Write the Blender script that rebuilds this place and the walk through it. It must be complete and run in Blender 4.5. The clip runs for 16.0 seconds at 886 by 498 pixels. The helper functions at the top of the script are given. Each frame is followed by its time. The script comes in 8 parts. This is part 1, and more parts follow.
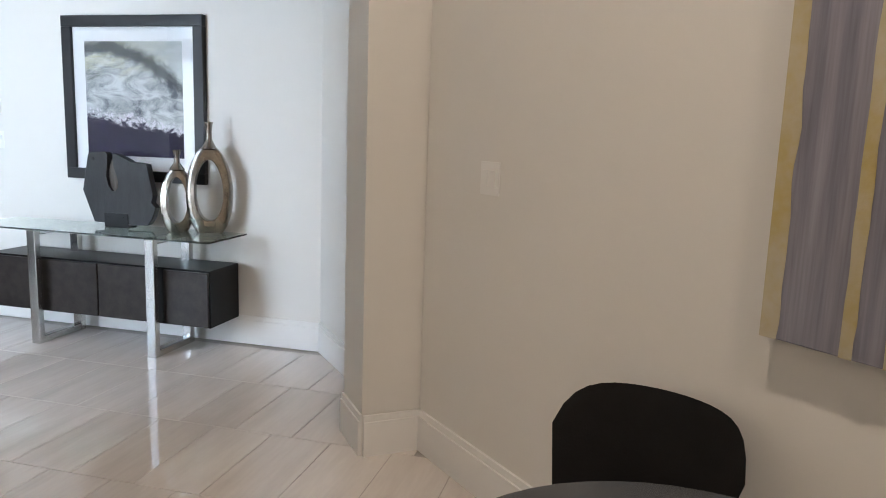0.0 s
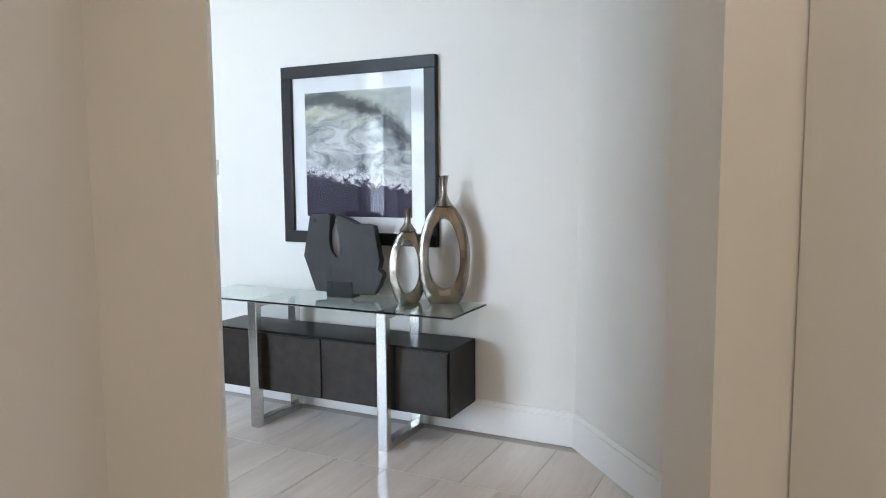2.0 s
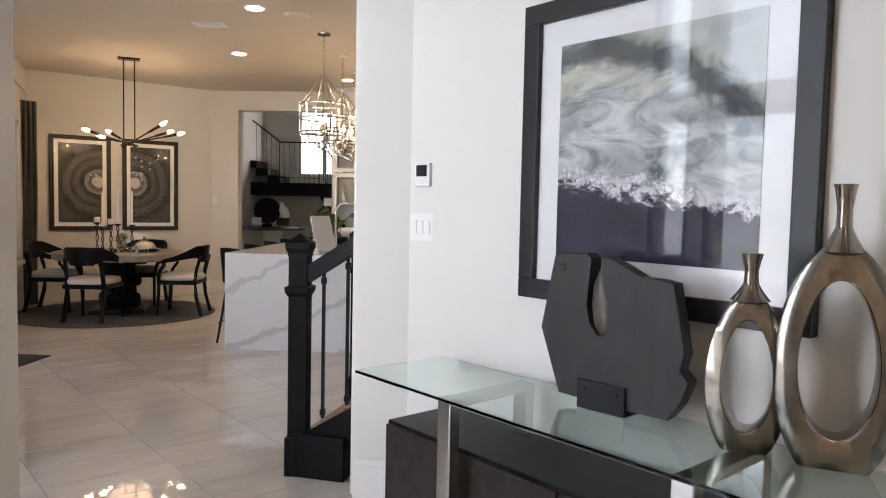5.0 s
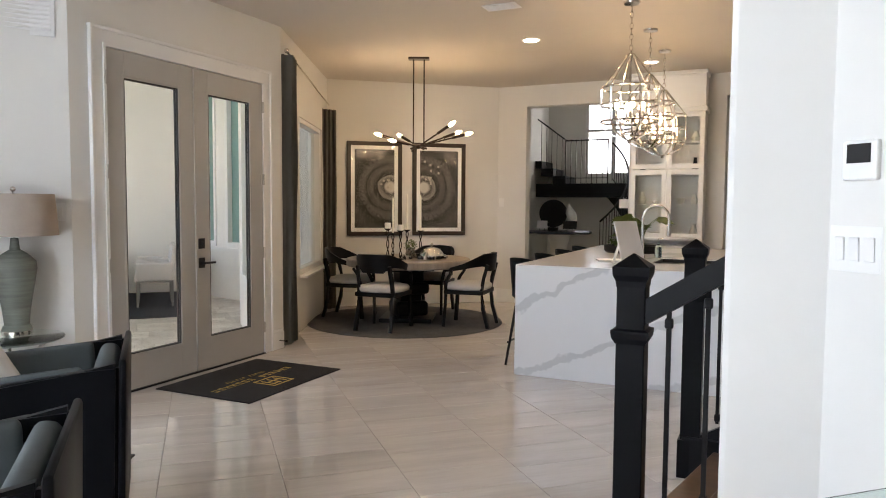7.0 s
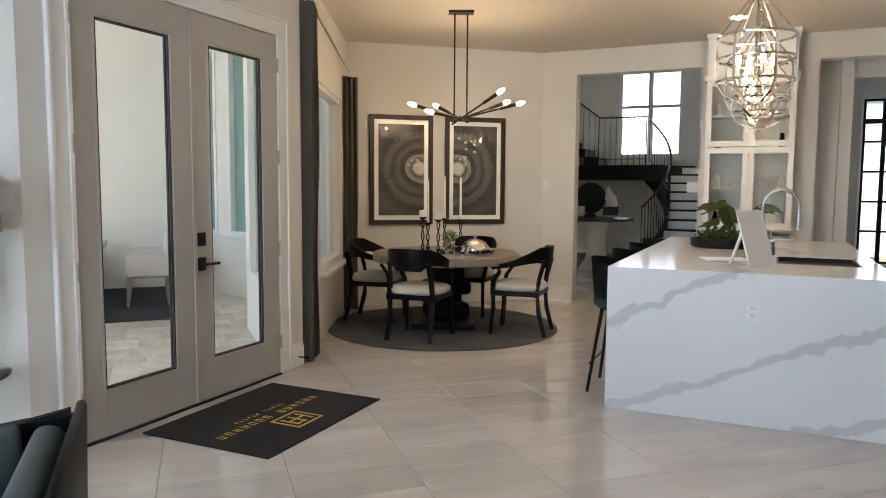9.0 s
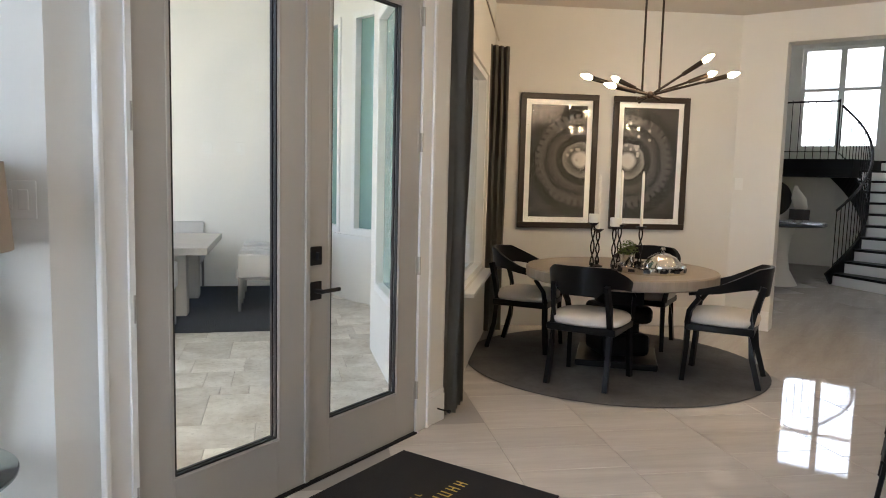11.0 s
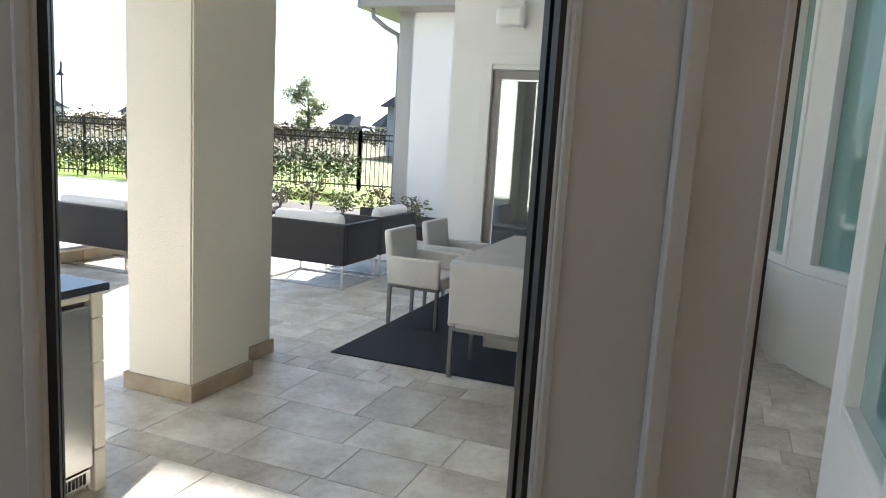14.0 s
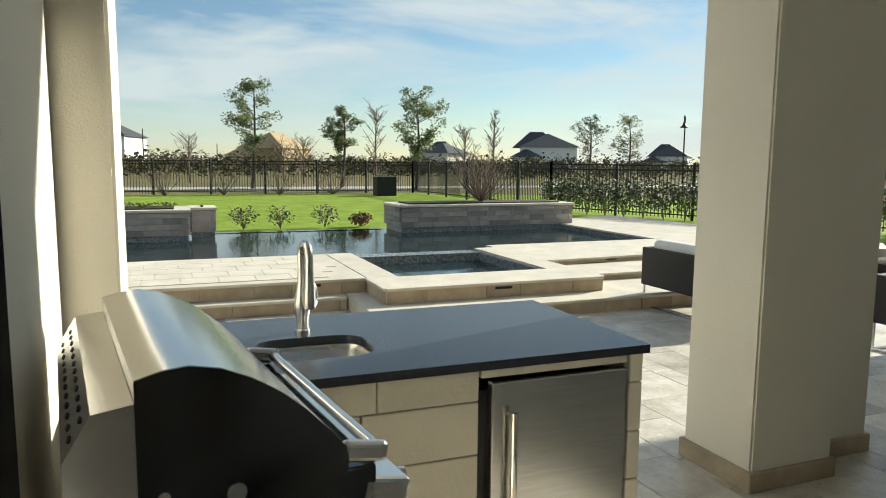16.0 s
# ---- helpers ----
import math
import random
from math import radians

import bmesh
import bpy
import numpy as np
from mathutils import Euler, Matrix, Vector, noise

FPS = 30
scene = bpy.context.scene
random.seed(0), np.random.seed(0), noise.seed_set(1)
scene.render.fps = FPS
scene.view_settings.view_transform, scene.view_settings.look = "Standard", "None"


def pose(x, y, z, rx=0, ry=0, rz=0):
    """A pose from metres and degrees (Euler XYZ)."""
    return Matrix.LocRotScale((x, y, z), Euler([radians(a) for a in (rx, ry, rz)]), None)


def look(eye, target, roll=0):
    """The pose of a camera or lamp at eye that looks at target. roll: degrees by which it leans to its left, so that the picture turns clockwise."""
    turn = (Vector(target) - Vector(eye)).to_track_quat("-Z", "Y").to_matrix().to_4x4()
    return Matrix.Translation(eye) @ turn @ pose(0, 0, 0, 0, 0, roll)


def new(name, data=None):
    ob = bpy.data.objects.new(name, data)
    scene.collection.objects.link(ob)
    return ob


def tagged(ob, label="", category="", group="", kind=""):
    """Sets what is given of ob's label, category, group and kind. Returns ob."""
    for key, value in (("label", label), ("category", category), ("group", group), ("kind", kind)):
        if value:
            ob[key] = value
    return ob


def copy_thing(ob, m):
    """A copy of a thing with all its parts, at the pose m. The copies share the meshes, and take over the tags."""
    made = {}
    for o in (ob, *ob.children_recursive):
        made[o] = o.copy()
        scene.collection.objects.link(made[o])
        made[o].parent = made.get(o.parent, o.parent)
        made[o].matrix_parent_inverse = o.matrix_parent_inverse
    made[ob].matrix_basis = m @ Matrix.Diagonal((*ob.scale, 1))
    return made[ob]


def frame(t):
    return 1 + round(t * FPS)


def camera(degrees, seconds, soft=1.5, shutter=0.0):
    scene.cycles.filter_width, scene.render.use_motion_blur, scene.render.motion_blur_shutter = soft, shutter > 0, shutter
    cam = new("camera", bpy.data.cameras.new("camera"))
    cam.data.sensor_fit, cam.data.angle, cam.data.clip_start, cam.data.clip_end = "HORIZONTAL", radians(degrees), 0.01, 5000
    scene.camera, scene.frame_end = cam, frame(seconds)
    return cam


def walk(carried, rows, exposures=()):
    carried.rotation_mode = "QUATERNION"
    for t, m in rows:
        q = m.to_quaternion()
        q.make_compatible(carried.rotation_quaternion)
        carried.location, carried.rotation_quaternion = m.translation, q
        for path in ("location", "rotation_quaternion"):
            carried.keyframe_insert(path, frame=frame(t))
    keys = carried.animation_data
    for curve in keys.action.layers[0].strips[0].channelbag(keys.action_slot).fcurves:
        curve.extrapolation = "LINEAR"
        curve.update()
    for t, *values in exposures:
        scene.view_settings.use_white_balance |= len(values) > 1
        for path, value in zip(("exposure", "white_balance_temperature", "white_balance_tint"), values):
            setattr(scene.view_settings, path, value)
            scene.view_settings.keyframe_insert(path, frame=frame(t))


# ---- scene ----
cam = camera(64.0, 16.0, 1.0)
PATH = [
    (0, (0.489, -4.166, 1.419), (1.546, -2.497, 1.106), 2.0),
    (0.5, (0.494, -3.929, 1.423), (1.309, -2.126, 1.13), 2.6),
    (1, (0.44, -3.705, 1.422), (1.111, -1.84, 1.156), 1.9),
    (1.5, (0.359, -3.462, 1.441), (1.005, -1.583, 1.213), 0.3),
    (2, (0.29, -3.172, 1.442), (0.981, -1.305, 1.244), -0.4),
    (2.5, (0.281, -2.879, 1.46), (1.005, -1.023, 1.284), -0.6),
    (3, (0.307, -2.561, 1.446), (1.03, -0.703, 1.297), -0.6),
    (3.5, (0.38, -2.25, 1.425), (1.102, -0.389, 1.294), -0.6),
    (4, (0.521, -1.931, 1.382), (1.064, -0.009, 1.274), -0.2),
    (4.5, (0.63, -1.623, 1.388), (0.913, 0.353, 1.266), 0.0),
    (5, (0.74, -1.319, 1.38), (0.651, 0.676, 1.264), 1.2),
    (5.2, (0.756, -1.204, 1.384), (0.529, 0.78, 1.273), 1.7),
    (5.9, (0.735, -0.85, 1.388), (0.22, 1.07, 1.275), 1.3),
    (6.6, (0.50, -0.48, 1.396), (-0.25, 1.37, 1.275), 0.7),
    (7.5, (0.033, -0.106, 1.404), (-0.842, 1.687, 1.27), 0.1),
    (8, (-0.189, 0.138, 1.394), (-1.01, 1.954, 1.228), -0.1),
    (8.2, (-0.287, 0.25, 1.392), (-1.079, 2.079, 1.222), -0.1),
    (10.5, (-1.434, 1.553, 1.435), (-2.467, 3.255, 1.247), 1.5),
    (11, (-1.707, 1.838, 1.438), (-2.818, 3.488, 1.236), 1.4),
    (11.5, (-2.001, 2.166, 1.451), (-3.197, 3.753, 1.223), 1.8),
    (12, (-2.275, 2.457, 1.476), (-3.534, 3.988, 1.214), 2.1),
    (12.5, (-2.534, 2.802, 1.474), (-3.891, 4.239, 1.163), 2.5),
    (13, (-2.786, 3.088, 1.477), (-4.271, 4.39, 1.164), 2.7),
    (13.5, (-3.059, 3.31, 1.506), (-4.712, 4.396, 1.208), 3.0),
    (14, (-3.268, 3.531, 1.632), (-5.104, 4.262, 1.32), 3.4),
    (14.5, (-3.529, 3.673, 1.63), (-5.486, 3.95, 1.324), 2.5),
    (15, (-3.71, 3.731, 1.623), (-5.671, 3.465, 1.336), 1.1),
    (15.5, (-3.80, 3.735, 1.622), (-5.653, 3.029, 1.364), 0.5),
    (16, (-3.822, 3.745, 1.628), (-5.614, 2.893, 1.384), 0.5),
]
EXPOSURE = [(0, 2.85, 6000, 13), (2.5, 2.8, 6100, 12), (4.5, 2.5, 6250, 14), (5.2, 2.6, 6800, 22), (7.5, 2.8, 6350, 15), (8.2, 2.8, 6200, 14), (11.0, 3.0, 6000, 13), (12.0, 3.1, 6000, 13), (12.5, 3.2, 5950, 13), (13.0, 3.05, 5900, 13), (13.5, 2.55, 5900, 12), (14.2, 1.95, 5900, 12), (15.0, 1.2, 6050, 5), (16, 0.95, 6500, 4)]
walk(cam, [(t, look(eye, target, roll)) for t, eye, target, roll in PATH], EXPOSURE)

# ---- world and sun ----
world = bpy.data.worlds.new("sky")
scene.world = world
world.use_nodes = True
wn, wl = world.node_tree.nodes, world.node_tree.links
sky = wn.new("ShaderNodeTexSky")
sky.sky_type, sky.sun_disc = "NISHITA", False
SUN_EL, SUN_AZ = 23.0, 295.0          # height, and bearing from +y towards +x, in degrees
sky.sun_elevation, sky.sun_rotation = radians(SUN_EL), radians(SUN_AZ)
sky.air_density, sky.dust_density, sky.ozone_density = 1.0, 0.05, 2.5
# thin drifting cloud over the blue
wtc = wn.new("ShaderNodeTexCoord")
wmap = wn.new("ShaderNodeMapping")
wmap.inputs["Scale"].default_value = (1.6, 1.6, 7.0)
wl.new(wtc.outputs["Generated"], wmap.inputs["Vector"])
cloud = wn.new("ShaderNodeTexNoise")
cloud.inputs["Scale"].default_value, cloud.inputs["Detail"].default_value, cloud.inputs["Roughness"].default_value = 1.7, 7.0, 0.58
cloud.inputs["Distortion"].default_value = 0.6
wl.new(wmap.outputs["Vector"], cloud.inputs["Vector"])
cramp = wn.new("ShaderNodeValToRGB")
cramp.color_ramp.elements[0].position, cramp.color_ramp.elements[1].position = 0.40, 0.62
cramp.color_ramp.elements[1].color = (0.85, 0.85, 0.85, 1)
wl.new(cloud.outputs["Fac"], cramp.inputs["Fac"])
wmix = wn.new("ShaderNodeMix")
wmix.data_type = "RGBA"
wl.new(cramp.outputs["Color"], wmix.inputs["Factor"])
wl.new(sky.outputs["Color"], wmix.inputs["A"])
wmix.inputs["B"].default_value = (6.4, 6.8, 7.1, 1)
wbg = wn["Background"]
wl.new(wmix.outputs["Result"], wbg.inputs["Color"])
wbg.inputs["Strength"].default_value = 0.06

sun = new("sun", bpy.data.lights.new("sun", "SUN"))
sun.data.energy, sun.data.angle, sun.data.color = 5.0, radians(0.6), (1.0, 0.93, 0.82)
sdir = Vector((math.sin(radians(SUN_AZ)) * math.cos(radians(SUN_EL)), math.cos(radians(SUN_AZ)) * math.cos(radians(SUN_EL)), math.sin(radians(SUN_EL))))
sun.matrix_world = look(tuple(sdir * 30), (0, 0, 0))


# ---- materials ----
def mat(name, color, rough=0.5, metal=0.0, vary=0.0, vscale=3.0, bump=0.0, bscale=60.0, color2=None, stretch=(1, 1, 1), trans=0.0, ior=1.45, coat=0.0, spec=0.5, rvary=0.0, piece=0.0):
    """A surface with two scales of colour variation, fine relief, and a random shift from piece to piece."""
    m = bpy.data.materials.new(name)
    m.use_nodes = True
    n, l = m.node_tree.nodes, m.node_tree.links
    b = n["Principled BSDF"]
    b.inputs["Roughness"].default_value, b.inputs["Metallic"].default_value = rough, metal
    b.inputs["Specular IOR Level"].default_value, b.inputs["IOR"].default_value = spec, ior
    b.inputs["Transmission Weight"].default_value, b.inputs["Coat Weight"].default_value = trans, coat
    c1 = (*color, 1)
    c2 = (*(color2 or [max(0.0, v * (1 - vary)) for v in color]), 1)
    b.inputs["Base Color"].default_value = c1
    tc = n.new("ShaderNodeTexCoord")
    mp = n.new("ShaderNodeMapping")
    mp.inputs["Scale"].default_value = stretch
    l.new(tc.outputs["Object"], mp.inputs["Vector"])
    if piece:
        oi = n.new("ShaderNodeObjectInfo")
        sh = n.new("ShaderNodeVectorMath")
        sh.operation = "MULTIPLY_ADD"
        l.new(oi.outputs["Random"], sh.inputs[0])
        sh.inputs[1].default_value = (37, 19, 53)
        l.new(tc.outputs["Object"], sh.inputs[2])
        l.new(sh.outputs[0], mp.inputs["Vector"])
    if vary or color2:
        big, fine = n.new("ShaderNodeTexNoise"), n.new("ShaderNodeTexNoise")
        for t, s in ((big, vscale), (fine, vscale * 7)):
            t.inputs["Scale"].default_value, t.inputs["Detail"].default_value = s, 6
            l.new(mp.outputs["Vector"], t.inputs["Vector"])
        add = n.new("ShaderNodeMath")
        add.operation = "MULTIPLY_ADD"
        add.inputs[1].default_value = 0.35
        l.new(fine.outputs["Fac"], add.inputs[0])
        l.new(big.outputs["Fac"], add.inputs[2])
        rp = n.new("ShaderNodeMapRange")
        rp.inputs["From Min"].default_value, rp.inputs["From Max"].default_value = 0.45, 0.9
        l.new(add.outputs[0], rp.inputs["Value"])
        mx = n.new("ShaderNodeMix")
        mx.data_type = "RGBA"
        mx.inputs["A"].default_value, mx.inputs["B"].default_value = c1, c2
        l.new(rp.outputs["Result"], mx.inputs["Factor"])
        out = mx.outputs["Result"]
        if piece:
            hv = n.new("ShaderNodeHueSaturation")
            mr = n.new("ShaderNodeMapRange")
            mr.inputs["To Min"].default_value, mr.inputs["To Max"].default_value = 1 - piece, 1 + piece
            l.new(oi.outputs["Random"], mr.inputs["Value"])
            l.new(mr.outputs["Result"], hv.inputs["Value"])
            l.new(out, hv.inputs["Color"])
            out = hv.outputs["Color"]
        l.new(out, b.inputs["Base Color"])
        if rvary:
            rr = n.new("ShaderNodeMapRange")
            rr.inputs["To Min"].default_value, rr.inputs["To Max"].default_value = max(0.0, rough - rvary), rough + rvary
            l.new(fine.outputs["Fac"], rr.inputs["Value"])
            l.new(rr.outputs["Result"], b.inputs["Roughness"])
    if bump:
        bn, bp = n.new("ShaderNodeTexNoise"), n.new("ShaderNodeBump")
        bn.inputs["Scale"].default_value, bn.inputs["Detail"].default_value = bscale, 5
        bp.inputs["Strength"].default_value, bp.inputs["Distance"].default_value = bump, 0.01
        l.new(mp.outputs["Vector"], bn.inputs["Vector"])
        l.new(bn.outputs["Fac"], bp.inputs["Height"])
        l.new(bp.outputs["Normal"], b.inputs["Normal"])
    return m


def glow(name, color, strength):
    m = mat(name, color, 0.4)
    b = m.node_tree.nodes["Principled BSDF"]
    b.inputs["Emission Color"].default_value, b.inputs["Emission Strength"].default_value = (*color, 1), strength
    return m


def translucent(m, share):
    """Leaves let part of the light through."""
    n, l = m.node_tree.nodes, m.node_tree.links
    b, o = n["Principled BSDF"], n["Material Output"]
    t, x = n.new("ShaderNodeBsdfTranslucent"), n.new("ShaderNodeMixShader")
    src = b.inputs["Base Color"].links[0].from_socket
    l.new(src, t.inputs["Color"])
    x.inputs[0].default_value = share
    l.new(b.outputs[0], x.inputs[1])
    l.new(t.outputs[0], x.inputs[2])
    l.new(x.outputs[0], o.inputs["Surface"])


M = {}
M["wall"] = mat("painted_wall", (0.74, 0.73, 0.70), 0.6, vary=0.03, vscale=1.2, bump=0.04, bscale=220)
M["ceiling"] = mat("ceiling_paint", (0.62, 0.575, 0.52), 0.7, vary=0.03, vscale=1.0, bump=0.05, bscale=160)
M["trim"] = mat("white_trim_paint", (0.80, 0.80, 0.79), 0.32, vary=0.03, vscale=2.0, bump=0.015, bscale=90)
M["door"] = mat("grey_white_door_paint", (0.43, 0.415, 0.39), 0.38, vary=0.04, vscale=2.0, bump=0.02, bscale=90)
M["stucco"] = mat("cream_stucco", (0.76, 0.71, 0.61), 0.85, vary=0.06, vscale=1.4, bump=0.35, bscale=130)
M["whitestucco"] = mat("white_stucco", (0.80, 0.79, 0.76), 0.85, vary=0.05, vscale=1.2, bump=0.25, bscale=130)
M["black"] = mat("black_lacquer", (0.005, 0.005, 0.006), 0.36, spec=0.22, vary=0.3, vscale=6, bump=0.03, bscale=70)
M["blackmetal"] = mat("black_metal", (0.008, 0.008, 0.009), 0.45, 0.2, spec=0.35, vary=0.2, vscale=9, bump=0.03, bscale=120)
M["steel"] = mat("brushed_steel", (0.62, 0.61, 0.59), 0.24, 1.0, vary=0.12, vscale=5, bump=0.03, bscale=40, stretch=(1, 1, 18))
M["chrome"] = mat("polished_nickel", (0.72, 0.69, 0.64), 0.08, 1.0, vary=0.06, vscale=8)
M["nickel"] = mat("aged_nickel", (0.44, 0.405, 0.36), 0.17, 1.0, vary=0.45, vscale=9, rvary=0.08)
M["floor"] = mat("glossy_cream_porcelain", (0.66, 0.62, 0.58), 0.03, vary=0.2, vscale=1.6, stretch=(5, 0.6, 1), piece=0.03, rvary=0.015, color2=(0.54, 0.50, 0.465), spec=1.0)
M["grout"] = mat("grey_grout", (0.34, 0.32, 0.30), 0.8, vary=0.1)
M["marble"] = mat("white_quartz", (0.82, 0.82, 0.83), 0.14, vary=0.03, vscale=1.5)
M["rug"] = mat("grey_woven_rug", (0.115, 0.115, 0.12), 0.95, vary=0.45, vscale=3.2, bump=0.5, bscale=90)
M["mat"] = mat("black_door_mat", (0.014, 0.013, 0.016), 0.9, vary=0.3, vscale=8, bump=0.5, bscale=260)
M["gold"] = mat("gold_print", (0.62, 0.42, 0.09), 0.7, vary=0.1, vscale=20)
M["cushion"] = mat("cream_seat_fabric", (0.62, 0.59, 0.55), 0.9, vary=0.08, vscale=9, bump=0.3, bscale=320)
M["tabletop"] = mat("grey_oak_veneer", (0.32, 0.27, 0.22), 0.42, vary=0.25, vscale=4, stretch=(1, 9, 1), bump=0.05, bscale=50)
M["curtain"] = mat("charcoal_curtain_fabric", (0.19, 0.18, 0.157), 0.9, vary=0.15, vscale=5, bump=0.3, bscale=240)
M["darkwood"] = mat("dark_wood_veneer", (0.013, 0.010, 0.0095), 0.42, spec=0.35, vary=0.55, vscale=14, bump=0.05, bscale=60, color2=(0.034, 0.027, 0.024))
M["glasstop"] = mat("green_tinted_glass", (0.80, 0.92, 0.88), 0.02, trans=1.0, ior=1.46)
M["pane"] = mat("window_glass", (0.97, 0.99, 0.98), 0.0, trans=1.0, ior=1.05)
M["bluepane"] = mat("tinted_window_glass", (0.20, 0.34, 0.32), 0.03, spec=0.9, vary=0.05)
M["travertine"] = mat("travertine_paver", (0.74, 0.70, 0.63), 0.34, vary=0.3, vscale=3.2, bump=0.3, bscale=38, piece=0.13, color2=(0.40, 0.345, 0.275), rvary=0.2)
M["coping"] = mat("travertine_coping", (0.70, 0.63, 0.52), 0.55, vary=0.22, vscale=3, bump=0.2, bscale=40, piece=0.06)
# tan stone, its colour browned further for the shade on upright faces
M["riser"] = mat("shaded_tan_travertine", (0.50, 0.41, 0.29), 0.7, vary=0.3, vscale=5, bump=0.3, bscale=40, piece=0.12, color2=(0.36, 0.28, 0.19))
M["joint"] = mat("sand_joint", (0.48, 0.43, 0.37), 0.9, vary=0.2)
M["stone"] = mat("stacked_stone", (0.40, 0.36, 0.33), 0.75, vary=0.3, vscale=4, bump=0.4, bscale=30, piece=0.3)
M["water"] = mat("pool_water", (0.018, 0.034, 0.040), 0.02, spec=0.5, vary=0.2, vscale=0.6, bump=0.5, bscale=3.5)
M["grass"] = mat("lawn", (0.26, 0.36, 0.05), 0.9, spec=0.1, vary=0.4, vscale=1.5, bump=0.6, bscale=120)
M["field"] = mat("dry_field", (0.20, 0.165, 0.10), 0.95, spec=0.05, vary=0.4, vscale=0.12, color2=(0.13, 0.13, 0.06))
M["granite"] = mat("dark_granite", (0.035, 0.042, 0.055), 0.26, vary=0.35, vscale=60, bump=0.03, bscale=200)
M["block"] = mat("cream_limestone_block", (0.74, 0.69, 0.58), 0.8, vary=0.12, vscale=4, bump=0.3, bscale=50, piece=0.05)
M["wicker"] = mat("dark_wicker", (0.035, 0.030, 0.028), 0.6, vary=0.4, vscale=20, bump=0.8, bscale=70, stretch=(1, 1, 6))
M["whitecushion"] = mat("white_outdoor_cushion", (0.72, 0.70, 0.66), 0.9, vary=0.06, vscale=6, bump=0.25, bscale=200)
M["sling"] = mat("grey_white_leather", (0.58, 0.57, 0.56), 0.6, vary=0.05, vscale=7, bump=0.15, bscale=150)
M["concrete"] = mat("pale_concrete", (0.46, 0.43, 0.39), 0.6, vary=0.15, vscale=3, bump=0.15, bscale=60)
M["roof"] = mat("dark_slate_roof", (0.055, 0.058, 0.066), 0.6, vary=0.3, vscale=9, bump=0.3, bscale=12)
M["iron"] = mat("black_fence_iron", (0.012, 0.012, 0.012), 0.5, vary=0.1)
M["leaf"] = mat("leaves", (0.075, 0.12, 0.03), 0.55, vary=0.5, vscale=3, color2=(0.10, 0.12, 0.04))
M["pine"] = mat("pine_needles", (0.20, 0.24, 0.11), 0.6, vary=0.5, vscale=2)
translucent(M["leaf"], 0.5)
translucent(M["pine"], 0.6)
M["bark"] = mat("bark", (0.11, 0.085, 0.065), 0.9, vary=0.3, vscale=8, bump=0.5, bscale=30)
M["twig"] = mat("bare_twigs", (0.24, 0.185, 0.14), 0.9, vary=0.3, vscale=4)
M["scrub"] = mat("winter_scrub", (0.13, 0.10, 0.065), 0.9, spec=0.1, vary=0.4, vscale=0.05, color2=(0.07, 0.075, 0.035))
M["mulch"] = mat("mulch", (0.045, 0.03, 0.02), 0.95, vary=0.4, vscale=10, bump=0.8, bscale=40)
M["grey_leather"] = mat("grey_green_velvet", (0.060, 0.072, 0.074), 0.55, vary=0.2, vscale=5, bump=0.08, bscale=150)
M["plastic"] = mat("white_plastic", (0.80, 0.80, 0.78), 0.35, vary=0.02)
M["dark"] = mat("near_black", (0.008, 0.008, 0.009), 0.5)
M["bulb"] = glow("lit_bulb", (1.0, 0.72, 0.38), 20)
M["can"] = glow("lit_downlight", (1.0, 0.80, 0.55), 9)


# ---- helpers for meshes ----
def bm_new():
    return bmesh.new()


def box(bm, sx, sy, sz, x=0, y=0, z=0, rz=0.0, bev=0.0, seg=2, rx=0.0, ry=0.0):
    """A box with its size, centre and turn; bev rounds its edges."""
    r = bmesh.ops.create_cube(bm, size=1.0, matrix=pose(x, y, z, rx, ry, rz) @ Matrix.Diagonal((sx, sy, sz, 1)))
    if bev:
        edges = list({e for v in r["verts"] for e in v.link_edges})
        bmesh.ops.bevel(bm, geom=edges, offset=min(bev, 0.45 * min(sx, sy, sz)), segments=seg, profile=0.5, affect="EDGES")
    return bm


def cyl(bm, r1, r2, h, x=0, y=0, z=0, seg=24, m=None):
    """A cone or cylinder upright on z."""
    bmesh.ops.create_cone(bm, cap_ends=True, segments=seg, radius1=r1, radius2=r2, depth=h, matrix=(m if m else pose(x, y, z + h / 2)))
    return bm


def rod(bm, a, b, r, seg=8, r2=None):
    """A round bar from a to b."""
    a, b = Vector(a), Vector(b)
    d = b - a
    q = d.to_track_quat("Z", "Y").to_matrix().to_4x4()
    bmesh.ops.create_cone(bm, cap_ends=True, segments=seg, radius1=r, radius2=r if r2 is None else r2, depth=d.length, matrix=Matrix.Translation((a + b) / 2) @ q)
    return bm


def lathe(bm, profile, seg=32, x=0, y=0, z=0):
    """A turned shape from (radius, height) pairs."""
    rings = []
    for r, h in profile:
        rings.append([bm.verts.new((x + r * math.cos(2 * math.pi * i / seg), y + r * math.sin(2 * math.pi * i / seg), z + h)) for i in range(seg)])
    for a, b in zip(rings, rings[1:]):
        for i in range(seg):
            bm.faces.new((a[i], a[(i + 1) % seg], b[(i + 1) % seg], b[i]))
    bm.faces.new(list(reversed(rings[0])))
    bm.faces.new(rings[-1])
    return bm


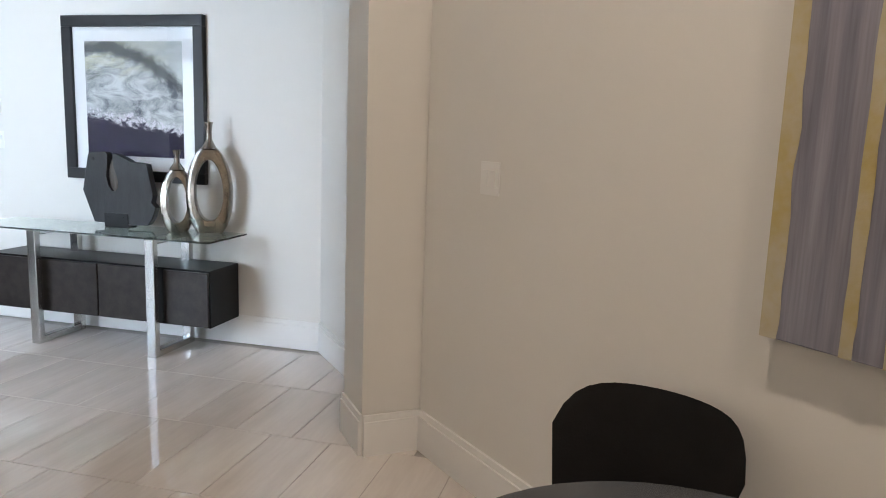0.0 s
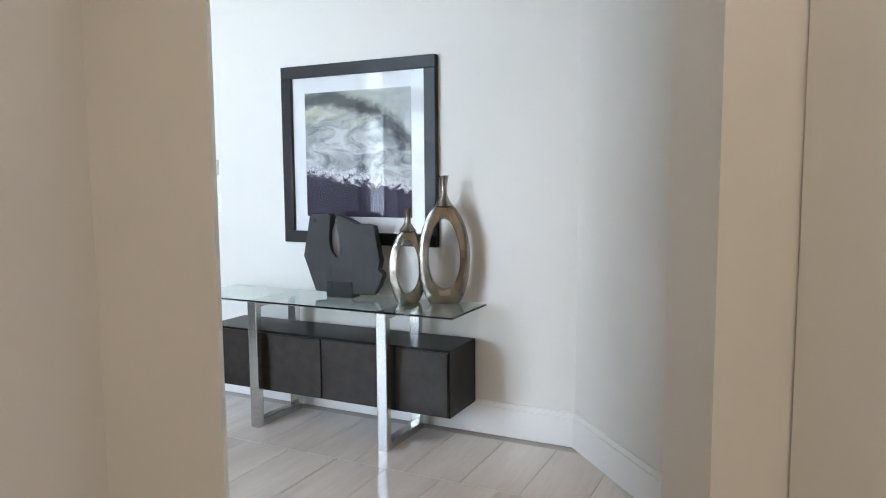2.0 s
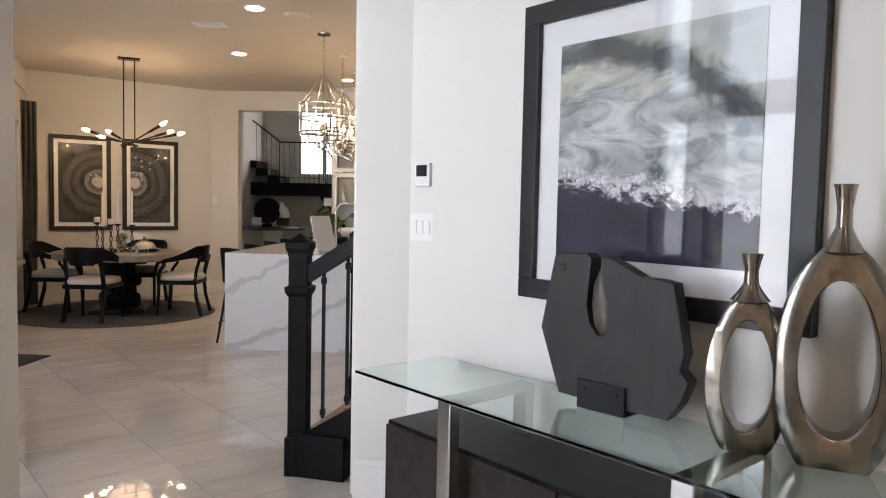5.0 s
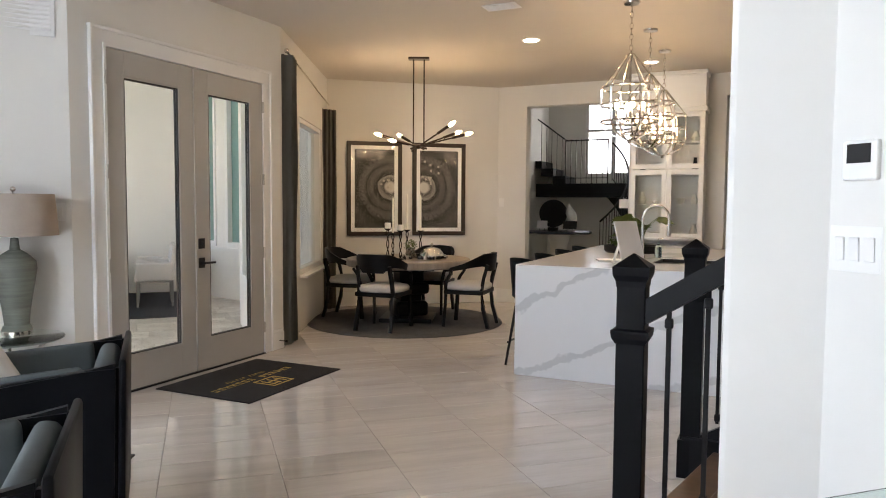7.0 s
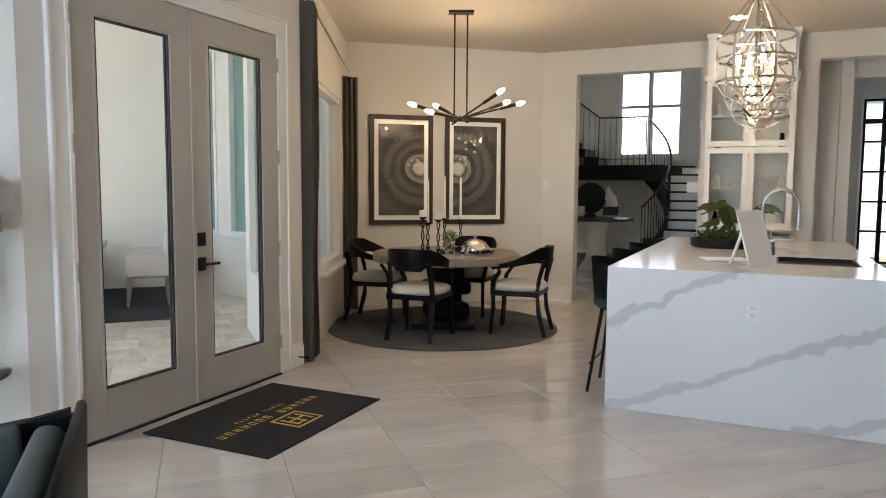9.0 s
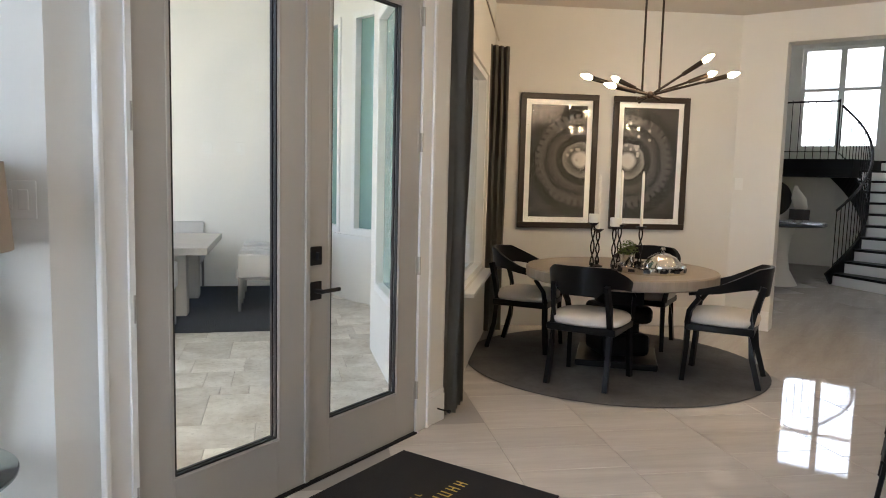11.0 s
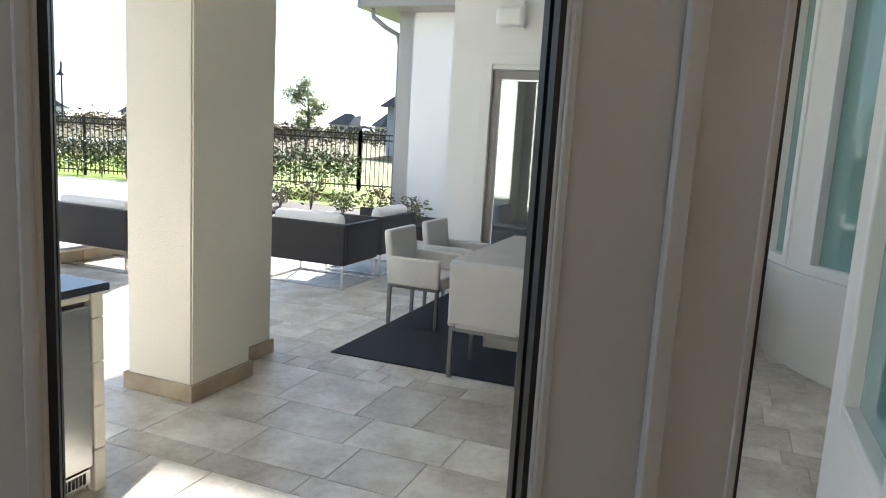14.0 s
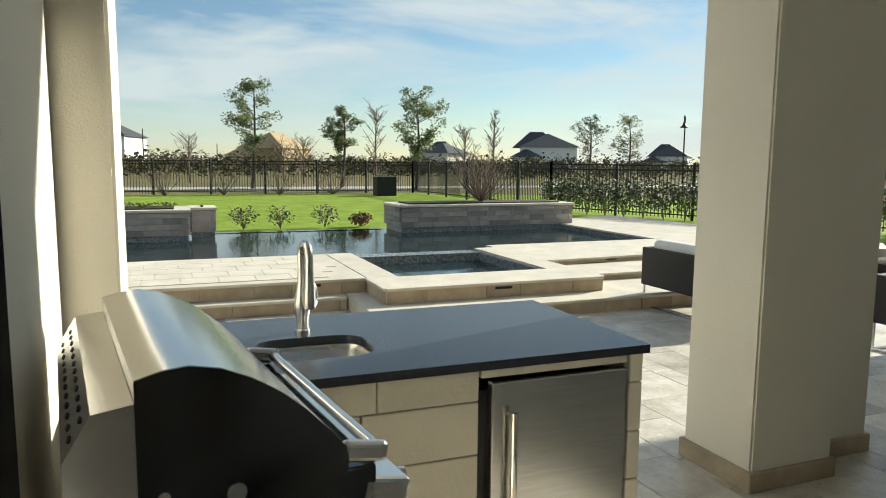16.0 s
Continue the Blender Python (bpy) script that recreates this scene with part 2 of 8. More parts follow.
def sweep(bm, path, w, h, bev=0.0):
    """A rectangular bar bent along points; w lies across in plan, h is its depth."""
    pts = [Vector(p) for p in path]
    rings = []
    for i, p in enumerate(pts):
        d = (pts[min(i + 1, len(pts) - 1)] - pts[max(i - 1, 0)]).normalized()
        side = d.cross(Vector((0, 0, 1)))
        side = side.normalized() if side.length > 1e-4 else Vector((1, 0, 0))
        up = side.cross(d).normalized()
        rings.append([bm.verts.new(p + side * a * w / 2 + up * b * h / 2) for a, b in ((-1, -1), (1, -1), (1, 1), (-1, 1))])
    for a, b in zip(rings, rings[1:]):
        for i in range(4):
            bm.faces.new((a[i], a[(i + 1) % 4], b[(i + 1) % 4], b[i]))
    bm.faces.new(list(reversed(rings[0])))
    bm.faces.new(rings[-1])
    return bm


def tube(bm, path, r, seg=8, taper=None):
    """A round tube along points."""
    pts = [Vector(p) for p in path]
    rings, ref = [], Vector((0.13, 0.31, 0.94))
    for i, p in enumerate(pts):
        d = (pts[min(i + 1, len(pts) - 1)] - pts[max(i - 1, 0)]).normalized()
        if abs(d.dot(ref.normalized())) > 0.97:
            ref = Vector((0.94, 0.2, 0.1))
        s = d.cross(ref).normalized()
        u = s.cross(d)
        rr = r if taper is None else r + (taper - r) * i / (len(pts) - 1)
        rings.append([bm.verts.new(p + rr * (math.cos(2 * math.pi * k / seg) * s + math.sin(2 * math.pi * k / seg) * u)) for k in range(seg)])
    for a, b in zip(rings, rings[1:]):
        for k in range(seg):
            bm.faces.new((a[k], a[(k + 1) % seg], b[(k + 1) % seg], b[k]))
    bm.faces.new(list(reversed(rings[0])))
    bm.faces.new(rings[-1])
    return bm


def prism(bm, outline, z0, z1):
    """A plan outline raised from z0 to z1."""
    lo = [bm.verts.new((x, y, z0)) for x, y in outline]
    hi = [bm.verts.new((x, y, z1)) for x, y in outline]
    n = len(outline)
    for i in range(n):
        bm.faces.new((lo[i], lo[(i + 1) % n], hi[(i + 1) % n], hi[i]))
    bm.faces.new(list(reversed(lo)))
    bm.faces.new(hi)
    bmesh.ops.recalc_face_normals(bm, faces=bm.faces)
    return bm


def part(name, bm, material, parent=None, label="", smooth=False, m=None, kind="", category=""):
    """Links a bmesh as one mesh object, under a thing or a part if one is given."""
    me = bpy.data.meshes.new(name)
    bmesh.ops.recalc_face_normals(bm, faces=bm.faces)
    bm.to_mesh(me)
    bm.free()
    me.materials.append(M[material] if isinstance(material, str) else material)
    if smooth:
        me.polygons.foreach_set("use_smooth", [True] * len(me.polygons))
        me.set_sharp_from_angle(angle=radians(40))
    ob = new(name, me)
    if parent:
        ob.parent = parent
    if m:
        ob.matrix_basis = m
    return tagged(ob, label, category, "", kind)


def thing(name, m, label, category, group="", kind=""):
    """An empty at a thing's base that carries its parts."""
    ob = new(name)
    ob.empty_display_size = 0.1
    ob.matrix_basis = m
    return tagged(ob, label, category, group, kind)


def strip(p, q, thick, side=1):
    """The plan outline of a wall from p to q, its face on that line and its body to the left (side 1) or right (-1)."""
    p, q = Vector(p), Vector(q)
    d = (q - p).normalized()
    n = Vector((-d.y, d.x)) * thick * side
    return [tuple(p), tuple(q), tuple(q + n), tuple(p + n)]


def wall(name, p, q, thick, z0, z1, side=1, material="wall", label="", holes=()):
    """A wall with openings. holes: (start, end, sill, head) in metres along the wall."""
    bm = bm_new()
    p2, q2 = Vector(p), Vector(q)
    length = (q2 - p2).length
    d = (q2 - p2) / length

    def piece(a, b, lo, hi):
        if b - a > 1e-3 and hi - lo > 1e-3:
            prism(bm, strip(p2 + d * a, p2 + d * b, thick, side), lo, hi)
    at = 0.0
    for a, b, lo, hi in sorted(holes):
        piece(at, a, z0, z1)
        piece(a, b, z0, lo)
        piece(a, b, hi, z1)
        at = b
    piece(at, length, z0, z1)
    return part(name, bm, material, None, label or "smooth painted interior wall", kind="structure", category="wall")


def skirting(name, p, q, side=-1, h=0.19, t=0.018):
    bm = bm_new()
    prism(bm, strip(p, q, t, side), 0, h - 0.03)
    prism(bm, strip(p, q, t * 0.6, side), h - 0.03, h)
    return part(name, bm, "trim", None, "tall white painted moulded baseboard", kind="structure", category="baseboard")


def along(o, ang):
    """A pose on plan with its x axis at ang degrees from world x."""
    return pose(o[0], o[1], o[2] if len(o) > 2 else 0.0, 0, 0, ang)

# ---- the large structure ----
CEIL = 3.08
PATIO = -0.11
DECK = 0.23

# console wall: bearing -46.5 degrees, and the walls that meet it
CW_A, CW_B = (0.44, 1.933), (2.23, 0.048)
wall("wall_console", CW_A, CW_B, 0.16, 0, 4.2, 1)
wall("wall_console_end", (0.19, 1.95), CW_A, 0.16, 0, 4.2, 1)
wall("wall_console_return", CW_B, (2.13, -1.16), 0.16, 0, 4.2, 1)
skirting("baseboard", CW_A, CW_B)
skirting("baseboard", (0.19, 1.95), CW_A)
skirting("baseboard", CW_B, (2.13, -1.16))
# the first room: piers beside its opening, and its walls
wall("wall_pier_right", (1.85, -1.17), (2.30, -1.24), 0.30, 0, 4.2, -1)
wall("wall_first_room_right", (2.07, -1.52), (2.0, -6.5), 0.16, 0, 4.2, 1)
skirting("baseboard", (1.85, -1.17), (1.805, -1.466), -1)
skirting("baseboard", (1.805, -1.475), (2.07, -1.52), -1)
skirting("baseboard", (2.07, -1.52), (2.0, -6.5))
wall("wall_pier_left", (-0.02, -0.87), (0.385, -0.931), 0.12, 0, 4.2, 1)
wall("wall_first_room_left", (-0.6, -6.5), (0.05, -0.88), 0.16, 0, 4.2, 1)
wall("wall_first_room_back", (2.2, -6.4), (-0.8, -6.4), 0.16, 0, 4.2, 1)
skirting("baseboard", (0.05, -0.88), (0.385, -0.931), -1)
# living room, closed around, with its tall windows to the pool
wall("wall_living_side", (-0.05, -0.74), (-1.92, -1.93), 0.16, 0, 4.2, 1)
LW_A, LW_B = (-5.46, 1.37), (-1.92, -1.93)
wall("wall_living_window", LW_A, LW_B, 0.18, 0, 4.2, -1, holes=((1.95, 2.45, 0.12, 3.75), (2.6, 4.5, 0.12, 3.75)))
# the lit wall beside the doors
wall("wall_living_lamp", (-4.0, 3.0), LW_A, 0.06, 0, 4.2, -1)
wall("wall_living_outer", (-4.045, 3.041), (-5.40, 1.528), 0.02, -0.11, 4.2, -1, "stucco", "cream stucco outer wall beside the grill")
# wall of the french doors
DW = wall("wall_doors", (-4.0, 3.0), (-4.0, 5.27), 0.10, 0, 4.2, 1, holes=((0.29, 1.98, 0, 2.50),))
skirting("baseboard", (-4.0, 3.0), (-4.0, 3.20))
skirting("baseboard", (-4.0, 5.10), (-4.0, 5.27))
# dining corner
wall("wall_dining_window", (-4.0, 5.27), (-5.18, 7.80), 0.14, 0, 4.2, 1, holes=((0.9, 2.35, 0.62, 2.35),))
wall("wall_dining_pictures", (-5.18, 7.80), (-3.30, 9.36), 0.18, 0, 4.2, 1)
skirting("baseboard", (-5.18, 7.80), (-3.30, 9.36))
wall("wall_hall", (-3.30, 9.36), (-0.3, 9.36), 0.2, 0, 4.2, 1, holes=((0.42, 1.86, 0, 2.79),))
skirting("baseboard", (-3.30, 9.36), (-2.88, 9.36))
wall("wall_kitchen_far", (-0.3, 9.36), (3.2, 9.36), 0.2, 0, 4.2, 1, holes=((0.05, 0.93, 0, 2.80),))
wall("wall_kitchen_right", (3.2, 9.6), (3.2, 1.6), 0.2, 0, 4.2, 1)
wall("wall_stair_back", (0.19, 2.11), (3.2, 1.6), 0.12, 0, 4.2, -1)

bm = bm_new()
prism(bm, [(-4.0, 5.27), (-5.3, 7.9), (-3.3, 9.5), (3.3, 9.5), (3.3, 1.5), (0.3, 2.0), (-4.0, 2.0)], CEIL, CEIL + 0.12)
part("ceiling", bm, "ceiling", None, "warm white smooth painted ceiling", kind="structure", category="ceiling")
bm = bm_new()
prism(bm, [(-5.75, 1.45), (-4.1, 3.1), (-4.1, 2.06), (2.6, 2.06), (2.6, -6.6), (-0.9, -6.6), (-0.5, -1.2), (-2.0, -2.2)], 4.1, 4.22)
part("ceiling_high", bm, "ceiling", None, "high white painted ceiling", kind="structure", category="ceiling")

# inside floor
bm = bm_new()
prism(bm, [(-4.1, 3.0), (-4.1, 5.2), (-5.3, 7.9), (-3.3, 9.5), (-4.5, 9.6), (-4.5, 16.5), (4, 16.5), (4, -6.6), (-0.9, -6.6), (-0.5, -1.2), (-2.0, -2.1), (-5.7, 1.4)], -0.16, -0.003)
part("floor", bm, "grout", None, "glossy cream porcelain tile floor", kind="structure", category="floor")

# patio, deck, lawn and ground
bm = bm_new()
prism(bm, [(-4.2, 2.2), (-4.2, 9.5), (-22, 13), (-22, -1), (-11, -12), (-5, 0)], -0.4, PATIO - 0.004)
part("patio", bm, "joint", None, "pale travertine paved covered patio", kind="structure", category="patio")
bm = bm_new()
box(bm, 900, 900, 0.2, -100, 0, -0.31)
part("ground", bm, "field", None, "flat dry winter fields reaching the horizon", kind="structure", category="ground")


def tall_window(name, s0, s1, paired=True):
    """A dark-framed window of two lights over two, in the living room's pool wall."""
    a, b = Vector(LW_A), Vector(LW_B)
    d = (b - a).normalized()
    c = a + d * (s0 + s1) / 2
    g = thing(name, along((c.x, c.y, 0), math.degrees(math.atan2(d.y, d.x))), "tall dark-framed window with transom to the pool", "window", kind="structure")
    w = s1 - s0
    bm = bm_new()
    for x in (-w / 2 + 0.035, 0, w / 2 - 0.035) if paired else (-w / 2 + 0.035, w / 2 - 0.035):
        box(bm, 0.07 if x else 0.16, 0.09, 3.63, x, -0.09, 1.935)
    for z in (0.155, 2.45, 3.715):
        box(bm, w - 0.14, 0.085, 0.07 if z != 2.45 else 0.30, 0, -0.09, z)
    part("window_frame", bm, "blackmetal", g)
    for x in (-w / 4, w / 4) if paired else (0,):
        for z0, z1 in ((0.19, 2.3), (2.6, 3.68)):
            bm = bm_new()
            box(bm, (w / 2 if paired else w) - 0.1, 0.005, z1 - z0, x, -0.1, (z0 + z1) / 2)
            part("pane", bm, "pane", g).visible_shadow = False


tall_window("window_3", 1.95, 2.45, False)
tall_window("window_4", 2.6, 4.5)
# daylight of the sky in the openings
def daylight(name, x, y, z, ang, w, h, watt, color):
    lamp = new(name, bpy.data.lights.new(name, "AREA"))
    lamp.data.shape, lamp.data.size, lamp.data.size_y = "RECTANGLE", w, h
    lamp.data.energy, lamp.data.color = watt, color
    lamp.matrix_world = pose(x, y, z, 90, 0, ang)


SKYBLUE = (0.76, 0.88, 1.0)
for at, wide, watt in ((2.2, 0.42, 4), (3.55, 1.75, 16)):
    v = Vector(LW_A).lerp(Vector(LW_B), at / 4.85)
    daylight("window_daylight", v.x - 0.20, v.y - 0.22, 1.98, -43.0, wide, 3.4, watt, SKYBLUE)
daylight("pantry_daylight", 0.76, 12.70, 1.55, 180, 0.5, 2.2, 1.0, (0.95, 0.97, 1.0))
daylight("hall_daylight", -3.05, 16.62, 3.0, 180, 1.3, 1.8, 4, (1.0, 0.97, 0.92))

# ---- french doors ----
def french_doors():
    g = thing("door_1", pose(-4.0, 0, 0), "closed pair of glazed off-white french doors with black lever handle", "door", kind="structure")
    for name, y0, y1, g0, g1 in (("door_leaf", 3.275, 4.113, 3.43, 3.945), ("door_leaf", 4.123, 4.965, 4.275, 4.785)):
        bm = bm_new()
        z0, z1, gz0, gz1 = 0.012, 2.49, 0.277, 2.30
        box(bm, 0.045, g0 - y0, z1 - z0, 0, (y0 + g0) / 2, (z0 + z1) / 2, bev=0.003)
        box(bm, 0.045, y1 - g1, z1 - z0, 0, (y1 + g1) / 2, (z0 + z1) / 2, bev=0.003)
        box(bm, 0.045, g1 - g0, gz0 - z0, 0, (g0 + g1) / 2, (z0 + gz0) / 2)
        box(bm, 0.045, g1 - g0, z1 - gz1, 0, (g0 + g1) / 2, (z1 + gz1) / 2)
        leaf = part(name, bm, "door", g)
        bm = bm_new()
        box(bm, 0.006, g1 - g0 + 0.01, gz1 - gz0 + 0.01, 0, (g0 + g1) / 2, (gz0 + gz1) / 2)
        p = part("pane", bm, "pane", leaf, "clear door glass")
        p.visible_shadow = False
        bm = bm_new()
        for x in (0.012, -0.012):
            for yy in (g0 + 0.004, g1 - 0.004):
                box(bm, 0.014, 0.008, gz1 - gz0, x, yy, (gz0 + gz1) / 2)
            for zz in (gz0 + 0.004, gz1 - 0.004):
                box(bm, 0.014, g1 - g0 - 0.016, 0.008, x, (g0 + g1) / 2, zz)
        part("gasket", bm, "dark", leaf, "black glazing gasket")
        bm = bm_new()
        for x in (0.0215,):
            for yy in (g0 - 0.012, g1 + 0.012):
                box(bm, 0.008, 0.014, gz1 - gz0 + 0.048, x, yy, (gz0 + gz1) / 2, bev=0.003)
            for zz in (gz0 - 0.012, gz1 + 0.012):
                box(bm, 0.008, g1 - g0 + 0.02, 0.014, x, (g0 + g1) / 2, zz, bev=0.003)
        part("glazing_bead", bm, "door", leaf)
    bm = bm_new()
    box(bm, 0.012, 0.03, 2.47, 0.028, 4.118, 1.25, bev=0.003)
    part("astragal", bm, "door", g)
    bm = bm_new()
    box(bm, 0.014, 0.075, 0.085, 0.03, 4.165, 1.068, bev=0.004)
    box(bm, 0.02, 0.012, 0.035, 0.045, 4.165, 1.068, bev=0.003)
    part("deadbolt", bm, "blackmetal", g, "square black thumb-turn deadbolt")
    bm = bm_new()
    box(bm, 0.012, 0.075, 0.085, 0.03, 4.165, 0.908, bev=0.004)
    rod(bm, (0.03, 4.165, 0.908), (0.075, 4.165, 0.908), 0.011, 12)
    box(bm, 0.014, 0.125, 0.018, 0.075, 4.22, 0.908, bev=0.004)
    part("door_handle", bm, "blackmetal", g, "black square-rose lever handle")
    for z in (0.25, 0.95, 1.62, 2.28):
        bm = bm_new()
        rod(bm, (0.03, 4.972, z - 0.05), (0.03, 4.972, z + 0.05), 0.007, 10)
        box(bm, 0.004, 0.03, 0.1, 0.024, 4.958, z)
        part("hinge", bm, "door", g)
        bm = bm_new()
        rod(bm, (0.03, 3.268, z - 0.05), (0.03, 3.268, z + 0.05), 0.007, 10)
        part("hinge", bm, "door", g)
    # frame, casing and threshold
    bm = bm_new()
    for y in (3.2625, 4.9775):
        box(bm, 0.13, 0.022, 2.515, -0.03, y, 1.2575)
    box(bm, 0.13, 1.69, 0.02, -0.03, 4.12, 2.505)
    part("door_jamb", bm, "trim", g)
    bm = bm_new()
    for y, s in ((3.205, 1), (5.04, -1)):
        box(bm, 0.022, 0.105, 2.60, 0.012, y, 1.30, bev=0.006)
        box(bm, 0.034, 0.025, 2.62, 0.018, y - s * 0.045, 1.31, bev=0.006)
    box(bm, 0.0225, 1.93, 0.1, 0.012, 4.12, 2.56, bev=0.006)
    box(bm, 0.036, 1.95, 0.028, 0.018, 4.12, 2.618, bev=0.008)
    part("door_casing", bm, "trim", g)
    bm = bm_new()
    box(bm, 0.26, 1.70, 0.012, -0.09, 4.12, 0.004, bev=0.003)
    part("threshold", bm, "blackmetal", g)


french_doors()


def doormat():
    g = thing("door_mat", pose(-3.42, 4.14, 0.0), "flat black entrance mat with gold printed emblem", "mat")
    bm = bm_new()
    box(bm, 0.89, 1.16, 0.008, 0, 0, 0.005, bev=0.003)
    part("mat_body", bm, "mat", g)
    bm = bm_new()
    c, z = 0.20, 0.0095
    for sx, sy, x, y in ((0.20, 0.014, c, 0.115), (0.20, 0.014, c, -0.115), (0.014, 0.244, c + 0.1, 0), (0.014, 0.244, c - 0.1, 0)):
        box(bm, sx, sy, 0.002, x, y, z)
    for k in (-0.07, 0.0, 0.07):
        box(bm, 0.14, 0.014, 0.002, c, k, z)
    box(bm, 0.014, 0.056, 0.002, c + 0.055, -0.035, z)
    box(bm, 0.014, 0.126, 0.002, c - 0.005, 0.0, z)
    part("emblem", bm, "gold", g, "square gold line emblem")
    bm = bm_new()
    rnd = random.Random(6)
    for i in range(14):
        if i != 7:
            y = -0.45 + i * 0.066
            for dx, dy, sx, sy in ((0, -0.014, 0.062, 0.007), (0, 0.014, 0.062, 0.007), (rnd.choice((-0.027, 0, 0.027)), 0, 0.007, 0.03)):
                box(bm, sx, sy, 0.002, 0.02 + dx, y + dy, z)
    for i in range(12):
        if i != 6:
            y = -0.22 + i * 0.038
            for dx, dy, sx, sy in ((0, -0.008, 0.03, 0.004), (rnd.choice((-0.012, 0.012)), 0, 0.004, 0.018)):
                box(bm, sx, sy, 0.002, -0.07 + dx, y + dy, z)
    part("lettering", bm, "gold", g, "gold lettering bars", kind="stuff")


doormat()


# ---- console and what stands on it; local x runs along the wall, y into it ----
CM = along((1.1606, 1.1014), -46.5)


def console_table():
    g = thing("console_table", CM, "console with glass top, brushed steel legs and dark cabinet", "console table")
    bm = bm_new()
    box(bm, 1.78, 0.445, 0.012, 0.13, -0.248, 0.752, bev=0.003)
    part("glass_top", bm, "glasstop", g, "clear green-edged glass top")
    bm = bm_new()
    box(bm, 1.655, 0.33, 0.36, 0.123, -0.185, 0.378, bev=0.003)
    body = part("cabinet_body", bm, "black", g, "black lacquered cabinet body")
    for x0, x1 in ((-0.70, -0.30), (-0.285, 0.148), (0.153, 0.555), (0.63, 0.945)):
        bm = bm_new()
        box(bm, x1 - x0 - 0.006, 0.016, 0.34, (x0 + x1) / 2, -0.358, 0.376, bev=0.002)
        part("drawer_front", bm, "darkwood", body, "mottled dark drawer front")
    for x in (-0.264, 0.60):
        bm = bm_new()
        w = 0.062
        box(bm, w, 0.045, 0.744, x, -0.43, 0.372, bev=0.004)
        box(bm, w, 0.045, 0.744, x, -0.065, 0.372, bev=0.004)
        box(bm, w - 0.004, 0.32, 0.045, x, -0.2475, 0.0225, bev=0.004)
        box(bm, w - 0.004, 0.32, 0.03, x, -0.2475, 0.728, bev=0.004)
        part("leg_frame", bm, "steel", g, "brushed steel loop leg")


console_table()


def ring_vase(name, x, y, h, w, label):
    """A metal bottle vase: an oval ring with a tall neck."""
    g = thing(name, CM @ pose(x, y, 0.758, 0, 0, 24), label, "vase", "metal ring vases")
    bm = bm_new()
    body_h, n, k = h * 0.80, 48, 12
    rings = []
    for i in range(n):
        a = 2 * math.pi * i / n
        ca, sa = math.cos(a), math.sin(a)
        wide = (w / 2) * (1.0 - 0.10 * sa)
        ex, ez = wide * ca, body_h / 2 * sa * (1.0 if sa > 0 else 1.16)
        ix, iz = (wide * 0.60) * ca, (body_h * 0.345) * sa - body_h * 0.015
        ring = []
        for j in range(k):
            b = 2 * math.pi * j / k
            u = 0.5 + 0.5 * math.copysign(abs(math.cos(b)) ** 0.22, math.cos(b))
            dep = 0.046 * (1 - 0.25 * max(0, sa)) * math.copysign(abs(math.sin(b)) ** 0.22, math.sin(b)) * (1.0 - 0.30 * u)
            ring.append(bm.verts.new((ix + (ex - ix) * u, dep, body_h / 2 + iz + (ez - iz) * u)))
        rings.append(ring)
    for i in range(n):
        a, b = rings[i], rings[(i + 1) % n]
        for j in range(k):
            bm.faces.new((a[j], a[(j + 1) % k], b[(j + 1) % k], b[j]))
    for v in bm.verts:
        v.co.z = max(v.co.z, 0.0)
    part("ring_body", bm, "nickel", g, "", True)
    bm = bm_new()
    lathe(bm, [(0.050, body_h * 0.955), (0.032, body_h * 1.01), (0.019, body_h * 1.06), (0.017, body_h * 1.14), (0.024, h - 0.012), (0.028, h), (0.022, h), (0.012, h - 0.03)], 20)
    part("neck", bm, "nickel", g, "", True)


ring_vase("ring_vase", 0.80, -0.10, 0.70, 0.285, "tall aged-nickel bottle vase with open oval centre")
ring_vase("ring_vase", 0.60, -0.15, 0.52, 0.205, "smaller aged-nickel bottle vase with open oval centre")


